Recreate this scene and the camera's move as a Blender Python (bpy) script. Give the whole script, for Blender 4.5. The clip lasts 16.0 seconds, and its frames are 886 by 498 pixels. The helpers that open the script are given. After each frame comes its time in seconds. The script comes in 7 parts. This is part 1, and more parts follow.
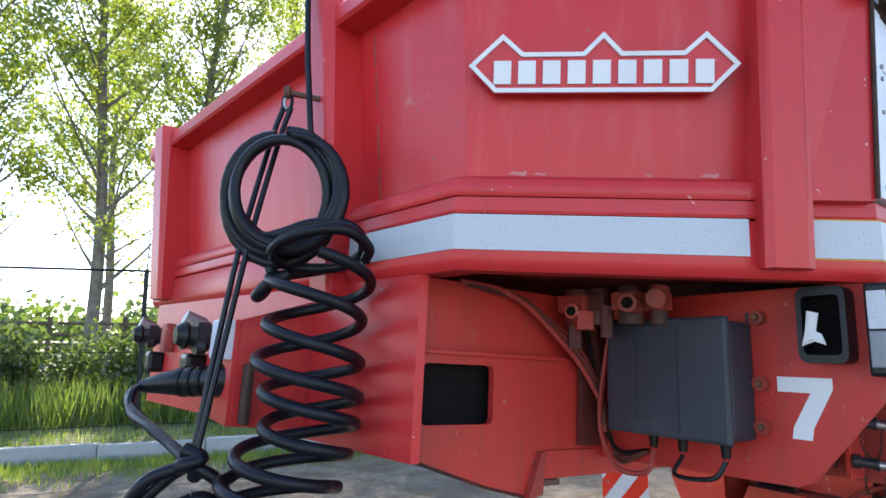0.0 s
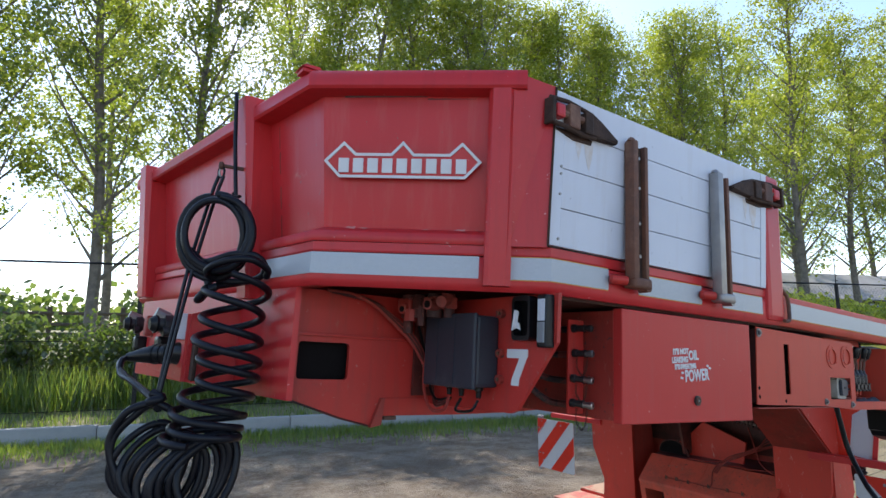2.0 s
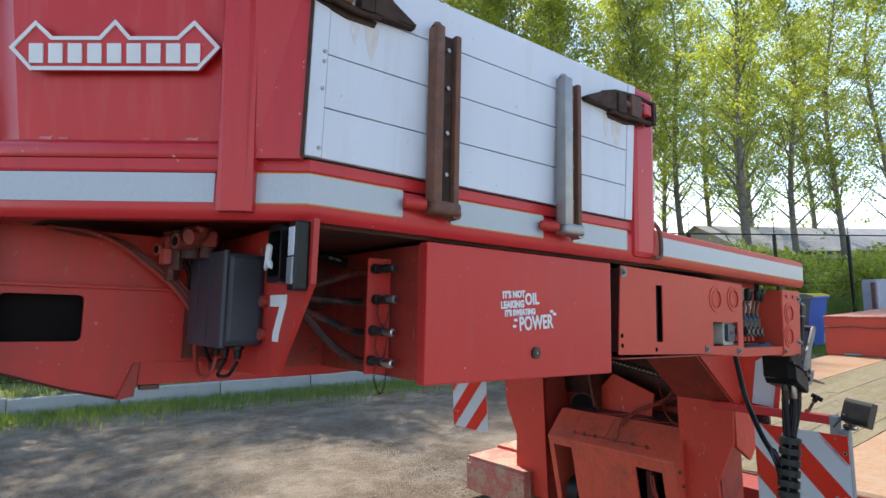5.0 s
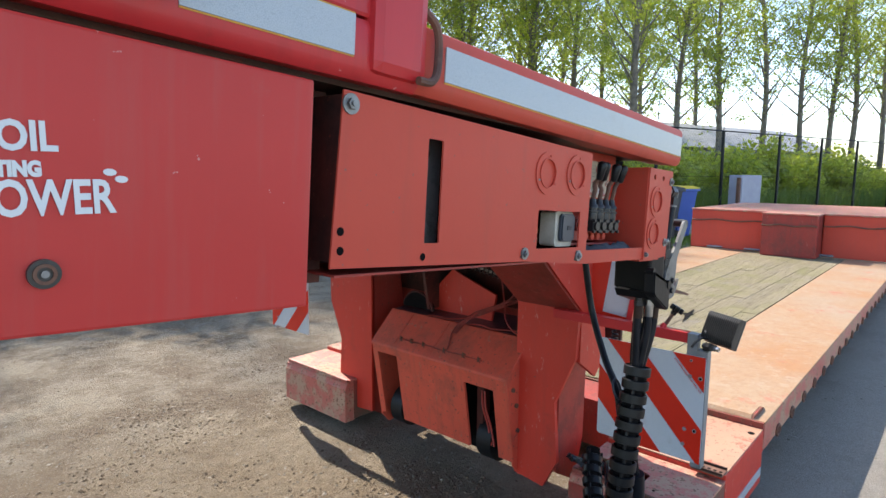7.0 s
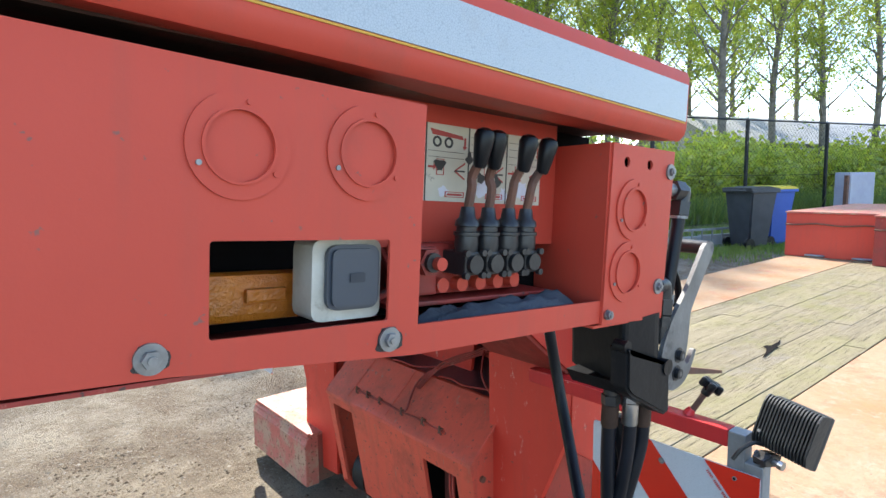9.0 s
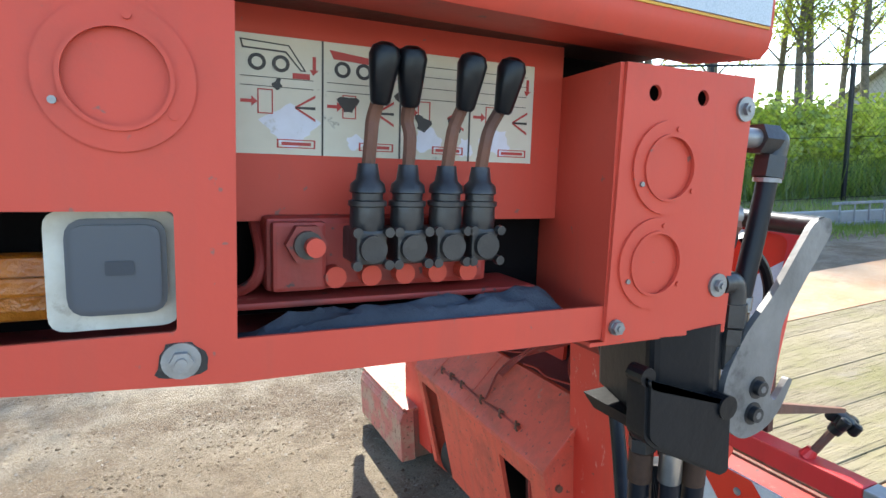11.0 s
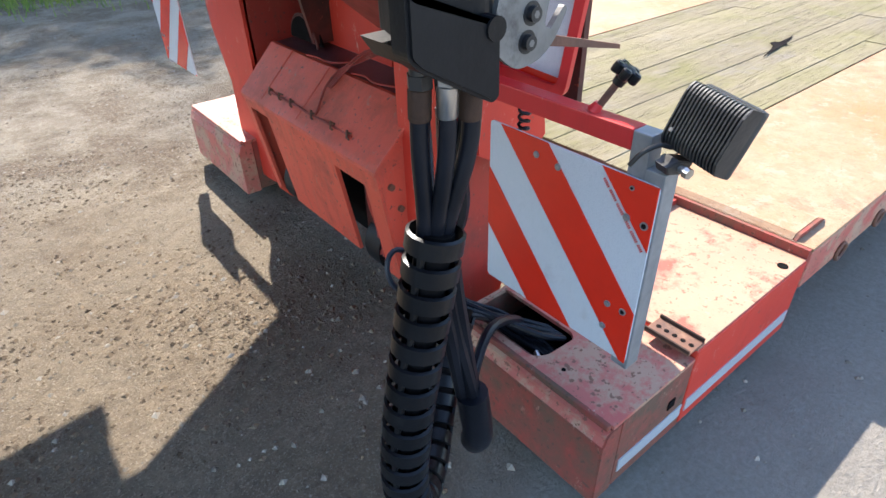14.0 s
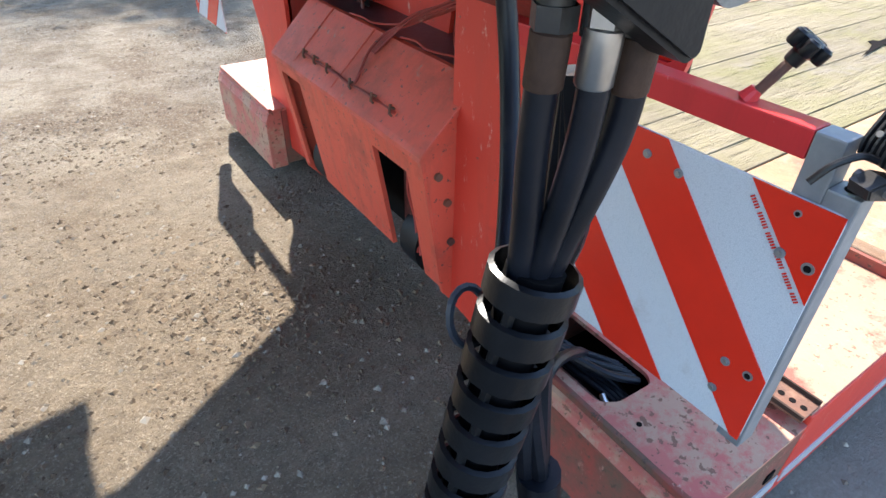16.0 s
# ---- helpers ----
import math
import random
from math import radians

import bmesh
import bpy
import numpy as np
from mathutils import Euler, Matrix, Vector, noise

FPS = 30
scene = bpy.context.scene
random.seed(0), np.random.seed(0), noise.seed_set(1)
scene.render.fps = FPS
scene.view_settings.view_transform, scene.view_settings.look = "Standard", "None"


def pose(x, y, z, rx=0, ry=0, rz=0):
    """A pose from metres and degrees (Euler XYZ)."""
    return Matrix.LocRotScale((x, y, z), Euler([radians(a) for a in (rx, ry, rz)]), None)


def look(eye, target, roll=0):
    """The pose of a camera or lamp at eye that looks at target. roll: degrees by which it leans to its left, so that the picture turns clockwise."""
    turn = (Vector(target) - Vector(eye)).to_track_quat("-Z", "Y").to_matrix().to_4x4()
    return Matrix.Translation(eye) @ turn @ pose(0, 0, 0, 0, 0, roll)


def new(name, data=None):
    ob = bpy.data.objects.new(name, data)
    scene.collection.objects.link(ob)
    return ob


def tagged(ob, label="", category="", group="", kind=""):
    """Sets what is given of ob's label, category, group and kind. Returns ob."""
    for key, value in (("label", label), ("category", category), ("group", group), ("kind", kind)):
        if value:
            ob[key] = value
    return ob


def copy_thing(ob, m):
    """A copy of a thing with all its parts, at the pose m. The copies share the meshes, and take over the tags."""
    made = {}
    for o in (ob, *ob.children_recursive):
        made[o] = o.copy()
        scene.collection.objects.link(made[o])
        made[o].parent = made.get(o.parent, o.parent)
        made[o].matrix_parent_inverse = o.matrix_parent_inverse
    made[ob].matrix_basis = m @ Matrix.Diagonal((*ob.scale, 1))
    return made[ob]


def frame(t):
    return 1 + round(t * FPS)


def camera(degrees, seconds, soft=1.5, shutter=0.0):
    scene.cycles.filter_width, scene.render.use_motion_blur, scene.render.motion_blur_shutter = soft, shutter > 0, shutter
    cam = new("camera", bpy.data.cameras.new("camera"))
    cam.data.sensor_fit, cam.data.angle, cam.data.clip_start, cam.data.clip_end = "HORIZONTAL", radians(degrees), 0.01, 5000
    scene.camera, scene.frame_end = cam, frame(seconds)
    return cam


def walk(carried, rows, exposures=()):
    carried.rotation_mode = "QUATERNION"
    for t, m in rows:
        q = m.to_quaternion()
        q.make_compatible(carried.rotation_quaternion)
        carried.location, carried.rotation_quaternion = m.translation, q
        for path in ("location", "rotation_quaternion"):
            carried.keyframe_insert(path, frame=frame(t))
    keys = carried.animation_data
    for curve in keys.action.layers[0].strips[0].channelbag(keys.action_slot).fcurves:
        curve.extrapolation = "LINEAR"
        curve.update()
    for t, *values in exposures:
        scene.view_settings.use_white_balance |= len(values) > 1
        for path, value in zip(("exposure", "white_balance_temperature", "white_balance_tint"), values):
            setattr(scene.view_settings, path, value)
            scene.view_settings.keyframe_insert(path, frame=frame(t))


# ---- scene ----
cam = camera(74.1, 16.0)
PATH = [
    (0, (-0.19, -0.36, 1.719), (0.93, 1.267, 2.036), -0.4),
    (0.5, (-0.289, -0.583, 1.723), (0.857, 1.012, 2.099), -0.4),
    (1, (-0.388, -0.788, 1.74), (0.797, 0.778, 2.12), -0.7),
    (1.5, (-0.338, -0.938, 1.734), (0.839, 0.651, 2.039), -1.0),
    (2, (-0.251, -1.1, 1.704), (0.875, 0.527, 1.989), -0.3),
    (2.5, (-0.208, -1.19, 1.695), (0.948, 0.424, 1.943), 0.3),
    (3, (-0.173, -1.222, 1.691), (1.036, 0.356, 1.912), -0.4),
    (3.5, (-0.135, -1.256, 1.68), (1.075, 0.317, 1.925), -1.0),
    (3.7, (-0.118, -1.253, 1.678), (1.101, 0.312, 1.933), -1.6),
    (5.8, (0.715, -0.932, 1.638), (1.953, 0.637, 1.569), -1.6),
    (6, (0.799, -0.91, 1.632), (2.018, 0.668, 1.484), -2.8),
    (6.5, (1.022, -0.826, 1.596), (2.374, 0.634, 1.391), -0.3),
    (7, (1.308, -0.704, 1.597), (2.787, 0.618, 1.344), 0.5),
    (7.5, (1.563, -0.679, 1.582), (2.994, 0.688, 1.29), -1.7),
    (8, (1.827, -0.667, 1.581), (3.178, 0.772, 1.252), -1.7),
    (8.5, (2.006, -0.604, 1.565), (3.337, 0.86, 1.269), -1.9),
    (8.7, (2.11, -0.536, 1.57), (3.439, 0.935, 1.307), -1.2),
    (10.8, (2.602, -0.446, 1.546), (3.372, 1.388, 1.335), -2.1),
    (11, (2.61, -0.443, 1.543), (3.436, 1.349, 1.216), -1.7),
    (11.5, (2.645, -0.456, 1.518), (3.645, 1.202, 1.016), 0.2),
    (12, (2.684, -0.466, 1.489), (3.819, 1.035, 0.812), 0.5),
    (12.5, (2.695, -0.472, 1.461), (3.795, 0.962, 0.606), -0.6),
    (13, (2.699, -0.489, 1.449), (3.777, 0.912, 0.514), -1.6),
    (13.5, (2.693, -0.492, 1.43), (3.728, 0.858, 0.379), -1.6),
    (14, (2.692, -0.49, 1.417), (3.713, 0.808, 0.29), -1.7),
    (14.5, (2.708, -0.499, 1.405), (3.701, 0.777, 0.229), -2.5),
    (15, (2.691, -0.464, 1.365), (3.756, 0.924, 0.396), -0.9),
    (15.5, (2.71, -0.353, 1.313), (3.776, 1.032, 0.342), 0.9),
    (16, (2.807, -0.232, 1.294), (3.743, 1.09, 0.121), 1.3),
]
walk(cam, [(t, look(eye, target, roll)) for t, eye, target, roll in PATH],
     exposures=[(0, 1.92, 6500, 14), (0.2, 1.65, 6400, 14), (0.5, 1.2, 6200, 15), (1.0, 1.08, 6300, 15), (2.5, 1.12, 6400, 14), (3.5, 1.22, 6500, 13), (6, 1.5, 6800, 12), (7, 1.55, 6600, 11), (8.5, 1.85, 6300, 9), (11, 2.15, 6300, 7), (12, 1.85, 6300, 11), (13.5, 2.05, 6300, 12), (14.5, 2.05, 6300, 11), (16, 2.25, 6300, 11)])

# ---- world and sun ----
SUN_DIR = Vector((0.34, 1.03, 1.0)).normalized()
world = bpy.data.worlds.new("sky")
scene.world = world
world.use_nodes = True
wn = world.node_tree
sky = wn.nodes.new("ShaderNodeTexSky")
sky.sky_type = "NISHITA"
sky.sun_disc = False
sky.sun_elevation = math.asin(SUN_DIR.z)
sky.sun_rotation = math.atan2(SUN_DIR.x, SUN_DIR.y)
sky.air_density, sky.dust_density, sky.ozone_density = 1.0, 0.5, 1.6
wn.nodes["Background"].inputs["Strength"].default_value = 0.15
wn.links.new(sky.outputs[0], wn.nodes["Background"].inputs["Color"])
sun = new("sun", bpy.data.lights.new("sun", "SUN"))
sun.data.energy, sun.data.angle, sun.data.color = 3.9, radians(0.6), (1.0, 0.93, 0.82)
sun.matrix_world = look(SUN_DIR * 30, (0, 0, 0))
scene.view_settings.exposure = 1.15


# ---- materials ----
def material(name, base, rough=0.5, metal=0.0, spec=0.5):
    m = bpy.data.materials.new(name)
    m.use_nodes = True
    b = m.node_tree.nodes["Principled BSDF"]
    b.inputs["Base Color"].default_value = (*base, 1)
    b.inputs["Roughness"].default_value = rough
    b.inputs["Metallic"].default_value = metal
    b.inputs["Specular IOR Level"].default_value = spec
    return m, m.node_tree, b


def coords(nt, scale=1.0):
    tc = nt.nodes.new("ShaderNodeTexCoord")
    mp = nt.nodes.new("ShaderNodeMapping")
    mp.inputs["Scale"].default_value = (scale, scale, scale) if not isinstance(scale, tuple) else scale
    nt.links.new(tc.outputs["Object"], mp.inputs["Vector"])
    return mp.outputs["Vector"]


def noisy(nt, vec, scale, detail=4.0, rough=0.6, low=0.35, high=0.65):
    n = nt.nodes.new("ShaderNodeTexNoise")
    n.inputs["Scale"].default_value, n.inputs["Detail"].default_value, n.inputs["Roughness"].default_value = scale, detail, rough
    nt.links.new(vec, n.inputs["Vector"])
    r = nt.nodes.new("ShaderNodeMapRange")
    r.inputs["From Min"].default_value, r.inputs["From Max"].default_value = low, high
    nt.links.new(n.outputs["Fac"], r.inputs["Value"])
    return r.outputs["Result"]


def mixed(nt, fac, a, b):
    m = nt.nodes.new("ShaderNodeMix")
    m.data_type = "RGBA"
    if isinstance(fac, float):
        m.inputs["Factor"].default_value = fac
    else:
        nt.links.new(fac, m.inputs["Factor"])
    for v, s in ((a, m.inputs["A"]), (b, m.inputs["B"])):
        if isinstance(v, tuple):
            s.default_value = (*v, 1)
        else:
            nt.links.new(v, s)
    return m.outputs["Result"]


def scaled(nt, value, k):
    m = nt.nodes.new("ShaderNodeMath")
    m.operation = "MULTIPLY"
    nt.links.new(value, m.inputs[0])
    m.inputs[1].default_value = k
    return m.outputs[0]


def bumped(nt, b, height, strength=0.2, distance=0.01):
    n = nt.nodes.new("ShaderNodeBump")
    n.inputs["Strength"].default_value, n.inputs["Distance"].default_value = strength, distance
    nt.links.new(height, n.inputs["Height"])
    nt.links.new(n.outputs["Normal"], b.inputs["Normal"])


def two_tone(name, a, b2, rough=0.5, metal=0.0, scale=3.0, fine=40.0, bump=0.1, third=None, third_scale=1.5, third_low=0.62, third_high=0.75, r2=None, spec=0.5):
    """Base colour that wanders between two tones, patches of a third, fine grain in the relief."""
    m, nt, b = material(name, a, rough, metal, spec)
    v = coords(nt)
    col = mixed(nt, noisy(nt, v, scale, 6), a, b2)
    if third:
        patch = noisy(nt, v, third_scale, 9, 0.7, third_low, third_high)
        col = mixed(nt, patch, col, third)
        if r2 is not None:
            rr = nt.nodes.new("ShaderNodeMapRange")
            rr.inputs["To Min"].default_value, rr.inputs["To Max"].default_value = rough, r2
            nt.links.new(patch, rr.inputs["Value"])
            nt.links.new(rr.outputs["Result"], b.inputs["Roughness"])
    nt.links.new(col, b.inputs["Base Color"])
    if bump:
        bumped(nt, b, noisy(nt, v, fine, 3, 0.6, 0.2, 0.8), bump, 0.004)
    return m




def painted(name, base, alt, dirt, rough=0.4, low=0.6, high=0.85, streak=0.25, chips=0.70, chip=(0.10, 0.06, 0.05), scuff=None, dents=0.12, size=3.2, spec=0.35):
    """Old paint on steel: fading, rain streaks, dirt patches, chips, scuffs and shallow dents."""
    m, nt, b = material(name, base, rough, spec=spec)
    v = coords(nt)
    col = mixed(nt, noisy(nt, v, 1.3, 5, 0.6, 0.3, 0.7), base, alt)
    col = mixed(nt, scaled(nt, noisy(nt, coords(nt, (16.0, 16.0, 1.3)), 1.6, 6, 0.65, 0.5, 0.8), streak), col, dirt)
    patch = noisy(nt, v, size, 10, 0.72, low, high)
    col = mixed(nt, patch, col, dirt)
    if scuff:
        col = mixed(nt, noisy(nt, coords(nt, (3.0, 3.0, 1.4)), 9, 8, 0.8, 0.60, 0.68), col, scuff)
    col = mixed(nt, scaled(nt, noisy(nt, v, 55, 3, 0.6, chips, chips + 0.03), 0.85), col, chip)
    nt.links.new(col, b.inputs["Base Color"])
    rr = nt.nodes.new("ShaderNodeMapRange")
    rr.inputs["To Min"].default_value, rr.inputs["To Max"].default_value = rough, min(0.9, rough + 0.3)
    nt.links.new(patch, rr.inputs["Value"])
    nt.links.new(rr.outputs["Result"], b.inputs["Roughness"])
    add = nt.nodes.new("ShaderNodeMath")
    add.operation = "ADD"
    nt.links.new(noisy(nt, v, 5, 2, 0.5, 0.2, 0.8), add.inputs[0])
    nt.links.new(scaled(nt, noisy(nt, v, 90, 3, 0.6, 0.2, 0.8), 0.10), add.inputs[1])
    bumped(nt, b, add.outputs[0], dents, 0.012)
    return m


RED = painted("red paint", (0.55, 0.029, 0.031), (0.465, 0.024, 0.026), (0.26, 0.02, 0.02), 0.34, 0.60, 0.9, 0.45, 0.71, (0.62, 0.30, 0.28), dents=0.015)
RED_FADED = painted("faded red paint", (0.55, 0.072, 0.043), (0.465, 0.060, 0.037), (0.31, 0.075, 0.05), 0.46, 0.60, 0.9, 0.35, 0.70, (0.20, 0.10, 0.08), dents=0.10, spec=0.22)
RED_CABINET = painted("red cabinet paint", (0.54, 0.040, 0.034), (0.45, 0.033, 0.028), (0.40, 0.10, 0.085), 0.40, 0.62, 0.9, 0.35, 0.71, (0.55, 0.28, 0.25), dents=0.06, spec=0.28)
FIN_BLACK = two_tone("dusty black casting", (0.020, 0.020, 0.021), (0.036, 0.035, 0.034), 0.45, scale=20, fine=90, bump=0.1, third=(0.10, 0.085, 0.07), third_scale=16, third_low=0.62, third_high=0.85)
RED_DIRTY = painted("dirty red paint", (0.36, 0.040, 0.028), (0.24, 0.032, 0.024), (0.09, 0.045, 0.035), 0.5, 0.48, 0.8, 0.5, 0.64, (0.06, 0.045, 0.04), scuff=(0.42, 0.16, 0.11), dents=0.25)
HOOD_RED = painted("soiled red brown paint", (0.62, 0.088, 0.050), (0.52, 0.075, 0.044), (0.15, 0.065, 0.045), 0.5, 0.5, 0.8, 0.45, 0.65, (0.08, 0.05, 0.04), scuff=(0.34, 0.17, 0.12), dents=0.3)
NOSE_RED = painted("dirty nose paint", (0.50, 0.034, 0.026), (0.40, 0.034, 0.025), (0.17, 0.045, 0.035), 0.42, 0.52, 0.85, 0.5, 0.69, (0.42, 0.16, 0.13), scuff=(0.40, 0.085, 0.06), dents=0.08, spec=0.28)
# Serves real oily grime, and parts darkened to paint the shade on them
GRIME_SHADE_RED = painted("oily red brown steel and painted shade", (0.13, 0.022, 0.016), (0.07, 0.018, 0.014), (0.022, 0.016, 0.014), 0.45, 0.40, 0.66, 0.6, 0.66, (0.20, 0.05, 0.03), dents=0.3)
LEG_RED = painted("scuffed red paint", (0.58, 0.045, 0.025), (0.48, 0.038, 0.023), (0.26, 0.05, 0.035), 0.48, 0.58, 0.9, 0.3, 0.68, (0.16, 0.07, 0.05), scuff=(0.60, 0.33, 0.27), dents=0.15)
RED_WORN = painted("worn red steel", (0.44, 0.085, 0.066), (0.41, 0.15, 0.11), (0.40, 0.245, 0.165), 0.5, 0.46, 0.56, 0.2, 0.60, (0.15, 0.075, 0.045), scuff=(0.43, 0.29, 0.21), dents=0.35, size=8.0)
BLOCK_TOP = painted("bare rubbed step top", (0.36, 0.235, 0.15), (0.38, 0.18, 0.115), (0.36, 0.085, 0.06), 0.55, 0.52, 0.62, 0.15, 0.62, (0.16, 0.08, 0.05), scuff=(0.39, 0.29, 0.20), dents=0.3, size=6.0)
PAD_SIDE = painted("mud stained red steel", (0.33, 0.045, 0.032), (0.21, 0.042, 0.032), (0.13, 0.075, 0.05), 0.6, 0.42, 0.58, 0.5, 0.62, (0.08, 0.05, 0.035), scuff=(0.42, 0.22, 0.16), dents=0.4)
RUSTY = two_tone("rust brown steel", (0.17, 0.070, 0.038), (0.085, 0.042, 0.030), 0.75, scale=9, fine=70, bump=0.3,
                 third=(0.28, 0.15, 0.09), third_scale=6, third_low=0.55, third_high=0.75)
DARK_RUST = two_tone("dark brown crimped steel", (0.035, 0.022, 0.017), (0.065, 0.038, 0.027), 0.65, 0.0, scale=30, fine=90, bump=0.2, spec=0.15)
LEVER_STEEL = two_tone("grimy grey steel", (0.24, 0.235, 0.23), (0.15, 0.145, 0.14), 0.5, 0.6, scale=9, fine=90, bump=0.12, third=(0.06, 0.05, 0.045), third_scale=10, third_low=0.55, third_high=0.75, r2=0.7)
ZINC = two_tone("dull zinc", (0.28, 0.28, 0.28), (0.18, 0.175, 0.17), 0.45, 0.7, scale=30, fine=90, bump=0.1)
GALV = two_tone("galvanised steel", (0.30, 0.31, 0.325), (0.20, 0.21, 0.225), 0.5, 0.6, scale=14, fine=60, bump=0.05)
GREY_STEEL = two_tone("grey worn steel", (0.36, 0.34, 0.32), (0.27, 0.26, 0.25), 0.45, 0.7, scale=12, fine=80, bump=0.08)
BLACK = two_tone("black plastic", (0.004, 0.0044, 0.0055), (0.008, 0.0085, 0.010), 0.33, scale=8, fine=90, bump=0.08, spec=0.25,
                 third=(0.024, 0.022, 0.02), third_scale=10, third_low=0.6, third_high=0.85)
RUBBER = two_tone("black hose", (0.004, 0.0048, 0.0075), (0.009, 0.010, 0.0145), 0.36, scale=10, fine=120, bump=0.06,
                  third=(0.026, 0.025, 0.025), third_scale=14, third_low=0.6, third_high=0.85, r2=0.7, spec=0.22)
NAVY_BOX = two_tone("dark slate plastic", (0.014, 0.018, 0.027), (0.022, 0.027, 0.037), 0.5, scale=5, fine=80, bump=0.06,
                    third=(0.07, 0.075, 0.08), third_scale=5, third_low=0.6, third_high=0.85)
WHITE_PAINT = two_tone("white paint", (0.66, 0.66, 0.65), (0.58, 0.58, 0.575), 0.5, scale=5, fine=50, bump=0.03,
                       third=(0.5, 0.47, 0.43), third_scale=12, third_low=0.68, third_high=0.8)
WHITE_BOARD = painted("white aluminium board", (0.63, 0.65, 0.70), (0.56, 0.58, 0.63), (0.42, 0.36, 0.31), 0.4, 0.68, 0.9, 0.3, 0.72, (0.25, 0.24, 0.24), dents=0.05)
# Grime on the recess wall; painted shade under the rail
GRIME_SHADE_BROWN = two_tone("oily brown grime and painted shade", (0.085, 0.042, 0.028), (0.045, 0.026, 0.019), 0.5, scale=7, fine=50, bump=0.15, third=(0.13, 0.030, 0.02), third_scale=6, third_low=0.5, third_high=0.62)
HOUSING_BLACK = two_tone("glossy oiled black paint", (0.006, 0.0065, 0.008), (0.011, 0.011, 0.012), 0.36, scale=8, fine=60, bump=0.08, spec=0.18, third=(0.022, 0.019, 0.017), third_scale=12, third_low=0.6, third_high=0.7)
# Near-black that puts the shade of hollows and gaps into the colour
HOLLOW_SHADE = two_tone("painted shade of hollows", (0.006, 0.0055, 0.0055), (0.011, 0.009, 0.009), 0.9, scale=6, bump=0, spec=0.05)
GREASY = two_tone("greasy black metal", (0.02, 0.02, 0.022), (0.045, 0.042, 0.04), 0.35, 0.3, scale=12, fine=60, bump=0.15)
CHROME = two_tone("zinc plated steel", (0.55, 0.54, 0.52), (0.4, 0.39, 0.38), 0.3, 0.95, scale=20, bump=0.03)
RAG = two_tone("oily grey rag", (0.042, 0.051, 0.068), (0.020, 0.024, 0.033), 0.9, scale=12, fine=180, bump=0.35)
CONCRETE = two_tone("kerb concrete", (0.34, 0.34, 0.32), (0.25, 0.255, 0.25), 0.9, scale=2, fine=60, bump=0.3,
                    third=(0.16, 0.17, 0.12), third_scale=1.2, third_low=0.55, third_high=0.75)
BARK = two_tone("grey bark", (0.20, 0.17, 0.135), (0.11, 0.095, 0.075), 0.9, scale=6, fine=24, bump=0.6)
GRASS_GROUND = two_tone("rough grass", (0.10, 0.125, 0.035), (0.17, 0.155, 0.07), 0.95, scale=0.7, fine=30, bump=0.5,
                        third=(0.26, 0.22, 0.12), third_scale=0.5, third_low=0.52, third_high=0.68)
OLD_WOOD_FENCE = two_tone("weathered timber", (0.10, 0.075, 0.055), (0.07, 0.055, 0.045), 0.85, scale=5, bump=0.2)
BLUE_BIN = two_tone("blue plastic", (0.02, 0.07, 0.32), (0.025, 0.08, 0.36), 0.5, scale=4, bump=0.03)
GREY_BIN = two_tone("dark grey plastic", (0.03, 0.031, 0.036), (0.045, 0.046, 0.052), 0.55, scale=4, bump=0.03)
YELLOW_LID = two_tone("yellow plastic", (0.62, 0.48, 0.03), (0.55, 0.42, 0.03), 0.5, scale=4, bump=0.03)
LILAC_METAL = two_tone("lilac grey metal", (0.30, 0.29, 0.36), (0.36, 0.35, 0.41), 0.6, scale=3, bump=0.03)
BLACK_PAINT = two_tone("black painted steel", (0.006, 0.0065, 0.008), (0.012, 0.0125, 0.014), 0.5, scale=8, bump=0.05, spec=0.25)
YELLOW_EDGE = two_tone("yellow edge line", (0.62, 0.33, 0.03), (0.54, 0.27, 0.03), 0.6, bump=0)


def tape_material(name, cell, wall):
    """White retroreflective film with a fine honeycomb under the skin."""
    m, nt, b = material(name, cell, 0.34)
    v = coords(nt)
    w = nt.nodes.new("ShaderNodeTexVoronoi")
    w.feature, w.inputs["Scale"].default_value = "DISTANCE_TO_EDGE", 330
    nt.links.new(v, w.inputs["Vector"])
    r = nt.nodes.new("ShaderNodeMapRange")
    r.inputs["From Max"].default_value = 0.12
    nt.links.new(w.outputs["Distance"], r.inputs["Value"])
    col = mixed(nt, r.outputs["Result"], wall, cell)
    col = mixed(nt, noisy(nt, v, 7, 6, 0.7, 0.62, 0.8), col, (0.36, 0.34, 0.33))
    nt.links.new(col, b.inputs["Base Color"])
    return m


TAPE = tape_material("white reflective tape", (0.52, 0.54, 0.57), (0.41, 0.435, 0.47))
RAIL_TAPE = tape_material("worn white rail tape", (0.43, 0.45, 0.465), (0.31, 0.33, 0.35))
PALE_SCAR = two_tone("rubbed pale paint", (0.50, 0.20, 0.19), (0.42, 0.11, 0.11), 0.5, scale=60, bump=0.05)


def red_reflective():
    m, nt, b = material("red reflective film", (0.55, 0.03, 0.015), 0.25)
    v = coords(nt)
    nt.links.new(mixed(nt, noisy(nt, v, 5, 5), (0.64, 0.026, 0.010), (0.55, 0.024, 0.010)), b.inputs["Base Color"])
    return m


RED_FILM = red_reflective()


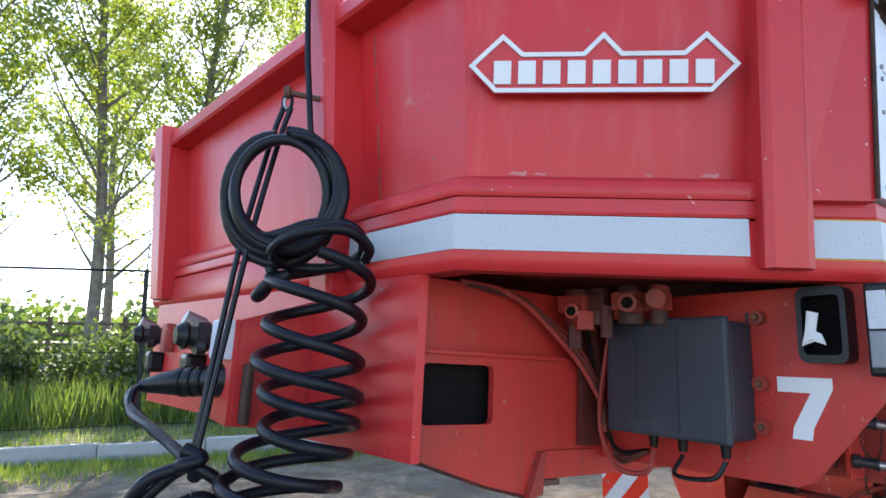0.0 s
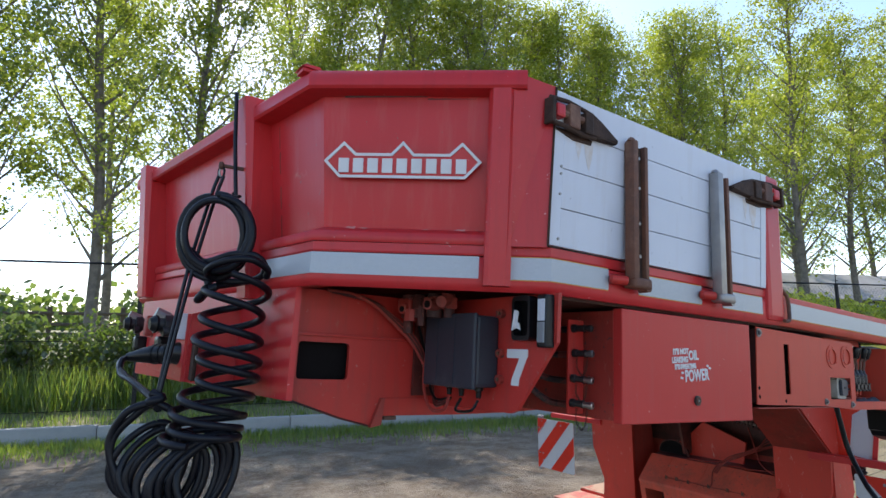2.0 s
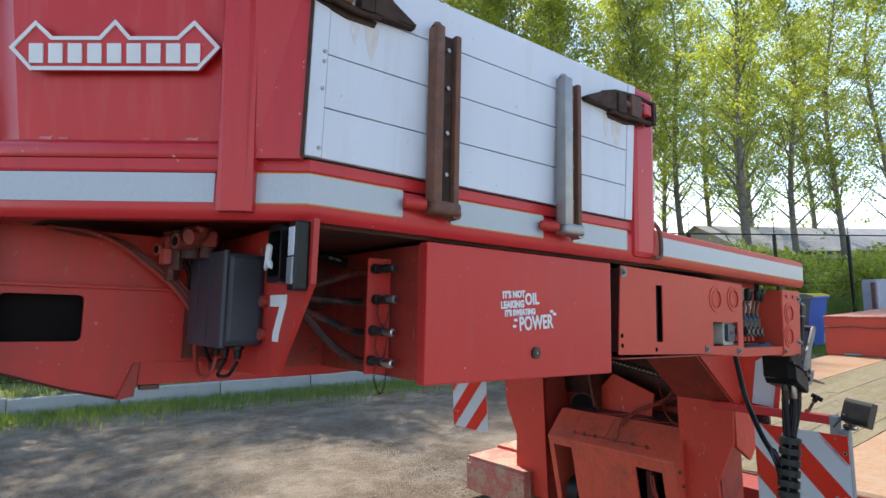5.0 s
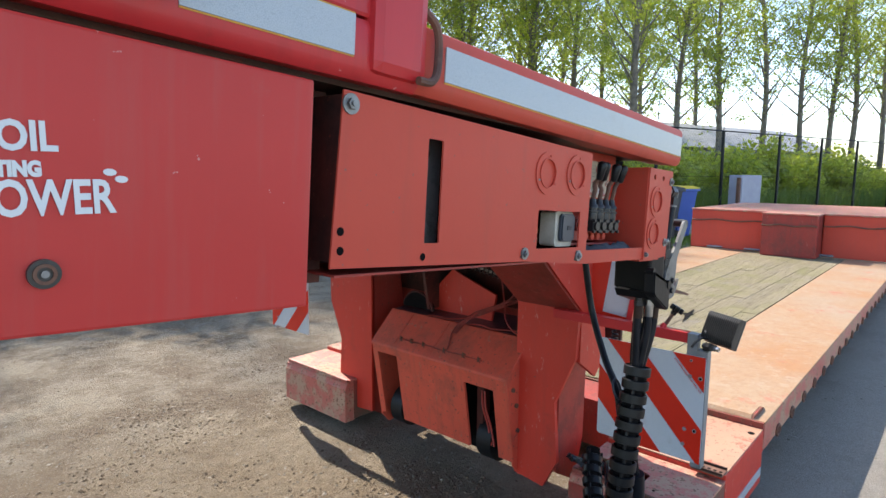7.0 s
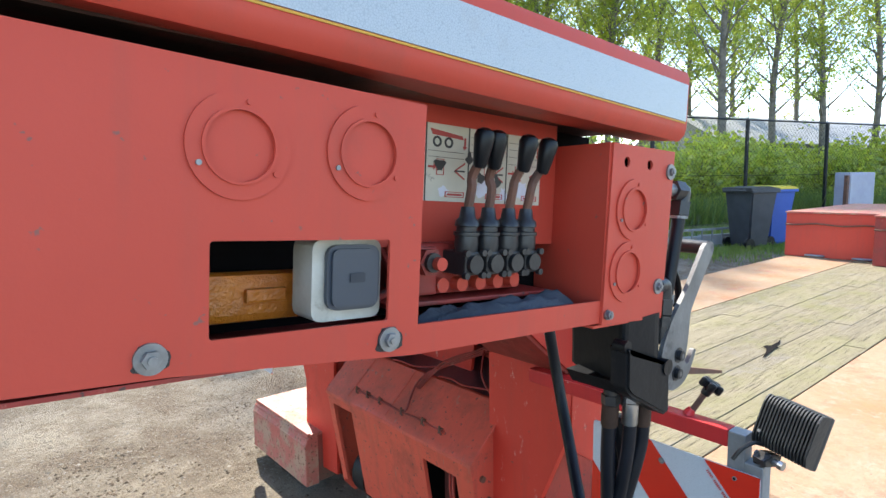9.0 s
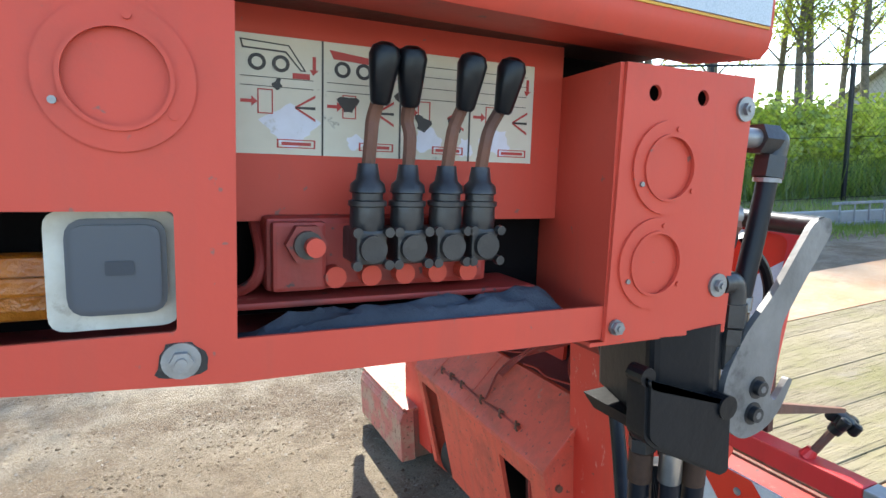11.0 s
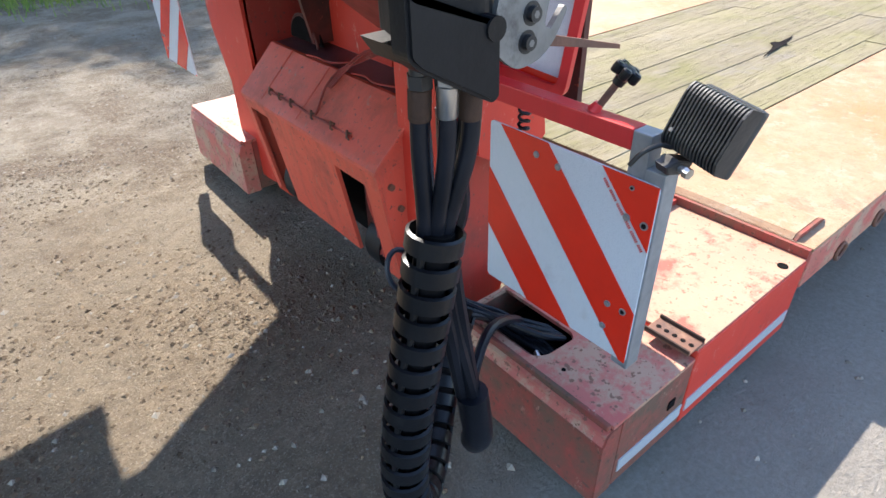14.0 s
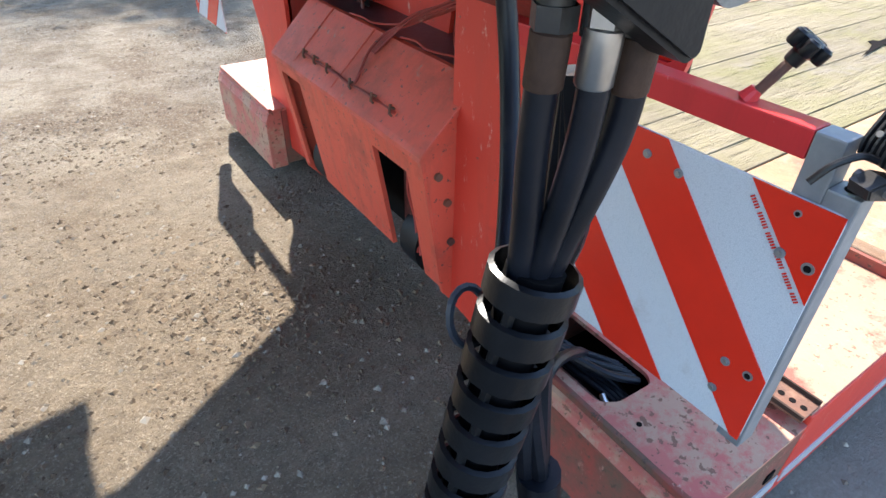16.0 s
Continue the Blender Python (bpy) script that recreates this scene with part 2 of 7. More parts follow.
def ground_material():
    """Compacted grit: two greys, sandy patches, small stones in the relief."""
    m, nt, b = material("gritty yard surface", (0.2, 0.19, 0.17), 0.92)
    v = coords(nt)
    col = mixed(nt, noisy(nt, v, 0.6, 8, 0.65, 0.36, 0.64), (0.235, 0.194, 0.140), (0.33, 0.27, 0.188))
    col = mixed(nt, noisy(nt, v, 1.7, 12, 0.75, 0.43, 0.57), col, (0.15, 0.102, 0.058))
    col = mixed(nt, noisy(nt, v, 0.8, 10, 0.75, 0.58, 0.72), col, (0.225, 0.195, 0.15))
    col = mixed(nt, noisy(nt, v, 90, 4, 0.7, 0.55, 0.63), col, (0.36, 0.31, 0.245))
    col = mixed(nt, noisy(nt, v, 45, 6, 0.8, 0.56, 0.66), col, (0.13, 0.10, 0.07))
    col = mixed(nt, noisy(nt, v, 150, 2, 0.6, 0.58, 0.64), col, (0.08, 0.068, 0.052))
    gap = nt.nodes.new("ShaderNodeVectorMath")
    gap.operation = "DISTANCE"
    nt.links.new(v, gap.inputs[0])
    gap.inputs[1].default_value = (2.1, 0.9, 0.0)
    ragged = nt.nodes.new("ShaderNodeMath")
    ragged.operation = "MULTIPLY_ADD"
    nt.links.new(noisy(nt, v, 0.9, 8, 0.7, 0.2, 0.8), ragged.inputs[0])
    ragged.inputs[1].default_value = 1.5
    nt.links.new(gap.outputs["Value"], ragged.inputs[2])
    bare = nt.nodes.new("ShaderNodeMapRange")
    for k, value in (("From Min", 3.0), ("From Max", 1.7), ("To Min", 0.0), ("To Max", 0.75)):
        bare.inputs[k].default_value = value
    nt.links.new(ragged.outputs[0], bare.inputs["Value"])
    earth = mixed(nt, noisy(nt, v, 14, 10, 0.8, 0.4, 0.6), (0.27, 0.205, 0.132), (0.155, 0.112, 0.070))
    earth = mixed(nt, noisy(nt, v, 120, 3, 0.7, 0.56, 0.62), earth, (0.36, 0.29, 0.205))
    col = mixed(nt, bare.outputs["Result"], col, earth)
    # Paler ground towards the near side, with a ragged edge
    sep = nt.nodes.new("ShaderNodeSeparateXYZ")
    nt.links.new(v, sep.inputs[0])
    wander = nt.nodes.new("ShaderNodeMath")
    wander.operation = "MULTIPLY_ADD"
    nt.links.new(noisy(nt, v, 1.1, 8, 0.7, 0.2, 0.8), wander.inputs[0])
    wander.inputs[1].default_value = 0.5
    nt.links.new(sep.outputs["Y"], wander.inputs[2])
    near_side = nt.nodes.new("ShaderNodeMapRange")
    for k, value in (("From Min", 0.62), ("From Max", 0.30), ("To Min", 0.0), ("To Max", 0.9)):
        near_side.inputs[k].default_value = value
    nt.links.new(wander.outputs[0], near_side.inputs["Value"])
    pale_grit = mixed(nt, noisy(nt, v, 60, 6, 0.8, 0.35, 0.65), (0.27, 0.24, 0.20), (0.37, 0.335, 0.285))
    pale_grit = mixed(nt, noisy(nt, v, 1.3, 8, 0.7, 0.5, 0.75), pale_grit, (0.22, 0.195, 0.165))
    col = mixed(nt, near_side.outputs["Result"], col, pale_grit)
    nt.links.new(col, b.inputs["Base Color"])
    add = nt.nodes.new("ShaderNodeMath")
    add.operation = "ADD"
    nt.links.new(scaled(nt, noisy(nt, v, 110, 4, 0.75, 0.3, 0.7), 0.7), add.inputs[0])
    nt.links.new(scaled(nt, noisy(nt, v, 22, 9, 0.78, 0.3, 0.7), 2.4), add.inputs[1])
    bumped(nt, b, add.outputs[0], 0.8, 0.0150)
    return m


GROUND = ground_material()


def plank_material():
    """Weathered deck timber: long grain, dark checks, moss and grey bleached areas."""
    m, nt, b = material("mossy weathered planks", (0.3, 0.27, 0.18), 0.9, spec=0.2)
    geo = nt.nodes.new("ShaderNodeNewGeometry")

    def spread(x, y):
        mp = nt.nodes.new("ShaderNodeMapping")
        mp.inputs["Scale"].default_value = (x, y, 1.0)
        nt.links.new(geo.outputs["Position"], mp.inputs["Vector"])
        return mp.outputs["Vector"]
    grain, checks, area = spread(1.6, 38.0), spread(2.6, 62.0), spread(1.0, 1.6)
    oi = nt.nodes.new("ShaderNodeObjectInfo")
    col = mixed(nt, noisy(nt, grain, 1.8, 9, 0.7, 0.3, 0.7), (0.255, 0.215, 0.145), (0.125, 0.102, 0.066))
    col = mixed(nt, noisy(nt, area, 1.6, 10, 0.75, 0.45, 0.62), col, (0.165, 0.148, 0.07))
    col = mixed(nt, noisy(nt, area, 2.3, 10, 0.75, 0.54, 0.68), col, (0.19, 0.165, 0.138))
    col = mixed(nt, scaled(nt, oi.outputs["Random"], 0.35), col, (0.29, 0.245, 0.15))
    crack = noisy(nt, checks, 1.7, 8, 0.78, 0.55, 0.63)
    col = mixed(nt, scaled(nt, crack, 0.85), col, (0.055, 0.043, 0.028))
    nt.links.new(col, b.inputs["Base Color"])
    inv = nt.nodes.new("ShaderNodeMath")
    inv.operation = "SUBTRACT"
    nt.links.new(noisy(nt, grain, 3.0, 6, 0.7, 0.25, 0.75), inv.inputs[0])
    nt.links.new(crack, inv.inputs[1])
    bumped(nt, b, inv.outputs[0], 0.6, 0.008)
    return m


PLANK = plank_material()


def deck_material():
    """Steel deck rubbed bare: pale scale, orange rust, remnants of red, scratches along the bed."""
    m, nt, b = material("rust stained deck steel", (0.4, 0.28, 0.18), 0.65, spec=0.35)
    v = coords(nt)
    along = coords(nt, (0.5, 4.0, 4.0))
    col = mixed(nt, noisy(nt, v, 1.5, 8, 0.62, 0.36, 0.64), (0.315, 0.215, 0.132), (0.31, 0.155, 0.068))
    col = mixed(nt, noisy(nt, v, 1.1, 8, 0.6, 0.46, 0.66), col, (0.30, 0.222, 0.15))
    col = mixed(nt, noisy(nt, v, 2.4, 12, 0.78, 0.56, 0.68), col, (0.36, 0.085, 0.052))
    col = mixed(nt, noisy(nt, along, 12, 8, 0.78, 0.60, 0.68), col, (0.27, 0.15, 0.085))
    col = mixed(nt, scaled(nt, noisy(nt, v, 16, 10, 0.8, 0.47, 0.57), 0.4), col, (0.24, 0.125, 0.065))
    col = mixed(nt, scaled(nt, noisy(nt, v, 9, 10, 0.8, 0.54, 0.60), 0.5), col, (0.345, 0.265, 0.19))
    col = mixed(nt, noisy(nt, v, 70, 3, 0.7, 0.62, 0.68), col, (0.17, 0.10, 0.06))
    nt.links.new(col, b.inputs["Base Color"])
    bumped(nt, b, noisy(nt, v, 45, 6, 0.75, 0.25, 0.75), 0.35, 0.006)
    return m


DECK_STEEL = deck_material()
RED_RUBBED = painted("rubbed red paint", (0.55, 0.020, 0.025), (0.47, 0.017, 0.021), (0.58, 0.26, 0.22), 0.34, 0.62, 0.72, 0.2, 0.70, (0.30, 0.10, 0.08), dents=0.05)


def leaf_material(name, a, b2):
    m = bpy.data.materials.new(name)
    m.use_nodes = True
    nt = m.node_tree
    nt.nodes.clear()
    out = nt.nodes.new("ShaderNodeOutputMaterial")
    d, t, g, mx, mx2 = (nt.nodes.new(k) for k in ("ShaderNodeBsdfDiffuse", "ShaderNodeBsdfTranslucent", "ShaderNodeBsdfGlossy", "ShaderNodeMixShader", "ShaderNodeMixShader"))
    geo = nt.nodes.new("ShaderNodeNewGeometry")
    col = mixed(nt, geo.outputs["Random Per Island"], a, b2)
    nt.links.new(col, d.inputs["Color"])
    br = nt.nodes.new("ShaderNodeMix")
    br.data_type, br.blend_type = "RGBA", "MULTIPLY"
    br.inputs["Factor"].default_value = 1.0
    nt.links.new(col, br.inputs["A"])
    br.inputs["B"].default_value = (2.6, 2.5, 0.9, 1)
    nt.links.new(br.outputs["Result"], t.inputs["Color"])
    g.inputs["Roughness"].default_value = 0.4
    mx.inputs["Fac"].default_value = 0.6
    nt.links.new(d.outputs[0], mx.inputs[1])
    nt.links.new(t.outputs[0], mx.inputs[2])
    mx2.inputs["Fac"].default_value = 0.05
    nt.links.new(mx.outputs[0], mx2.inputs[1])
    nt.links.new(g.outputs[0], mx2.inputs[2])
    nt.links.new(mx2.outputs[0], out.inputs["Surface"])
    return m


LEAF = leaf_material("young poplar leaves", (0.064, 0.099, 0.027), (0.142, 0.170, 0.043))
# Sunlight is put into these brighter poplar and bush leaf colours
SUNNY_LEAF = leaf_material("poplar leaves with painted sunlight", (0.108, 0.150, 0.033), (0.20, 0.228, 0.053))
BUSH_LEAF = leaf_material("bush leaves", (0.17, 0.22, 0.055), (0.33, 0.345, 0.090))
# Shade is put into this darker leaf colour
DARK_LEAF = leaf_material("hedge leaves with painted shade", (0.035, 0.065, 0.026), (0.075, 0.105, 0.042))
GRASS_BLADE = leaf_material("grass blades", (0.064, 0.120, 0.033), (0.145, 0.182, 0.058))


# ---- builders ----
def part(name, bm, mat, parent=None, label="", smooth=False):
    bmesh.ops.recalc_face_normals(bm, faces=bm.faces)
    me = bpy.data.meshes.new(name)
    bm.to_mesh(me)
    bm.free()
    me.materials.append(mat)
    if smooth:
        me.shade_smooth()
        me.set_sharp_from_angle(angle=radians(40))
    ob = new(name, me)
    ob.parent = parent
    if label:
        tagged(ob, label)
    return ob


def thing(name, label, category, m=None, group="", kind=""):
    ob = tagged(new(name), label, category, group, kind)
    ob.empty_display_size = 0.1
    if m is not None:
        ob.matrix_basis = m
    return ob


def box(x0, x1, y0, y1, z0, z1, bev=0.0, bm=None, seg=2):
    bm = bm or bmesh.new()
    vs = [bm.verts.new((x, y, z)) for x in (x0, x1) for y in (y0, y1) for z in (z0, z1)]
    fs = [bm.faces.new([vs[i] for i in q]) for q in ((0, 1, 3, 2), (4, 6, 7, 5), (0, 4, 5, 1), (2, 3, 7, 6), (0, 2, 6, 4), (1, 5, 7, 3))]
    if bev:
        bmesh.ops.bevel(bm, geom=list({e for f in fs for e in f.edges}), offset=bev, segments=seg, affect="EDGES", profile=0.6)
    return bm


def lift(plane, u, v, w):
    """Point of a flat outline: xy, xz or yz, with w along the axis left over."""
    return {"xy": (u, v, w), "xz": (u, w, v), "yz": (w, u, v)}[plane]


def rounded(pts, r, n=4):
    out = []
    for i, p in enumerate(pts):
        p, a, c = Vector(p), Vector(pts[i - 1]), Vector(pts[(i + 1) % len(pts)])
        k = min(r, (a - p).length * 0.45, (c - p).length * 0.45)
        s, e = p + (a - p).normalized() * k, p + (c - p).normalized() * k
        for j in range(n + 1):
            t = j / n
            out.append(tuple((1 - t) ** 2 * s + 2 * t * (1 - t) * p + t * t * e))
    return out


def rect(u0, u1, v0, v1, r=0.0):
    pts = [(u0, v0), (u1, v0), (u1, v1), (u0, v1)]
    return rounded(pts, r) if r else pts


def disc(u, v, r, n=28):
    return [(u + r * math.cos(2 * math.pi * i / n), v + r * math.sin(2 * math.pi * i / n)) for i in range(n)]


def plate(outer, plane, a, b, holes=(), bm=None, bev=0.0):
    """A flat sheet of that outline with real holes, from a to b along its normal."""
    bm = bm or bmesh.new()
    edges = []
    for loop in (outer, *holes):
        vs = [bm.verts.new(lift(plane, u, v, a)) for u, v in loop]
        edges += [bm.edges.new((vs[i - 1], vs[i])) for i in range(len(vs))]
    if holes:
        fs = [f for f in bmesh.ops.triangle_fill(bm, edges=edges, use_beauty=True)["geom"] if isinstance(f, bmesh.types.BMFace)]
    else:
        fs = [bm.faces.new([e.verts[0] for e in edges])]
    got = bmesh.ops.extrude_face_region(bm, geom=fs)["geom"]
    d = Vector(lift(plane, 0, 0, b - a))
    for v in got:
        if isinstance(v, bmesh.types.BMVert):
            v.co += d
    if bev:
        bmesh.ops.bevel(bm, geom=[e for e in bm.edges if e.is_manifold and e.calc_face_angle(0) > 0.6], offset=bev, segments=2, affect="EDGES")
    return bm


def cyl(p0, p1, r, n=16, r2=None, bm=None):
    bm = bm or bmesh.new()
    p0, p1 = Vector(p0), Vector(p1)
    q = (p1 - p0).to_track_quat("Z", "Y")
    rings = []
    for p, k in ((p0, r), (p1, r if r2 is None else r2)):
        rings.append([bm.verts.new(p + q @ Vector((k * math.cos(2 * math.pi * i / n), k * math.sin(2 * math.pi * i / n), 0))) for i in range(n)])
    for i in range(n):
        bm.faces.new((rings[0][i - 1], rings[0][i], rings[1][i], rings[1][i - 1]))
    bm.faces.new(rings[0][::-1])
    bm.faces.new(rings[1])
    return bm


def tube(pts, r, n=10, bm=None, radii=None, caps=True):
    """A round bar or hose along a line of points."""
    bm = bm or bmesh.new()
    pts = [Vector(p) for p in pts]
    rings, up = [], None
    for i, p in enumerate(pts):
        d = (pts[min(i + 1, len(pts) - 1)] - pts[max(i - 1, 0)]).normalized()
        if up is None:
            up = d.orthogonal().normalized()
        up = (up - d * up.dot(d)).normalized()
        side = d.cross(up)
        k = radii[i] if radii else r
        rings.append([bm.verts.new(p + k * (math.cos(a) * up + math.sin(a) * side)) for a in (2 * math.pi * j / n for j in range(n))])
    for a, b in zip(rings, rings[1:]):
        for j in range(n):
            bm.faces.new((a[j - 1], a[j], b[j], b[j - 1]))
    if caps:
        bm.faces.new(rings[0][::-1])
        bm.faces.new(rings[-1])
    return bm


def curve(pts, n=10):
    """A smooth line through the points."""
    pts = [Vector(p) for p in pts]
    p = [2 * pts[0] - pts[1], *pts, 2 * pts[-1] - pts[-2]]
    out = []
    for i in range(1, len(p) - 2):
        for j in range(n):
            t = j / n
            out.append(0.5 * (2 * p[i] + (p[i + 1] - p[i - 1]) * t + (2 * p[i - 1] - 5 * p[i] + 4 * p[i + 1] - p[i + 2]) * t * t
                              + (3 * p[i] - p[i - 1] - 3 * p[i + 1] + p[i + 2]) * t ** 3))
    return out + [pts[-1]]


def sweep(plan, profile, bm=None):
    """A closed profile of (outward, z) carried along a line of the plan, mitred at its bends; outward is to the right of the way."""
    bm = bm or bmesh.new()
    rings = []
    for i, p in enumerate(plan):
        p = Vector(p)
        a = (p - Vector(plan[i - 1])).normalized() if i else (Vector(plan[1]) - p).normalized()
        b = (Vector(plan[i + 1]) - p).normalized() if i < len(plan) - 1 else a
        na, nb = Vector((a.y, -a.x)), Vector((b.y, -b.x))
        m = (na + nb).normalized()
        m /= max(0.3, m.dot(na))
        rings.append([bm.verts.new((p.x + m.x * o, p.y + m.y * o, z)) for o, z in profile])
    n = len(profile)
    for a, b in zip(rings, rings[1:]):
        for j in range(n):
            bm.faces.new((a[j - 1], a[j], b[j], b[j - 1]))
    bm.faces.new(rings[0][::-1])
    bm.faces.new(rings[-1])
    return bm


def bolt(name, p, axis, parent, r=0.014, washer=0.022, label="zinc plated bolt with a washer"):
    """Washer, hexagon head and shank end along an axis."""
    p, d = Vector(p), Vector(axis).normalized()
    bm = cyl(p, p + d * 0.003, washer, 20)
    cyl(p + d * 0.003, p + d * (0.003 + r * 0.65), r, 6, bm=bm)
    cyl(p + d * (0.003 + r * 0.65), p + d * (0.003 + r * 0.95), r * 0.5, 10, bm=bm)
    return part(name, bm, ZINC, parent, label)

# ---- ground, kerb and verge ----
KERB_0, KERB_D, KERB_N = Vector((0.0, 10.3)), Vector((0.958, -0.287)), Vector((0.287, 0.958))


def by_kerb(along, off, z=0.0):
    """A point by its place along the kerb and its distance behind it."""
    p = KERB_0 + KERB_D * along + KERB_N * off
    return Vector((p.x, p.y, z))


def ground_sheet():
    bm = bmesh.new()
    xs = [-3000, -300, -60] + [-12 + i * 0.5 for i in range(64)] + [60, 300, 3000]
    ys = [-3000, -300, -40] + [-6 + i * 0.5 for i in range(36)] + [60, 300, 3000]
    grid = [[bm.verts.new((x, y, 0.012 * noise.noise((x * 0.8, y * 0.8, 0)) - 0.006 if abs(x) < 25 and abs(y) < 25 else 0)) for y in ys] for x in xs]
    for i in range(len(xs) - 1):
        for j in range(len(ys) - 1):
            bm.faces.new((grid[i][j], grid[i + 1][j], grid[i + 1][j + 1], grid[i][j + 1]))
    tagged(part("ground", bm, GROUND), "compacted grey grit yard with sandy patches", "ground", kind="structure")


ground_sheet()


def verge_sheet():
    """Rough grass behind the kerb, rising a little to the far fields."""
    bm = bmesh.new()
    rows = []
    for off in (0.1, 0.6, 1.2, 2.0, 3.5, 5, 8, 12, 18, 30, 60, 150, 600, 2500):
        row = []
        for along in [-2500, -400, -80] + [-20 + i * 1.0 for i in range(76)] + [90, 400, 2500]:
            p = by_kerb(along, off)
            rise = 0.2 + 0.06 * min(off, 30) + (0.08 * noise.noise((p.x * 0.5, p.y * 0.5, 3)) if off > 0.3 else 0)
            row.append(bm.verts.new((p.x, p.y, rise)))
        rows.append(row)
    for a, b in zip(rows, rows[1:]):
        for j in range(len(a) - 1):
            bm.faces.new((a[j], a[j + 1], b[j + 1], b[j]))
    tagged(part("verge", bm, GRASS_GROUND, smooth=True), "rough dry grass verge behind the kerb", "grass", kind="structure")


verge_sheet()


def kerb():
    root = thing("kerb", "weathered grey concrete kerb along the yard", "kerb", kind="structure")
    bm = box(-0.745, 0.745, -0.07, 0.07, -0.1, 0.27, 0.02)
    first = part("kerb_stone", bm, CONCRETE, root)
    turn = math.degrees(math.atan2(KERB_D.y, KERB_D.x))
    first.matrix_basis = pose(*by_kerb(-12, 0), 0, 0, turn)
    for i in range(1, 36):
        ob = new("kerb_stone", first.data)
        ob.parent = root
        ob.matrix_basis = pose(*by_kerb(-12 + i * 1.5, random.uniform(-0.01, 0.01), random.uniform(-0.012, 0.012)), 0, 0, turn + random.uniform(-0.3, 0.3))


kerb()

# ---- gooseneck: nose a little up, so it has a frame of its own ----
PIVOT = Vector((2.0, 0, 1.6))
NECK = Matrix.Translation(PIVOT) @ Matrix.Rotation(radians(3.8), 4, "Y") @ Matrix.Translation(-PIVOT)
WIDE = 2.88
neck = thing("gooseneck", "faded red steel gooseneck of a low-loader trailer", "trailer gooseneck", NECK)
CORNER, FOLD, FOLD_L, CORNER_L = (0.82, -0.02), (0.335, 0.395), (0.125, 1.93), (0.70, WIDE)
AROUND = [(2.0, WIDE), CORNER_L, FOLD_L, FOLD, CORNER, (2.0, -0.02)]
FRONT = [(0.66, WIDE - 0.05), FOLD_L, FOLD, (0.78, 0.012)]
CH = (Vector(CORNER) - Vector(FOLD)).normalized()
CH_OUT = Vector((CH.y, -CH.x))
LEAN = 0.06


def chamfer(along, out, z):
    """A point on the bevelled front corner: along it from the fold, outward from it, and its height."""
    p = Vector(FOLD) + CH * along + CH_OUT * out
    return (p.x, p.y, z)


FR = (Vector(FOLD) - Vector(FOLD_L)).normalized()
FR_OUT = Vector((FR.y, -FR.x))


def front(across, out, z):
    """A point on the front: across from the fold to the far side, outward, height."""
    p = Vector(FOLD) - FR * across + FR_OUT * out
    return (p.x, p.y, z)


def lean(z):
    return LEAN * (z - 1.846) / 0.464


part("rail", sweep(AROUND, [(-0.10, 1.735), (-0.012, 1.726), (-0.003, 1.735), (0, 1.745), (0, 1.803), (-0.004, 1.814), (-0.014, 1.818), (-0.10, 1.818)]), RED, neck,
     "red side rail", True)


def rear_rail(y, side, name, z0, z1, out, mat, label, x0=2.0, x1=3.175):
    """The rail behind the corner post drops a little towards its end."""
    bm = bmesh.new()
    d = min(0.012, abs(out))
    prof = [(0.10, z0 + 0.008), (d, z0), (0.003, z0 + 0.009), (0, z0 + 0.02), (0, z1 - 0.014), (0.004, z1 - 0.004), (d, z1), (0.10, z1)] if out > 0 else [(0.002, z0), (out, z0), (out, z1), (0.002, z1)]
    rings = [[bm.verts.new((x, y + side * o, z - 0.019 * (x - 2.05))) for o, z in prof] for x in (x0, x1)]
    n = len(prof)
    for j in range(n):
        bm.faces.new((rings[0][j - 1], rings[0][j], rings[1][j], rings[1][j - 1]))
    bm.faces.new(rings[0])
    bm.faces.new(rings[1])
    return part(name, bm, mat, neck, label, out > 0)


rear_rail(-0.02, 1, "rear_rail", 1.727, 1.84, 0.1, RED_FADED, "red rear side rail")
rear_rail(WIDE, -1, "rear_rail", 1.727, 1.84, 0.1, RED, "red rear side rail")
rear_rail(-0.02, 1, "tape_strip", 1.757, 1.815, -0.0025, RAIL_TAPE, "white reflective tape strip", 2.062, 3.168)
rear_rail(-0.02, 1, "edge_line", 1.7538, 1.7562, -0.0015, YELLOW_EDGE, "thin yellow line", 2.062, 3.168)
part("neck_deck", plate([(3.17, 0.06), (0.86, 0.06), (0.40, 0.45), (0.22, 1.9), (0.78, WIDE - 0.08), (3.17, WIDE - 0.08)], "xy", 1.77, 1.79), RED_DIRTY, neck)
part("front_wall", sweep(FRONT, [(-0.055, 1.84), (-0.045, 1.84), (-0.045 + LEAN, 2.30), (-0.055 + LEAN, 2.30)]), RED_RUBBED, neck, "red headboard sheet with rubbed pale patches")
part("sill", sweep([(1.94, WIDE), CORNER_L, FOLD_L, FOLD, CORNER, (1.94, -0.02)], [(-0.09, 1.819), (-0.004, 1.819), (-0.002, 1.824), (-0.002, 1.846), (-0.09, 1.85)]), RED, neck)
part("lower_flange", sweep(FRONT[:3] + [(0.71, 0.075)], [(-0.06, 1.847), (0.002, 1.847), (0.005, 1.853), (0.005, 1.872), (0, 1.878), (-0.06, 1.902)]), RED, neck, "", True)
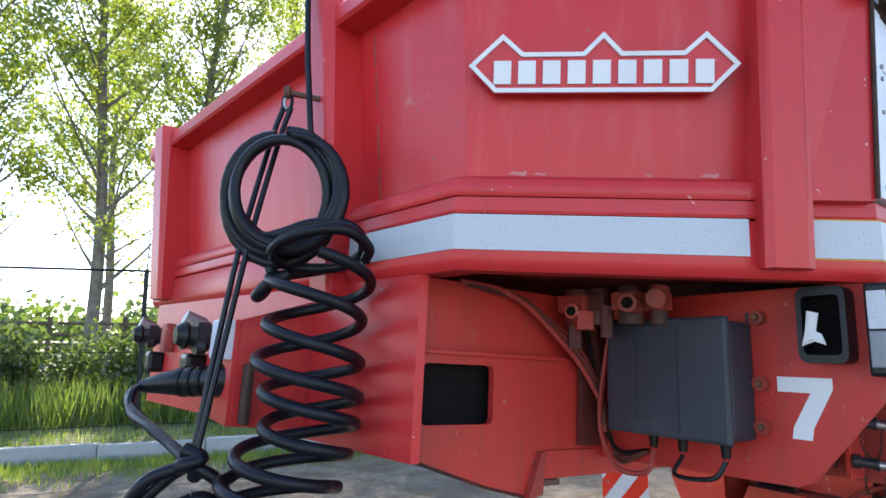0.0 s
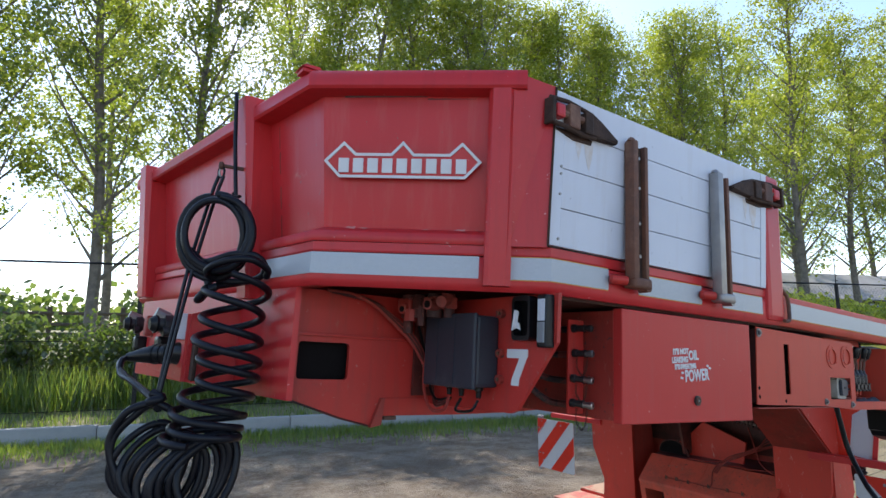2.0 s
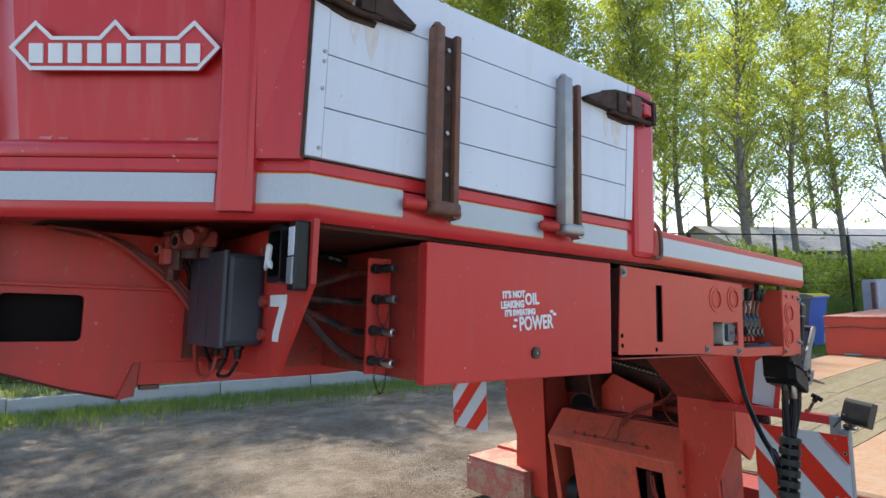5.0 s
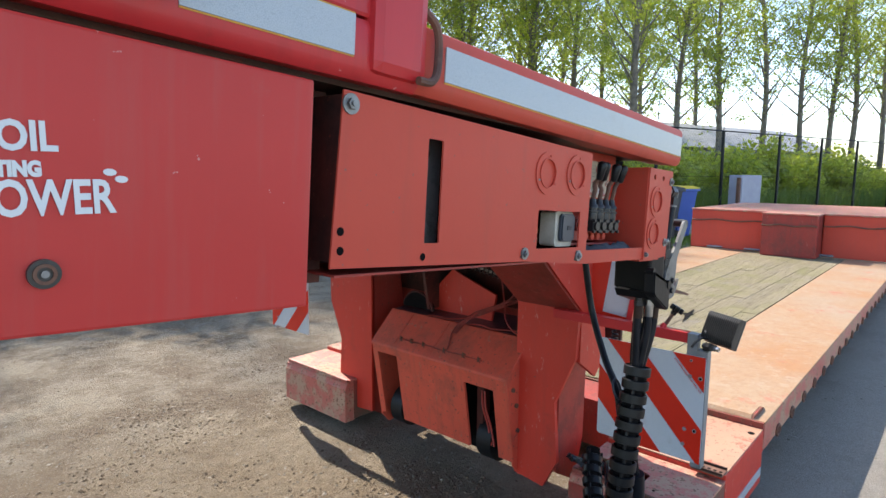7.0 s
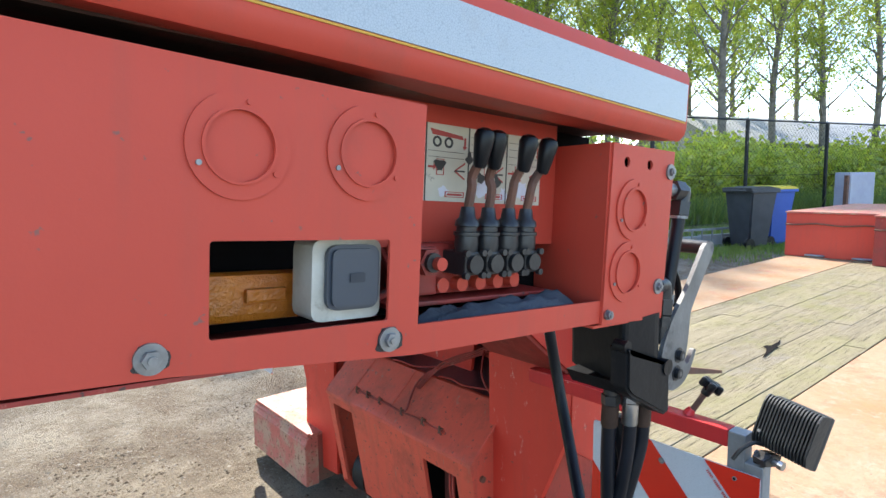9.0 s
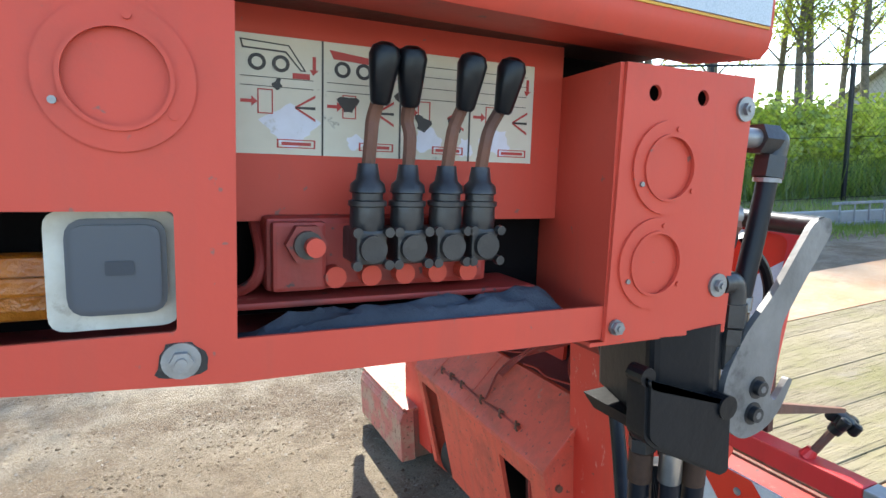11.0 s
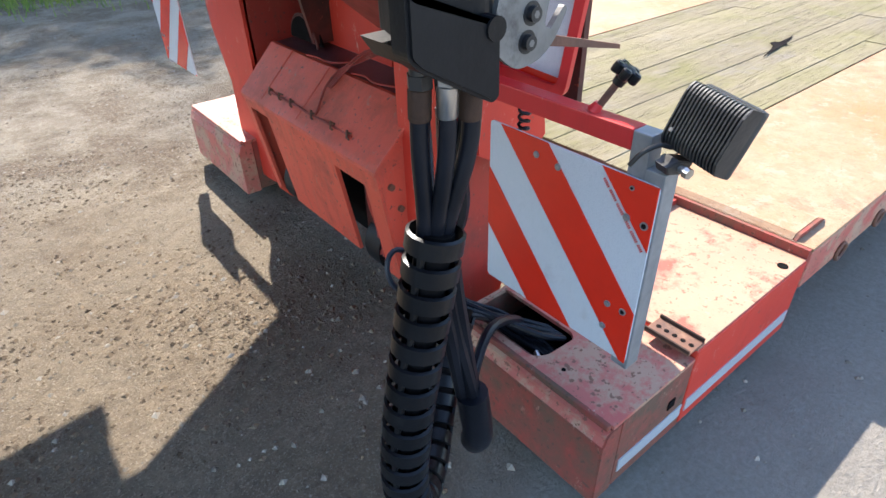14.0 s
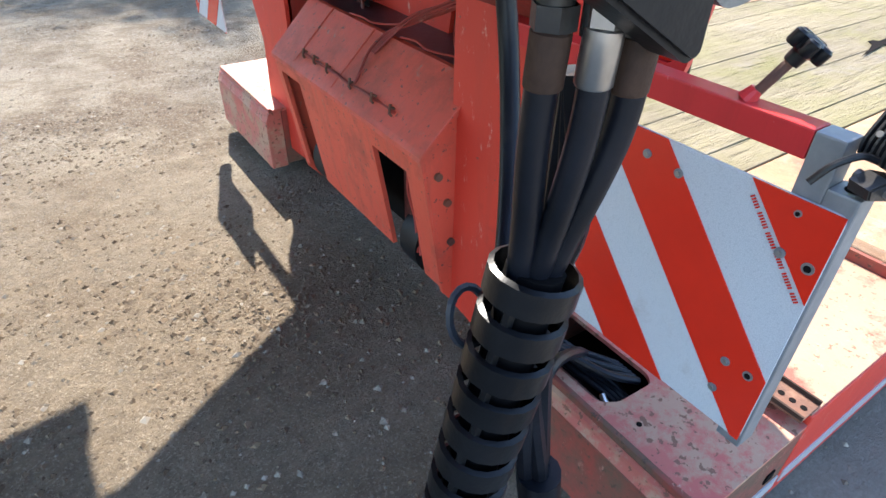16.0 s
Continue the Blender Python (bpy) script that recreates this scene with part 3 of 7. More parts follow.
part("top_rim", sweep(FRONT[:3] + [(0.764, 0.028)], [(-0.05 + LEAN, 2.258), (0.006 + LEAN, 2.258), (0.012 + LEAN, 2.265), (0.012 + LEAN, 2.297), (0.004 + LEAN, 2.31), (-0.06 + LEAN, 2.315)]), RED, neck, "", True)


def wall_post(name, place, at, width, out_top, out_bot, z0, z1):
    """A folded channel post on a wall, proud of it."""
    bm = bmesh.new()
    prof = [(-width / 2, -0.055), (-width / 2, 0.75), (-width / 2 + 0.012, 1.0), (width / 2 - 0.012, 1.0), (width / 2, 0.75), (width / 2, -0.055)]
    rings = []
    for z, out in ((z0, out_bot), (z1, out_top)):
        rings.append([bm.verts.new(place(at + u, o if o < 0 else o * out, z)) for u, o in prof])
    n = len(prof)
    for j in range(n):
        bm.faces.new((rings[0][j - 1], rings[0][j], rings[1][j], rings[1][j - 1]))
    bm.faces.new(rings[0])
    bm.faces.new(rings[1])
    return part(name, bm, RED, neck, "red channel post")


wall_post("wall_post", chamfer, 0.500, 0.070, 0.070, 0.026, 1.738, 2.300)
wall_post("wall_post", front, 0.36, 0.085, 0.10, 0.03, 1.70, 2.335)
wall_post("wall_post", front, 1.40, 0.10, 0.10, 0.04, 1.745, 2.325)
# corner sheet between post and side board
def corner_sheet():
    """A flat sheet that closes the corner from the post to the drop side."""
    bm = bmesh.new()
    quad = [chamfer(0.530, 0.018, 1.843), (0.7995, -0.026, 1.843), (0.7995, -0.050, 2.275), chamfer(0.530, 0.064, 2.306)]
    face = bm.faces.new([bm.verts.new(p) for p in quad])
    for v in bmesh.ops.extrude_face_region(bm, geom=[face])["geom"]:
        if isinstance(v, bmesh.types.BMVert):
            v.co += Vector((0.02, 0.03, 0))
    part("corner_sheet", bm, RED, neck)


corner_sheet()
part("corner_edge", tube([(0.797, -0.030, 1.846), (0.797, -0.053, 2.272)], 0.0035, 6), DARK_RUST, neck, "dark rusty board edge")


# tape strips on the rail
def strip(name, pts, z0=1.758, z1=1.816, out=0.0025, line=True):
    """A strip of film with a thin yellow line below it, along a line of the plan."""
    ob = part(name, sweep(pts, [(-0.001, z0), (out, z0), (out, z1), (-0.001, z1)]), RAIL_TAPE, neck, "white reflective tape strip")
    if line:
        for lo in (z0 - 0.0024, z1 + 0.0004):
            part("edge_line", sweep(pts, [(-0.0005, lo), (out * 0.6, lo), (out * 0.6, lo + 0.0020), (-0.0005, lo + 0.0020)]), YELLOW_EDGE, ob, "thin yellow line")


fr1, ch1 = front(0.30, 0, 0)[:2], chamfer(0.452, 0, 0)[:2]
strip("tape_strip", [fr1, FOLD, ch1], line=False)
strip("tape_strip", [chamfer(0.535, 0, 0)[:2], CORNER, (1.04, -0.02)])
for a, b in ((1.174, 1.490), (1.611, 1.864)):
    strip("tape_strip", [(a, -0.02), (b, -0.02)])

# badge on the bevelled corner: plain shapes
BADGE_Z = 2.070
OUTLINE = [(0.014, 0.0), (0.058, -0.046), (0.406, -0.046), (0.450, 0.0), (0.397, 0.054), (0.362, 0.022), (0.266, 0.022), (0.235, 0.056), (0.202, 0.022), (0.105, 0.022), (0.070, 0.054)]


def inset(poly, k):
    """The outline moved inward by k."""
    out = []
    for i in range(len(poly)):
        p, a, c = Vector(poly[i]), Vector(poly[i - 1]), Vector(poly[(i + 1) % len(poly)])
        d1, d2 = (p - a).normalized(), (c - p).normalized()
        n1, n2 = Vector((-d1.y, d1.x)), Vector((-d2.y, d2.x))
        m = (n1 + n2).normalized()
        out.append(tuple(p + m * k / max(0.4, m.dot(n1))))
    return out


badge = part("badge", plate(OUTLINE, "xz", 0, 0.008), RED, neck, "red badge plate with a white raised outline")


def on_chamfer(ob, along, z, out):
    """Turns a part drawn upright in x and z so that it lies on the bevelled corner."""
    p = chamfer(along, out, z)
    ob.matrix_basis = Matrix.Translation(p) @ Matrix.Rotation(math.atan2(CH.y, CH.x), 4, "Z") @ Matrix.Rotation(math.atan2(LEAN, 0.464), 4, "X")


on_chamfer(badge, 0.0, BADGE_Z, 0.010)
part("raised_outline", plate(OUTLINE, "xz", -0.004, 0.0, [inset(OUTLINE, 0.0075)]), WHITE_PAINT, badge, "white raised outline")
for i in range(9):
    u = 0.056 + i * 0.0405
    part("raised_bar", box(u, u + 0.029, -0.004, 0.0, -0.032, 0.008, 0.001), WHITE_PAINT, badge, "plain white raised bar")

# old scars on the headboard: a scraped line under the rim, weld seams, rubbed edges
for u0, u1, z, h in ((0.07, 0.30, 2.238, 0.0035), (0.30, 0.43, 2.232, 0.0025)):
    sc = part("scrape", plate([(u0, 0), (u1, 0.002), (u1, h), (u0, h + 0.001)], "xz", -0.0006, 0.0006), DARK_RUST, neck, "dark scraped line")
    on_chamfer(sc, 0.0, z, 0.048 + 0.001)
for z in (1.93, 2.02, 2.13, 2.21):
    part("rust_seam", tube([front(0.262, -0.046 + lean(z - 0.04), z - 0.04), front(0.2625, -0.046 + lean(z), z), front(0.261, -0.046 + lean(z + 0.03), z + 0.03)], 0.003, 6), RUSTY, neck, "rusty weld seam")
for u, w, h in ((0.085, 0.030, 0.006), (0.125, 0.022, 0.004), (0.385, 0.028, 0.005), (0.30, 0.012, 0.003)):
    bare = part("bare_spot", plate([(u, 0), (u + w * 0.3, h * 0.8), (u + w * 0.7, h * 0.5), (u + w, h), (u + w * 0.9, -h * 0.4), (u + w * 0.4, -h * 0.2)], "xz", -0.0006, 0.0006), PALE_SCAR, neck, "pale spot where paint has rubbed away")
    on_chamfer(bare, 0.0, 1.884, 0.0005)

# drop side boards
BOARD_X0, BOARD_X1 = 0.803, 1.880


STAIN = two_tone("rust washed white paint", (0.60, 0.59, 0.60), (0.54, 0.47, 0.41), 0.5, scale=30, fine=60, bump=0.02)


def drop_side(y, side):
    """A white aluminium drop side of four long profiles in a thin frame."""
    b = part("drop_side", box(BOARD_X0, BOARD_X0 + 0.035, y - 0.012, y + 0.012, 1.851, 2.270, 0.002), WHITE_BOARD, neck, "white aluminium drop side with dark seams")
    part("end_profile", box(BOARD_X1 - 0.035, BOARD_X1, y - 0.012, y + 0.012, 1.851, 2.270, 0.002), WHITE_BOARD, b)
    for z0, z1 in ((1.851, 1.952), (1.954, 2.061), (2.063, 2.168), (2.170, 2.270)):
        part("board_profile", box(BOARD_X0 + 0.036, BOARD_X1 - 0.036, y - 0.010, y + 0.010, z0, z1, 0.002), WHITE_BOARD, b)
    part("seam_backing", box(BOARD_X0 + 0.03, BOARD_X1 - 0.03, y - 0.004, y + 0.004, 1.855, 2.264), BLACK_PAINT, b)
    for i, z in enumerate((1.87, 1.99, 2.045, 2.065, 2.25)):
        part("rivet", cyl((BOARD_X0 + 0.028, y - side * 0.012, z), (BOARD_X0 + 0.028, y - side * 0.015, z), 0.004, 8), GREY_STEEL, b)
    for x0, top, w, h in ((0.935, 2.150, 0.018, 0.075), (0.895, 2.150, 0.012, 0.05), (1.79, 2.150, 0.026, 0.10), (1.74, 2.15, 0.014, 0.07)):
        part("rust_stain", plate([(x0 - w, top), (x0 + w, top), (x0 + w * 0.8, top - h * 0.5), (x0 + w * 0.25, top - h), (x0 - w * 0.2, top - h * 0.8), (x0 - w * 0.7, top - h * 0.45)], "xz", y - side * 0.0106, y - side * 0.0102), STAIN, b, "faint rust stain")
    b.matrix_basis = Matrix.Translation((0, y, 1.851)) @ Matrix.Rotation(radians(2.6) * side, 4, "X") @ Matrix.Translation((0, -y, -1.851))


drop_side(-0.018, 1)
drop_side(WIDE - 0.002, -1)
part("board_gap", box(0.805, 1.89, -0.012, 0.02, 1.8465, 1.851), BLACK_PAINT, neck)


def rear_post(y0, y1):
    p = part("rear_post", box(1.892, 2.010, y0, y1, 1.738, 2.285, 0.02), RED, neck, "red rounded corner post")
    return p


rear_post(-0.032, 0.07)
rear_post(WIDE - 0.07, WIDE + 0.03)
part("post_hook", tube(curve([(2.010, -0.02, 1.86), (2.030, -0.03, 1.83), (2.028, -0.035, 1.77), (2.01, -0.04, 1.745), (1.98, -0.04, 1.742)], 6), 0.007, 8), RUSTY, neck, "bent rusty rod", True)


def stake(x, mat, label, wide, other):
    """An open channel standing on the rail: two rounded flanges, a recessed web with bolts, a cast foot."""
    s = part("stake", box(x - 0.006, x + wide, -0.078, -0.044, 1.79, 2.196, 0.006), mat, neck, label, True)
    part("flange", box(x + 0.056, x + 0.072, -0.070, -0.044, 1.79, 2.190, 0.005), other, s, "", True)
    part("web", box(x + wide - 0.002, x + 0.058, -0.056, -0.046, 1.79, 2.185), RUSTY if mat != RUSTY else DARK_RUST, s, "rusty recessed web")
    for z in (1.86, 1.955, 2.06, 2.15):
        part("web_bolt", cyl((x + 0.040, -0.056, z), (x + 0.040, -0.063, z), 0.005, 8), GREY_STEEL, s)
    part("cap", tube([(x + 0.004, -0.061, 2.190), (x + 0.008, -0.061, 2.199), (x + 0.012, -0.061, 2.203)], 0.01, 10, radii=[0.014, 0.012, 0.007]), mat, s, "", True)
    part("cast_foot", box(x - 0.004, x + 0.074, -0.080, -0.034, 1.766, 1.797, 0.011, seg=3), mat, s, "", True)
    part("foot_lug", tube([(x + 0.064, -0.072, 1.772), (x + 0.066, -0.04, 1.772)], 0.013, 10), mat, s, "", True)
    part("hinge_stub", tube([(x - 0.054, -0.030, 1.788), (x - 0.050, -0.033, 1.788), (x - 0.008, -0.052, 1.786)], 0.014, 12, radii=[0.009, 0.0135, 0.0135]), NOSE_RED, s, "red hinge stub", True)


stake(1.088, RUSTY, "rusty brown steel side stake", 0.018, RUSTY)
stake(1.520, GREY_STEEL, "grey worn steel side stake", 0.026, RUSTY)


def latch(x, flip, dz, long):
    """A forged board latch: red hinge stub, open wire frame, two blocks and a pointed tongue."""
    k = -long if flip else long
    y = -0.056

    def bar(u0, u1, z0, z1, y0=-0.07, y1=-0.036, bev=0.004):
        return box(min(x + k * u0, x + k * u1), max(x + k * u0, x + k * u1), y0, y1, z0, z1, bev)
    a = part("latch", bar(-0.006, 0.006, 2.19 + dz, 2.262 + dz, -0.07, -0.036, 0.003), DARK_RUST, neck, "rusty brown board latch with an open frame")
    part("hinge_barrel", bar(0.012, 0.045, 2.212 + dz, 2.25 + dz, -0.068, -0.036, 0.008), RED, a)
    part("frame", tube([(x - k * 0.004, y, 2.262 + dz), (x + k * 0.06, y - 0.004, 2.264 + dz), (x + k * 0.15, y - 0.002, 2.254 + dz), (x + k * 0.20, y, 2.235 + dz)], 0.006, 8), DARK_RUST, a, "", True)
    part("frame", tube([(x - k * 0.004, y, 2.196 + dz), (x + k * 0.05, y - 0.004, 2.192 + dz), (x + k * 0.12, y - 0.002, 2.186 + dz), (x + k * 0.17, y, 2.19 + dz)], 0.007, 8), DARK_RUST, a, "", True)
    part("block", bar(0.058, 0.098, 2.192 + dz, 2.258 + dz), RUSTY, a)
    part("block", bar(0.118, 0.150, 2.190 + dz, 2.250 + dz), DARK_RUST, a)
    part("pin", cyl((x + k * 0.045, y, 2.228 + dz), (x + k * 0.12, y, 2.228 + dz), 0.011, 10), RUSTY, a)
    part("tongue", plate([(x + k * 0.15, 2.250 + dz), (x + k * 0.185, 2.246 + dz), (x + k * 0.262, 2.205 + dz), (x + k * 0.258, 2.194 + dz), (x + k * 0.19, 2.192 + dz), (x + k * 0.15, 2.190 + dz)], "xz", -0.064, -0.040, bev=0.004), DARK_RUST, a)
    part("back_plate", plate([(x + k * 0.03, 2.192 + dz), (x + k * 0.17, 2.186 + dz), (x + k * 0.165, 2.172 + dz), (x + k * 0.10, 2.170 + dz), (x + k * 0.03, 2.184 + dz)], "xz", -0.046, -0.036), DARK_RUST, a)


latch(0.775, False, -0.024, 1.0)
latch(1.955, True, -0.032, 1.26)

# lower nose: front plate, side plate with an opening, gusset
part("nose_front", sweep([(0.14, 1.86), (0.335, 0.488), (0.352, 0.488)], [(-0.02, 1.42), (0, 1.415), (0, 1.73), (-0.02, 1.73)]), RED, neck, "red nose plate")
part("nose_side", plate([(0.338, 1.417), (0.506, 1.362), (0.603, 1.338), (0.643, 1.345), (0.650, 1.368), (0.92, 1.368), (1.16, 1.373), (2.4, 1.44), (2.4, 1.60), (0.345, 1.598)], "xz", 0.515, 0.53, [rect(0.367, 0.526, 1.472, 1.578, 0.014)]), NOSE_RED, neck, "red side plate with a rectangular opening")
part("nose_upper", plate([(0.345, 1.60), (2.4, 1.60), (2.4, 1.73), (0.345, 1.73)], "xz", 0.528, 0.54), NOSE_RED, neck)
part("ledge_strip", box(0.345, 0.72, 0.505, 0.53, 1.594, 1.602, 0.002), NOSE_RED, neck)
# near-black sheet close behind the opening, painted as its inner shade
part("nose_shade", box(0.347, 0.56, 0.548, 0.556, 1.44, 1.595), HOLLOW_SHADE, neck)
part("nose_bottom", plate([(0.36, 0.535), (0.18, 1.86), (0.6, 2.3), (2.4, 2.3), (2.4, 0.535)], "xy", 1.415, 1.425), RED_DIRTY, neck)
part("gusset", plate([(0.605, 1.336), (0.642, 1.343), (0.649, 1.420), (0.638, 1.420)], "xz", 0.500, 0.5145), RED_DIRTY, neck)
part("patch_plate", plate([(0.650, 1.3695), (0.80, 1.3695), (0.80, 1.421), (0.650, 1.421)], "xz", 0.509, 0.5145, bev=0.001), NOSE_RED, neck)
part("drip_lug", box(0.655, 0.70, 0.512, 0.535, 1.355, 1.367, 0.003), RUSTY, neck)
part("bottom_seam", tube([(0.34, 0.513, 1.419), (0.506, 0.513, 1.364), (0.603, 0.513, 1.340)], 0.003, 6), GRIME_SHADE_RED, neck)
part("main_beam", box(0.62, 2.9, 0.56, 0.60, 1.40, 1.72), RED_DIRTY, neck)
part("main_beam", box(0.62, 2.9, 2.28, 2.32, 1.40, 1.72), RED_DIRTY, neck)

# cross plate with the figure
CP = 0.85
cross_plate = part("cross_plate", plate([(-0.010, 1.727), (-0.006, 1.602), (0.135, 1.424), (0.158, 1.414), (0.575, 1.403), (0.575, 1.727)], "yz", CP, CP + 0.012), NOSE_RED, neck, "red cross plate")
cross_plate.matrix_basis = Matrix.Translation((-0.028, -0.036, 0))
part("painted_figure", plate([(0.179, 1.583), (0.097, 1.583), (0.097, 1.566), (0.128, 1.505), (0.131, 1.487), (0.160, 1.487), (0.157, 1.505), (0.129, 1.559), (0.179, 1.559)], "yz", CP - 0.002, CP), WHITE_PAINT, cross_plate, "white painted figure 7")
sock = part("socket_frame", plate(rect(0.058, 0.128, 1.605, 1.722, 0.016), "yz", CP - 0.034, CP, [rect(0.066, 0.12, 1.617, 1.708, 0.01)]), BLACK, cross_plate, "black broken lamp housing")
# near-black backing painted as the shade in the empty housing
part("socket_back", box(CP - 0.005, CP, 0.062, 0.124, 1.61, 1.716), HOLLOW_SHADE, sock)
part("torn_scrap", plate([(0.118, 1.63), (0.10, 1.637), (0.085, 1.632), (0.09, 1.648), (0.098, 1.652), (0.093, 1.68), (0.108, 1.684), (0.112, 1.655)], "yz", CP - 0.046, CP - 0.036, bev=0.003), WHITE_PAINT, sock, "torn white scrap")
mark = part("marker_lamp", box(CP - 0.030, CP, 0.002, 0.036, 1.588, 1.722, 0.005), BLACK, cross_plate, "black marker lamp with white reflector")
part("reflector", box(CP - 0.0325, CP - 0.028, 0.007, 0.031, 1.655, 1.71, 0.001), TAPE, mark)
part("lens", box(CP - 0.034, CP - 0.028, 0.007, 0.031, 1.60, 1.652, 0.002), GALV, mark)
# control box
cbx = part("control_box", box(0.768, CP, 0.215, 0.45, 1.475, 1.672, 0.012), NAVY_BOX, cross_plate, "dark plastic control box")
part("box_lid", box(0.757, 0.77, 0.21, 0.455, 1.47, 1.677, 0.006), NAVY_BOX, cbx)
for y in (0.30, 0.385):
    part("lid_rib", box(0.755, 0.76, y, y + 0.004, 1.48, 1.665), NAVY_BOX, cbx)
for y in (0.25, 0.33, 0.39):
    part("cable_gland", tube([(0.81, y, 1.478), (0.81, y, 1.466), (0.81, y, 1.464), (0.81, y, 1.445)], 0.012, 10, radii=[0.013, 0.013, 0.009, 0.007]), BLACK, cbx, "", True)
part("box_cable", tube(curve([(0.81, 0.39, 1.44), (0.80, 0.40, 1.40), (0.79, 0.46, 1.40), (0.79, 0.50, 1.47), (0.79, 0.49, 1.58), (0.80, 0.47, 1.68), (0.80, 0.40, 1.72)], 6), 0.005, 6), RED_DIRTY, cross_plate, "", True)
part("box_cable", tube(curve([(0.81, 0.25, 1.44), (0.80, 0.27, 1.41), (0.80, 0.34, 1.405), (0.81, 0.33, 1.44)], 6), 0.0042, 6), BLACK, cross_plate, "", True)
for z in (1.50, 1.57, 1.68):
    lug = part("box_lug", plate(disc(0.203, z, 0.0125, 18), "yz", CP - 0.014, CP, [disc(0.203, z, 0.006, 12)]), RED_DIRTY, cross_plate)
    part("lug_bolt", cyl((CP - 0.018, 0.203, z), (CP - 0.004, 0.203, z), 0.005, 6), RUSTY, lug)
    part("lug_arm", box(CP - 0.01, CP - 0.001, 0.205, 0.222, z - 0.008, z + 0.008), NAVY_BOX, lug)
# air valves above the box
for i, (x, y, w) in enumerate(((0.70, 0.46, 0.03), (0.70, 0.41, 0.02), (0.71, 0.345, 0.024), (0.73, 0.30, 0.016))):
    v = part("air_valve", cyl((x, y, 1.665), (x, y, 1.735), w, 12), GRIME_SHADE_RED, neck, "red painted air valve", True)
    part("valve_body", box(x - w, x + w, y - w * 1.2, y + w * 1.2, 1.69, 1.725, 0.005), RED_DIRTY if i != 1 else GRIME_SHADE_RED, v)
for x, y, z, r in ((0.665, 0.33, 1.700, 0.017), (0.655, 0.455, 1.690, 0.015)):
    el = part("valve_port", cyl((x + 0.04, y, z), (x, y - 0.012, z), r, 16), RED_DIRTY, neck, "open red valve port", True)
    # bore is a near-black disc, its inner shade put into the colour
    part("port_bore", cyl((x, y - 0.012, z), (x - 0.0015, y - 0.0125, z), r * 0.62, 14), HOLLOW_SHADE, el)
for x, y, z0, z1, r in ((0.69, 0.385, 1.64, 1.70, 0.012), (0.68, 0.43, 1.655, 1.69, 0.021), (0.72, 0.36, 1.675, 1.715, 0.026), (0.70, 0.475, 1.62, 1.69, 0.016)):
    part("valve_stub", cyl((x, y, z0), (x, y, z1), r, 8), RED_DIRTY if r > 0.02 else GRIME_SHADE_RED, neck, "", True)
part("pipe_elbow", tube(curve([(0.71, 0.282, 1.73), (0.705, 0.282, 1.712), (0.68, 0.27, 1.706)], 6), 0.017, 12), RED_DIRTY, neck, "", True)
for i in range(5):
    o = 0.016 * i
    part("air_pipe", tube(curve([(0.44 + o, 0.516, 1.730 - 0.002 * i), (0.53 + o, 0.505, 1.722 - 0.004 * i), (0.60 + 0.7 * o, 0.495, 1.690 - 0.004 * i), (0.665 + 0.5 * o, 0.488, 1.640), (0.715 + 0.4 * o, 0.480, 1.595), (0.75 + 0.2 * o, 0.470, 1.545), (0.775, 0.463, 1.50 - 0.01 * i)], 6), 0.0055 + 0.001 * (i % 2), 7), (RED_DIRTY, GRIME_SHADE_RED)[i % 2], neck, "", True)
for i in range(3):
    part("cable", tube(curve([(0.72 + 0.012 * i, 0.465, 1.68), (0.75 + 0.010 * i, 0.478, 1.62), (0.775 + 0.008 * i, 0.482, 1.55), (0.785 + 0.008 * i, 0.475, 1.48), (0.80, 0.45, 1.425 - 0.010 * i), (0.815, 0.39, 1.432)], 6), 0.0045, 6), GRIME_SHADE_RED if i else BLACK, neck, "", True)
# plate added for the dark grime behind the control box
part("grime_plate", box(0.745, 0.848, 0.497, 0.509, 1.43, 1.728), GRIME_SHADE_RED, neck)

def lettering(text, x, z, size, parent, y=0.0015, bold=0.0009, stretch=1.0, mat=None, tilt=0.0, name="lettering"):
    """Flat letters on a plane that faces the near side."""
    cu = bpy.data.curves.new("letters", "FONT")
    cu.body, cu.size, cu.extrude, cu.offset = text, size, 0.0006, bold
    cu.resolution_u = 3
    tmp = new("letters", cu)
    dg = bpy.context.evaluated_depsgraph_get()
    me = bpy.data.meshes.new_from_object(tmp.evaluated_get(dg))
    bpy.data.objects.remove(tmp)
    me.transform(Matrix.Diagonal((stretch, 1, 1, 1)))
    me.materials.clear()
    me.materials.append(mat or WHITE_PAINT)
    ob = new(name, me)
    ob.parent = parent
    ob.matrix_basis = Matrix.Translation((x, y, z)) @ Matrix.Rotation(radians(90), 4, "X") @ Matrix.Rotation(radians(tilt), 4, "Z")
    return ob


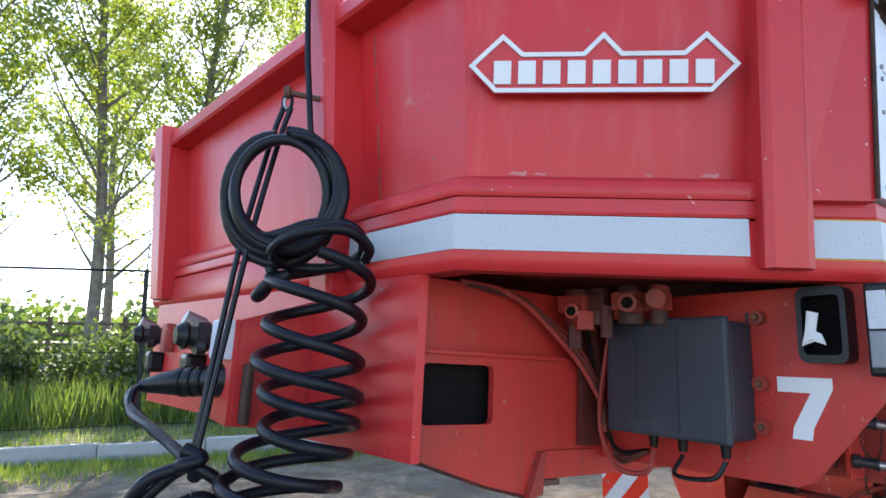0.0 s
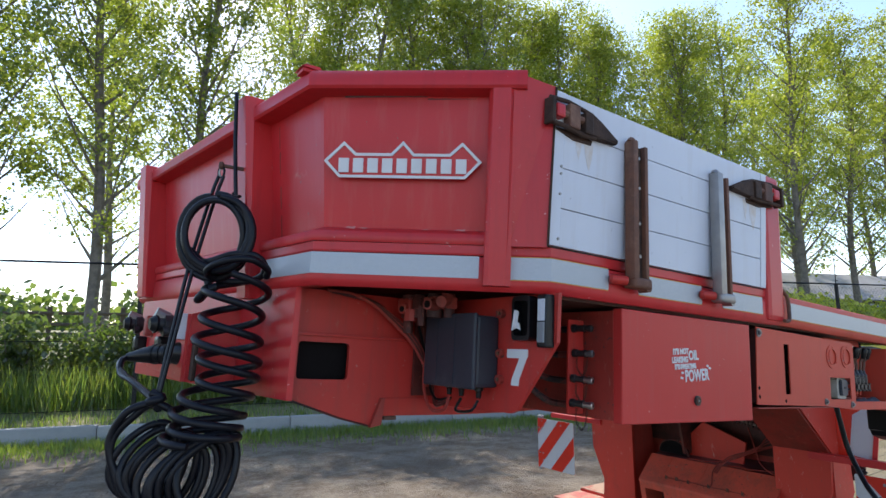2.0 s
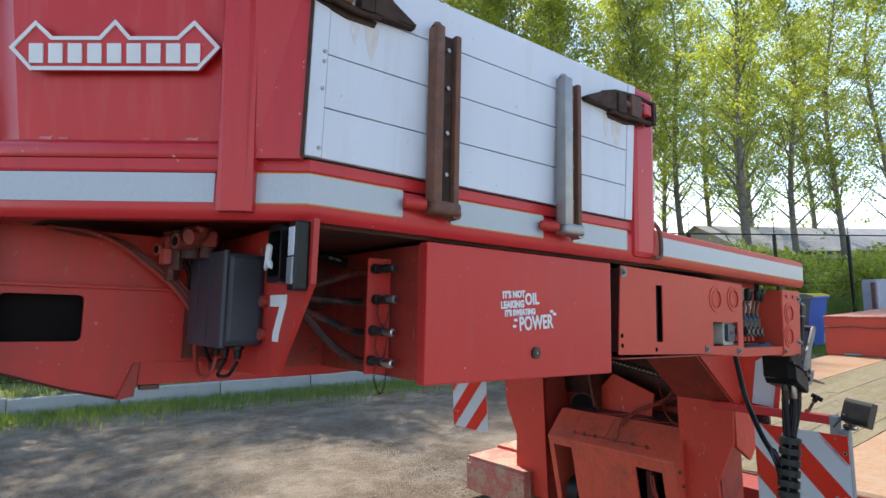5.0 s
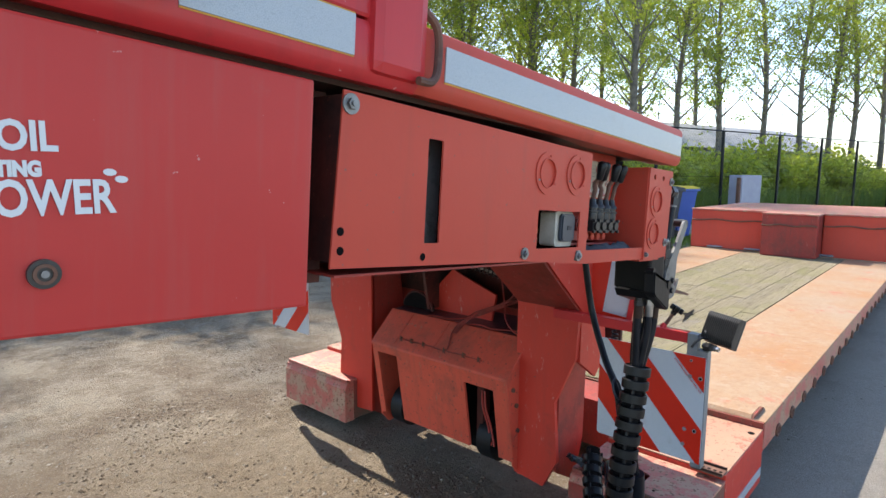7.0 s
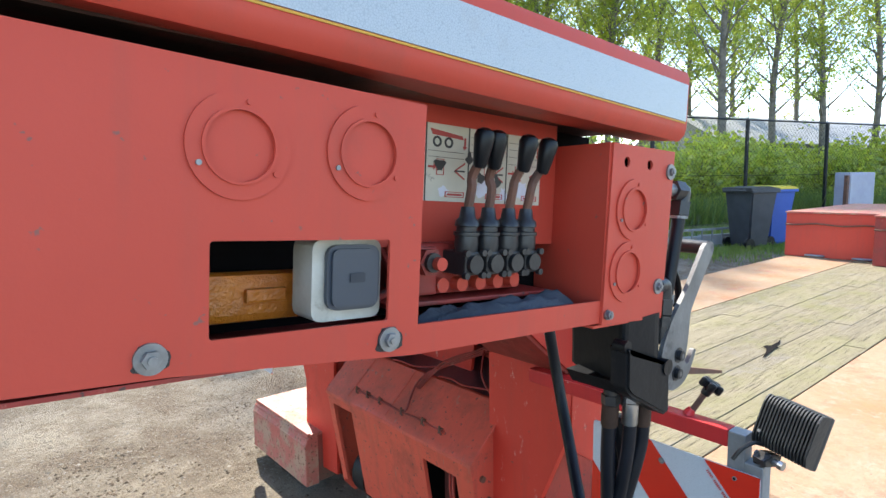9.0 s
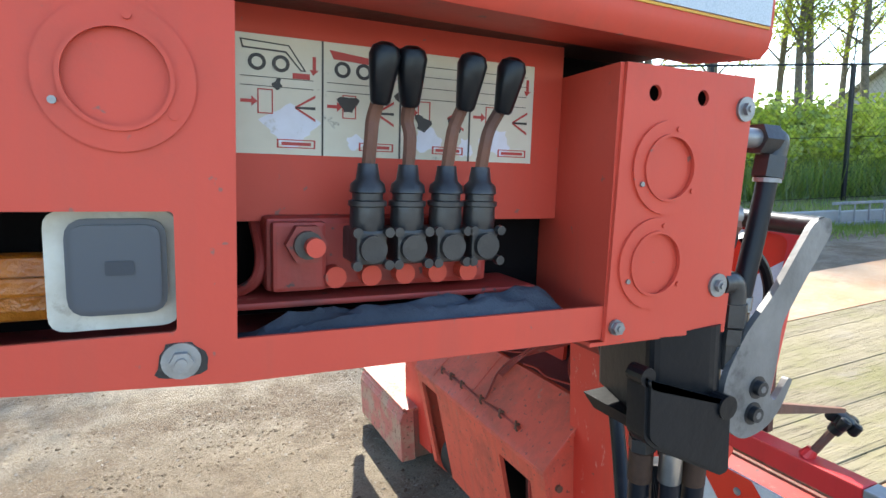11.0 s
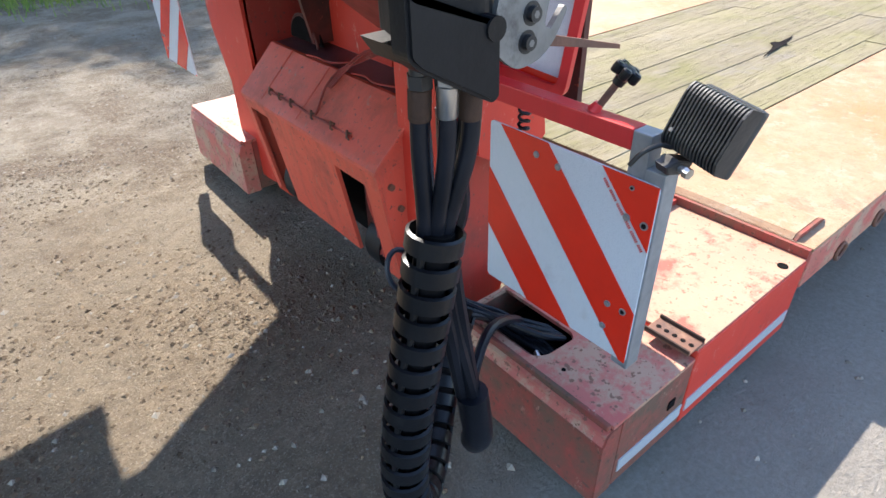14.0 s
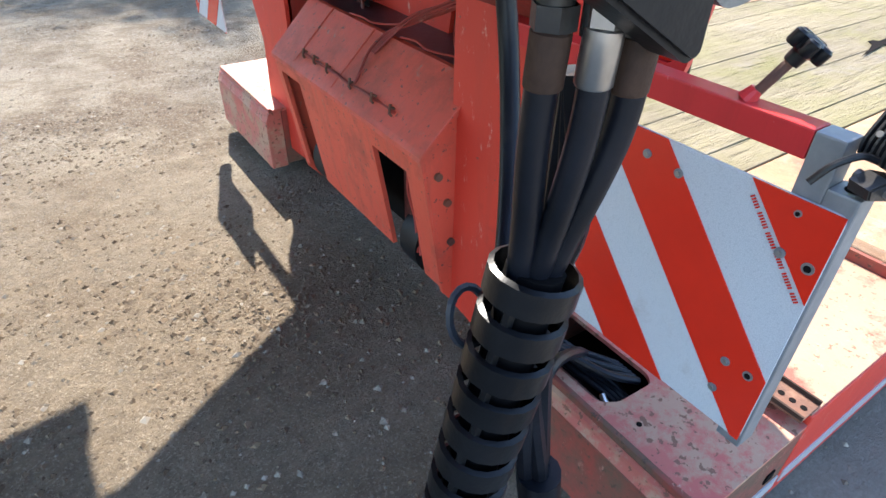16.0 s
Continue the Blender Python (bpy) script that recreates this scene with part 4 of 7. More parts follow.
# hydraulic coupling plate
cpl = part("coupling_plate", plate(rect(1.056, 1.12, 1.408, 1.682, 0.003), "xz", 0.14, 0.147), NOSE_RED, neck, "dirty red plate with hydraulic couplings")
for i, (x, y, z) in enumerate(((1.072, 0.122, 1.656), (1.077, 0.122, 1.583), (1.071, 0.110, 1.510), (1.068, 0.098, 1.440))):
    e = Vector((0.30, -0.92, 0.0 if i < 2 else -0.06)).normalized()
    b = Vector((x, 0.14, z))
    c = part("coupling", tube([b, b + e * 0.012, b + e * 0.013, b + e * 0.034, b + e * 0.035, b + e * 0.040], 0.012, 12, radii=[0.0125, 0.0125, 0.0095, 0.0095, 0.0115, 0.0115]), GREASY, cpl, "", True)
    f = b + e * (0.040 + 0.25 * (0.14 - y))
    part("dust_cap", tube([b + e * 0.038, f + e * 0.004, f + e * 0.005, f + e * 0.017, f + e * 0.019], 0.01, 16, radii=[0.0085, 0.0085, 0.0105, 0.0105, 0.008]), (GREASY, LEVER_STEEL, CHROME, CHROME)[i], c, "worn steel cap" if i > 1 else "", True)
    part("cap_face", cyl(f + e * 0.0185, f + e * 0.0195, 0.0055, 12), GREASY, c)
    ends = [f + Vector((0.002, 0.002, -0.010)), f + Vector((-0.012, 0.03, -0.012))]
    drop = 0.052 if i != 3 else 0.060
    run_c = curve([ends[0], ends[0] + Vector((-0.002, 0.004, -drop * 0.7)), (ends[0] + ends[1]) * 0.5 + Vector((0, 0, -drop)), ends[1] + Vector((0, 0, -drop * 0.55)), ends[1]], 5)
    if i:
        for k, (p, q) in enumerate(zip(run_c, run_c[1:])):
            d = (q - p).normalized()
            n = d.orthogonal().normalized()
            n.rotate(Matrix.Rotation(1.57 * (k % 2), 3, d))
            h = (q - p).length * 0.62
            m = (p + q) * 0.5
            part("chain_link", tube([m + d * h * math.cos(a) + n * 0.0026 * math.sin(a) for a in (t * math.pi / 4 for t in range(9))], 0.0009, 4, caps=False), DARK_RUST, c)
HOSE_PAINT = two_tone("hose smeared with red paint", (0.16, 0.03, 0.022), (0.03, 0.022, 0.02), 0.6, scale=7, fine=60, bump=0.1, third=(0.012, 0.012, 0.013), third_scale=9, third_low=0.5, third_high=0.54)
for pts in ([(0.84, 0.44, 1.675), (0.947, 0.377, 1.616), (1.012, 0.313, 1.622), (1.082, 0.25, 1.651), (1.10, 0.18, 1.655)],
            [(0.839, 0.42, 1.664), (0.929, 0.363, 1.602), (0.993, 0.307, 1.587), (1.081, 0.25, 1.578), (1.10, 0.18, 1.578)],
            [(0.839, 0.40, 1.65), (0.935, 0.363, 1.596), (0.973, 0.325, 1.558), (1.041, 0.288, 1.526), (1.083, 0.25, 1.504), (1.10, 0.18, 1.50)],
            [(0.848, 0.38, 1.643), (0.933, 0.348, 1.592), (0.972, 0.315, 1.552), (1.028, 0.282, 1.482), (1.082, 0.25, 1.437), (1.10, 0.18, 1.43)]):
    part("hydraulic_hose", tube(curve(pts, 6), 0.0105, 8), HOSE_PAINT, neck, "", True)
part("printed_hose", tube(curve([(0.851, 0.37, 1.688), (0.923, 0.366, 1.694), (0.99, 0.366, 1.699), (1.06, 0.366, 1.697), (1.12, 0.366, 1.687)], 8), 0.014, 10), RUBBER, neck, "black hydraulic hose with white print", True)
part("recess_seam", box(0.86, 1.127, 0.494, 0.50, 1.556, 1.562), GRIME_SHADE_RED, neck)
part("recess_upper", box(0.862, 1.126, 0.488, 0.494, 1.565, 1.733), GRIME_SHADE_BROWN, neck, "oil browned upper wall")
PRINT = two_tone("faded white print", (0.42, 0.41, 0.38), (0.30, 0.29, 0.27), 0.7, scale=60, bump=0)
for text, x, z, tilt, k in (("EN 853 /", 0.923, 1.690, 3, 0.75), ("SAE 100R2AT /", 0.968, 1.694, 0, 0.80), ("ISO 1436", 1.059, 1.693, -9, 0.85)):
    lettering(text, x, z, 0.0115, neck, y=0.3515, bold=0.0, stretch=k, mat=PRINT, tilt=tilt, name="hose_print")
part("recess_back", box(0.86, 1.13, 0.50, 0.515, 1.40, 1.735), RED_DIRTY, neck)

# tool cabinet with the slogan
cab = part("cabinet", box(1.128, 1.815, 0.003, 0.035, 1.391, 1.716, 0.004), RED_CABINET, neck, "red hinged cover panel")
part("cabinet_side", box(1.126, 1.134, 0.034, 0.50, 1.40, 1.71), RED_DIRTY, cab)
# right side darkened in colour for the shade of the gap
part("cabinet_side", box(1.79, 1.798, 0.034, 0.50, 1.40, 1.71), GRIME_SHADE_RED, cab)
part("cabinet_bottom", box(1.135, 1.80, 0.034, 0.50, 1.398, 1.404), RED_DIRTY, cab)
lock = part("lock", cyl((1.487, 0.003, 1.457), (1.487, -0.003, 1.457), 0.0155, 24), GREASY, cab, "small round lock")
part("lock_ring", plate(disc(1.487, 1.457, 0.011, 20), "xz", -0.0055, -0.003, [disc(1.487, 1.457, 0.0075, 16)]), RUSTY, lock)
part("lock_core", cyl((1.487, -0.003, 1.457), (1.487, -0.0055, 1.457), 0.004, 10), ZINC, lock)


for text, x, z, size, st in (("IT'S NOT", 1.366, 1.595, 0.0235, 0.86), ("LEAKING", 1.360, 1.569, 0.0245, 0.84), ("OIL", 1.447, 1.581, 0.041, 0.82),
                             ("IT'S SWEATING", 1.374, 1.550, 0.0205, 0.80), ("POWER", 1.426, 1.514, 0.0505, 0.735)):
    tagged(lettering(text, x, z, size, cab, stretch=st, tilt=4, bold=0.0013), "white stencilled letters")
for dx, dz in ((1.413, 1.541), (1.409, 1.525), (1.549, 1.566), (1.561, 1.559)):
    part("drop_mark", plate([(dx + 0.007 * u, dz + 0.004 * v) for u, v in disc(0, 0, 1, 10)], "xz", 0.001, 0.0025), WHITE_PAINT, cab)

# valve cabinet: pierced front sheet
sheet = part("front_sheet", plate([(1.872, 1.714), (1.858, 1.443), (2.395, 1.434), (2.655, 1.418), (3.005, 1.418), (3.005, 1.452), (2.657, 1.452), (2.659, 1.695)], "xz", 0.008, 0.012,
                                  [rect(2.062, 2.101, 1.479, 1.663, 0.004), rect(2.427, 2.616, 1.461, 1.548, 0.004)]), RED_FADED, neck, "red pierced cover sheet")
# dark colour paints the shade in the gap left of the sheet
part("left_return", box(1.874, 1.878, 0.012, 0.09, 1.45, 1.708), GRIME_SHADE_RED, sheet)
# near-black sheet: painted shade behind slot and window, also stops stray light
part("cabinet_shade", box(1.87, 2.66, 0.1605, 0.17, 1.422, 1.733), HOLLOW_SHADE, sheet)
part("cabinet_floor", box(1.87, 3.0, 0.012, 0.16, 1.428, 1.432), RED_DIRTY, sheet)
part("slot_steel", box(2.02, 2.14, 0.05, 0.06, 1.46, 1.69), LEVER_STEEL, sheet)
part("slot_bolt", cyl((2.088, 0.05, 1.505), (2.088, 0.035, 1.505), 0.012, 6), LEVER_STEEL, sheet)
part("slot_bolt", cyl((2.084, 0.05, 1.640), (2.084, 0.035, 1.640), 0.012, 6), GREASY, sheet)
# dark plate closing the gap, its shade put into the colour
part("gap_plate", box(1.80, 1.90, 0.09, 0.10, 1.41, 1.72), GRIME_SHADE_RED, neck, "gap plate darkened for shade")
# dark brown sheet, the shade under the rail put into its colour
part("rail_underside", box(0.87, 3.15, 0.03, 0.488, 1.722, 1.735), GRIME_SHADE_BROWN, neck, "underside of the rail in painted shade")


def blank(x, z, r, parent, y=0.008, mat=RED_FADED):
    """A round blanking plate: flat flange, raised lip, recessed middle, three screws."""
    b = part("blank_plate", plate(disc(x, z, r, 40), "xz", y - 0.003, y, [disc(x, z, r * 0.68, 40)]), mat, parent)
    part("lip", plate(disc(x, z, r * 0.72, 40), "xz", y - 0.0055, y - 0.002, [disc(x, z, r * 0.66, 40)]), mat, b)
    for a in (80, 205, 325):
        u, v = x + r * 0.84 * math.cos(radians(a)), z + r * 0.84 * math.sin(radians(a))
        part("screw", cyl((u, y - 0.003, v), (u, y - 0.005, v), r * 0.055, 10), mat if a != 205 else ZINC, b)


blank(2.452, 1.631, 0.047, sheet)
blank(2.585, 1.636, 0.048, sheet)
for x, z in ((2.38, 1.452), (2.618, 1.440)):
    bolt("bolt", (x, 0.008, z), (0, -1, 0), sheet, 0.008, 0.0135)
for x, z, r in ((2.618, 1.440, 0.0165), (2.38, 1.452, 0.0142)):
    part("grease_stain", plate([(x + r * (1 + 0.22 * math.sin(3 * a + x) + 0.1 * math.sin(7 * a)) * math.cos(a), z + r * (1 + 0.2 * math.cos(2 * a)) * math.sin(a)) for a in (k * math.pi / 12 for k in range(24))], "xz", 0.0074, 0.008), GREASY, sheet, "grease stain round a bolt")
for x, z in ((1.885, 1.694), ):
    bolt("bolt", (x, 0.008, z), (0, -1, 0), sheet, 0.009, 0.016)
bolt("bolt", (3.016, 0.002, 1.431), (0, -1, 0), sheet, 0.007, 0.008)
for x, z in ((1.875, 1.50), (1.876, 1.47), (2.06, 1.455)):
    # no hole is cut: a near-black disc paints its inner shade
    part("bolt_hole", cyl((x, 0.0075, z), (x, 0.009, z), 0.007, 12), HOLLOW_SHADE, sheet)

# end box
eb = part("end_box", plate([(3.005, 1.416), (3.176, 1.411), (3.187, 1.690), (3.010, 1.689)], "xz", 0.003, 0.007, [disc(3.047, 1.663, 0.008, 16), disc(3.112, 1.663, 0.008, 16)]), RED_FADED, neck, "red end cover with blanking plates")
part("end_side", plate([(3.005, 0.007), (3.0275, 0.16), (3.032, 0.16), (3.0095, 0.007)], "xy", 1.416, 1.689), RED_FADED, eb)
part("end_side", box(3.174, 3.180, 0.007, 0.16, 1.412, 1.69), RED_FADED, eb)
# near-black sheet painted as the shade behind the two small holes
part("end_shade", box(3.02, 3.16, 0.02, 0.024, 1.42, 1.69), HOLLOW_SHADE, eb)
part("end_bottom", box(2.99, 3.17, 0.007, 0.16, 1.411, 1.415), RED_FADED, eb)
blank(3.071, 1.591, 0.047, eb, 0.003)
blank(3.062, 1.494, 0.047, eb, 0.003)
for x, z in ((3.174, 1.656), (3.157, 1.466)):
    bolt("bolt", (x, 0.003, z), (0, -1, 0), eb, 0.007, 0.013)

# recess with levers
rec = part("lever_recess", box(2.66, 3.021, 0.12, 0.13, 1.530, 1.722), RED_FADED, neck, "red lever panel")
# near-black sheet added as shade behind the levers, closes gaps to daylight
part("recess_shade", box(2.62, 3.17, 0.165, 0.175, 1.41, 1.722), HOLLOW_SHADE, rec)
stickers = part("sticker_sheet", box(2.664, 2.963, 0.0985, 0.100, 1.592, 1.697), two_tone("yellowed sticker", (0.62, 0.58, 0.46), (0.52, 0.47, 0.36), 0.5, scale=8, fine=30, bump=0.02, third=(0.12, 0.11, 0.10), third_scale=22, third_low=0.66, third_high=0.72), rec, "yellowed diagram stickers")
stickers.matrix_basis = Matrix.Translation((2.982, 0.02, 0)) @ Matrix.Diagonal((1.045, 1, 1, 1)) @ Matrix.Translation((-2.963, 0, 0))
INK = two_tone("black ink", (0.03, 0.028, 0.026), (0.05, 0.045, 0.04), 0.6, bump=0)
INK_RED = two_tone("red ink", (0.45, 0.05, 0.04), (0.38, 0.05, 0.04), 0.6, bump=0)
for i in range(4):
    x = 2.664 + i * 0.0747
    if i:
        part("sticker_edge", box(x - 0.001, x + 0.0005, 0.0975, 0.0985, 1.592, 1.697), INK, stickers)
    if i == 1:
        part("diagram_bar", plate([(x + 0.006, 1.690), (x + 0.062, 1.684), (x + 0.064, 1.679), (x + 0.010, 1.682)], "xz", 0.0978, 0.0985), INK_RED, stickers)
    elif i == 0:
        part("diagram_body", plate([(x + 0.004, 1.692), (x + 0.045, 1.690), (x + 0.060, 1.668), (x + 0.055, 1.668), (x + 0.042, 1.683), (x + 0.006, 1.684)], "xz", 0.0978, 0.0985, [[(x + 0.0055, 1.6908), (x + 0.0445, 1.689), (x + 0.058, 1.669), (x + 0.0555, 1.669), (x + 0.0425, 1.6845), (x + 0.007, 1.6853)]]), INK, stickers)
        part("diagram_bar", box(x + 0.048, x + 0.063, 0.0978, 0.0985, 1.661, 1.666), INK_RED, stickers)
    for dz in (1.652, 1.660) if i < 2 else (1.652, 1.663, 1.674, 1.684):
        part("diagram_line", box(x + 0.004, x + 0.066, 0.0980, 0.0985, dz, dz + 0.0006), INK, stickers)
    for k in (0.018, 0.038) if i < 2 else ():
        part("diagram_ring", plate(disc(x + k, 1.673, 0.0075, 18), "xz", 0.0978, 0.0985, [disc(x + k, 1.673, 0.0045, 18)]), INK, stickers)
    part("diagram_arrow", plate([(x + 0.066, 1.665), (x + 0.063, 1.670), (x + 0.0655, 1.670), (x + 0.0655, 1.682), (x + 0.0685, 1.682), (x + 0.0685, 1.670), (x + 0.071, 1.670)], "xz", 0.0978, 0.0985), INK_RED, stickers)
    part("diagram_arrow", plate([(x + 0.004, 1.640), (x + 0.013, 1.640), (x + 0.013, 1.643), (x + 0.018, 1.6385), (x + 0.013, 1.634), (x + 0.013, 1.637), (x + 0.004, 1.637)], "xz", 0.0978, 0.0985), INK_RED, stickers)
    part("diagram_frame", plate(rect(x + 0.018, x + 0.031, 1.628, 1.650), "xz", 0.0978, 0.0985, [rect(x + 0.019, x + 0.030, 1.629, 1.649)]), INK_RED, stickers)
    for dz in (0, 0.011, -0.011):
        part("diagram_ray", plate([(x + 0.050, 1.636), (x + 0.068, 1.6365 + dz), (x + 0.068, 1.6355 + dz - 0.0015), (x + 0.050, 1.634)], "xz", 0.0978, 0.0985), INK_RED if dz else INK, stickers)
    part("plain_bar", plate(rect(x + 0.034, x + 0.068, 1.598, 1.606), "xz", 0.0978, 0.0985, [rect(x + 0.0355, x + 0.0665, 1.599, 1.605)]), INK_RED, stickers)
    part("plain_bar", box(x + 0.038, x + 0.064, 0.0978, 0.0985, 1.6005, 1.6035), INK_RED, stickers)
for i, (u, w, r) in enumerate(((0.098, 1.641, 0.011), (0.172, 1.628, 0.010), (0.205, 1.625, 0.009), (0.150, 1.655, 0.008), (0.035, 1.655, 0.005), (0.258, 1.648, 0.006))):
    part("oil_blot", plate([(2.664 + u + r * (0.75 + 0.35 * math.sin(3 * a + i)) * math.cos(a), w + r * (0.9 + 0.3 * math.cos(2 * a + i)) * math.sin(a)) for a in (k * math.pi / 8 for k in range(16))], "xz", 0.0972, 0.0978), INK, stickers, "black oil blot")
PEEL = two_tone("torn pale paper", (0.66, 0.66, 0.72), (0.58, 0.58, 0.62), 0.6, scale=40, fine=60, bump=0.05, third=(0.40, 0.36, 0.30), third_scale=30, third_low=0.6, third_high=0.7)
for i, (u, w, ru, rw) in enumerate(((0.046, 1.618, 0.027, 0.020), (0.105, 1.606, 0.010, 0.008), (0.178, 1.612, 0.016, 0.014), (0.220, 1.606, 0.009, 0.012), (0.255, 1.614, 0.020, 0.017))):
    part("peeled_patch", plate([(2.664 + u + ru * (0.85 + 0.2 * math.sin(3 * a + i) + 0.08 * math.sin(9 * a)) * math.cos(a), w + rw * (0.85 + 0.2 * math.cos(4 * a + i)) * math.sin(a)) for a in (k * math.pi / 14 for k in range(28))], "xz", 0.0983, 0.0985), PEEL, stickers, "torn pale patch")
vb = part("valve_block", box(2.69, 2.915, 0.09, 0.15, 1.468, 1.536, 0.006), RED_DIRTY, neck, "dirty red hydraulic valve block")
part("block_base", box(2.66, 2.965, 0.070, 0.15, 1.458, 1.464, 0.002), RED_DIRTY, vb)
part("port_body", box(2.694, 2.742, 0.078, 0.092, 1.470, 1.533, 0.004), RED_DIRTY, vb)
part("large_port", cyl((2.722, 0.09, 1.514), (2.722, 0.066, 1.514), 0.0185, 6), RED_DIRTY, vb)
part("port_collar", cyl((2.722, 0.066, 1.514), (2.722, 0.060, 1.514), 0.0125, 14), GREASY, vb)
part("port_plug", cyl((2.726, 0.062, 1.513), (2.726, 0.050, 1.513), 0.0085, 14), RED_FADED, vb)
for i in range(5):
    part("port_plug", cyl((2.75 + i * 0.034, 0.09, 1.482), (2.75 + i * 0.034, 0.075, 1.482), 0.010, 14), RED_FADED, vb)
part("return_pipe", tube(curve([(2.664, 0.11, 1.464), (2.682, 0.10, 1.478), (2.688, 0.105, 1.50), (2.686, 0.13, 1.528)], 6), 0.0055, 8), RED_DIRTY, vb, "", True)


def lever(x, dx, bend):
    """A hand lever: flanged housing, ribbed bellows, bent rod and black knob."""
    lv = part("hand_lever", box(x - 0.014, x + 0.014, 0.045, 0.10, 1.497, 1.528, 0.003), GREASY, neck, "greasy hydraulic hand lever with black knob")
    part("flange_cap", cyl((x, 0.045, 1.512), (x, 0.038, 1.512), 0.012, 20), GREASY, lv)
    for sx in (-1, 1):
        for sz in (-1, 1):
            part("cap_bolt", cyl((x + sx * 0.0145, 0.046, 1.512 + sz * 0.0145), (x + sx * 0.0145, 0.039, 1.512 + sz * 0.0145), 0.0045, 10), GREASY, lv)
    bel = tube([(x, 0.06, z) for z in (1.527, 1.535, 1.548, 1.549, 1.553, 1.554, 1.560, 1.561, 1.568, 1.572, 1.586)], 0.01, 14, radii=[0.015, 0.016, 0.0155, 0.0175, 0.0175, 0.014, 0.014, 0.0165, 0.0155, 0.011, 0.009])
    part("bellows", bel, GREASY, lv, "", True)
    rod = curve([(x, 0.06, 1.58), (x + dx * 0.15, 0.055, 1.61), (x + dx * 0.5, 0.045 - bend, 1.625), (x + dx, 0.035 - bend, 1.645)], 6)
    part("rod", tube(rod, 0.0063, 8), RUSTY, lv, "", True)
    e = Vector((x + dx, 0.035 - bend, 1.641))
    d = Vector((dx * 0.35, -0.006, 0.042)).normalized()
    part("knob", tube([e - d * 0.005, e - d * 0.002, e + d * 0.02, e + d * 0.036, e + d * 0.043, e + d * 0.0465], 0.01, 16, radii=[0.0065, 0.0088, 0.0118, 0.0138, 0.0112, 0.005]), BLACK, lv, "black plastic knob", True)


for x, dx, bend in ((2.774, 0.006, -0.012), (2.812, -0.004, -0.014), (2.851, 0.010, -0.010), (2.887, 0.014, -0.010)):
    lever(x, dx, bend)
# rag lying in the recess
rag = bmesh.new()
grid = []
for i in range(81):
    row = []
    for j in range(21):
        u, v = i / 80, j / 20
        h = 0.022 * abs(noise.noise((u * 3.2 + v * 1.6, v * 1.5 - u * 1.5, 1))) + 0.010 * (1 - abs(noise.noise((u * 7 - v * 2.6, v * 1.8 + u * 3, 2)))) ** 2 + 0.008 * u + 0.0022 * noise.noise((u * 22, v * 5, 7))
        hump = math.sin(math.pi * min(1.0, 0.12 + v)) * min(1.0, 8 * u, 8 * (1 - u) + 0.1)
        row.append(rag.verts.new((2.66 + 0.325 * u + 0.014 * noise.noise((v * 4, u * 6, 5)), 0.016 + 0.07 * v, 1.435 + (0.012 + h) * hump)))
    grid.append(row)
for i in range(80):
    for j in range(20):
        rag.faces.new((grid[i][j], grid[i + 1][j], grid[i + 1][j + 1], grid[i][j + 1]))
rag_ob = part("rag", rag, RAG, None, "", True)
rag_ob.matrix_basis = NECK
so = rag_ob.modifiers.new("thickness", "SOLIDIFY")
so.thickness = 0.003
tagged(rag_ob, "oily blue-grey rag bunched under the levers", "rag")

# lamps behind the pierced window
lm = part("square_lamp", plate(rect(2.535, 2.618, 1.462, 1.547, 0.012), "xz", 0.028, 0.07), two_tone("yellowed lamp rim", (0.52, 0.49, 0.42), (0.36, 0.32, 0.25), 0.45, scale=18, fine=80, bump=0.1, third=(0.10, 0.075, 0.05), third_scale=14, third_low=0.55, third_high=0.70), neck, "square lamp with a slate grey lens")
part("lens", plate(rect(2.548, 2.611, 1.474, 1.542, 0.014), "xz", 0.016, 0.03, bev=0.004), two_tone("slate lens", (0.042, 0.05, 0.064), (0.055, 0.063, 0.078), 0.35, bump=0), lm)
part("lens_window", plate(rect(2.572, 2.590, 1.503, 1.513, 0.002), "xz", 0.0145, 0.017), NAVY_BOX, lm)
ORANGE = two_tone("amber lens", (0.62, 0.19, 0.012), (0.42, 0.12, 0.015), 0.3, scale=12, fine=160, bump=0.4)
am = part("marker_lamp", box(2.44, 2.565, 0.09, 0.12, 1.455, 1.508, 0.010), ORANGE, neck, "amber side marker lamp")
part("lens_middle", box(2.49, 2.535, 0.082, 0.092, 1.477, 1.492, 0.003), ORANGE, am)
part("lamp_end", cyl((2.556, 0.091, 1.484), (2.556, 0.086, 1.484), 0.006, 12), BLACK, am)


# ---- legs, hood and hoses of the gooseneck, upright in the world ----
UNTILT = NECK.inverted()


def leg_part(name, bm, mat, label="", smooth=False, parent=None):
    ob = part(name, bm, mat, parent or neck, label, smooth)
    if parent is None:
        ob.matrix_basis = UNTILT
    return ob


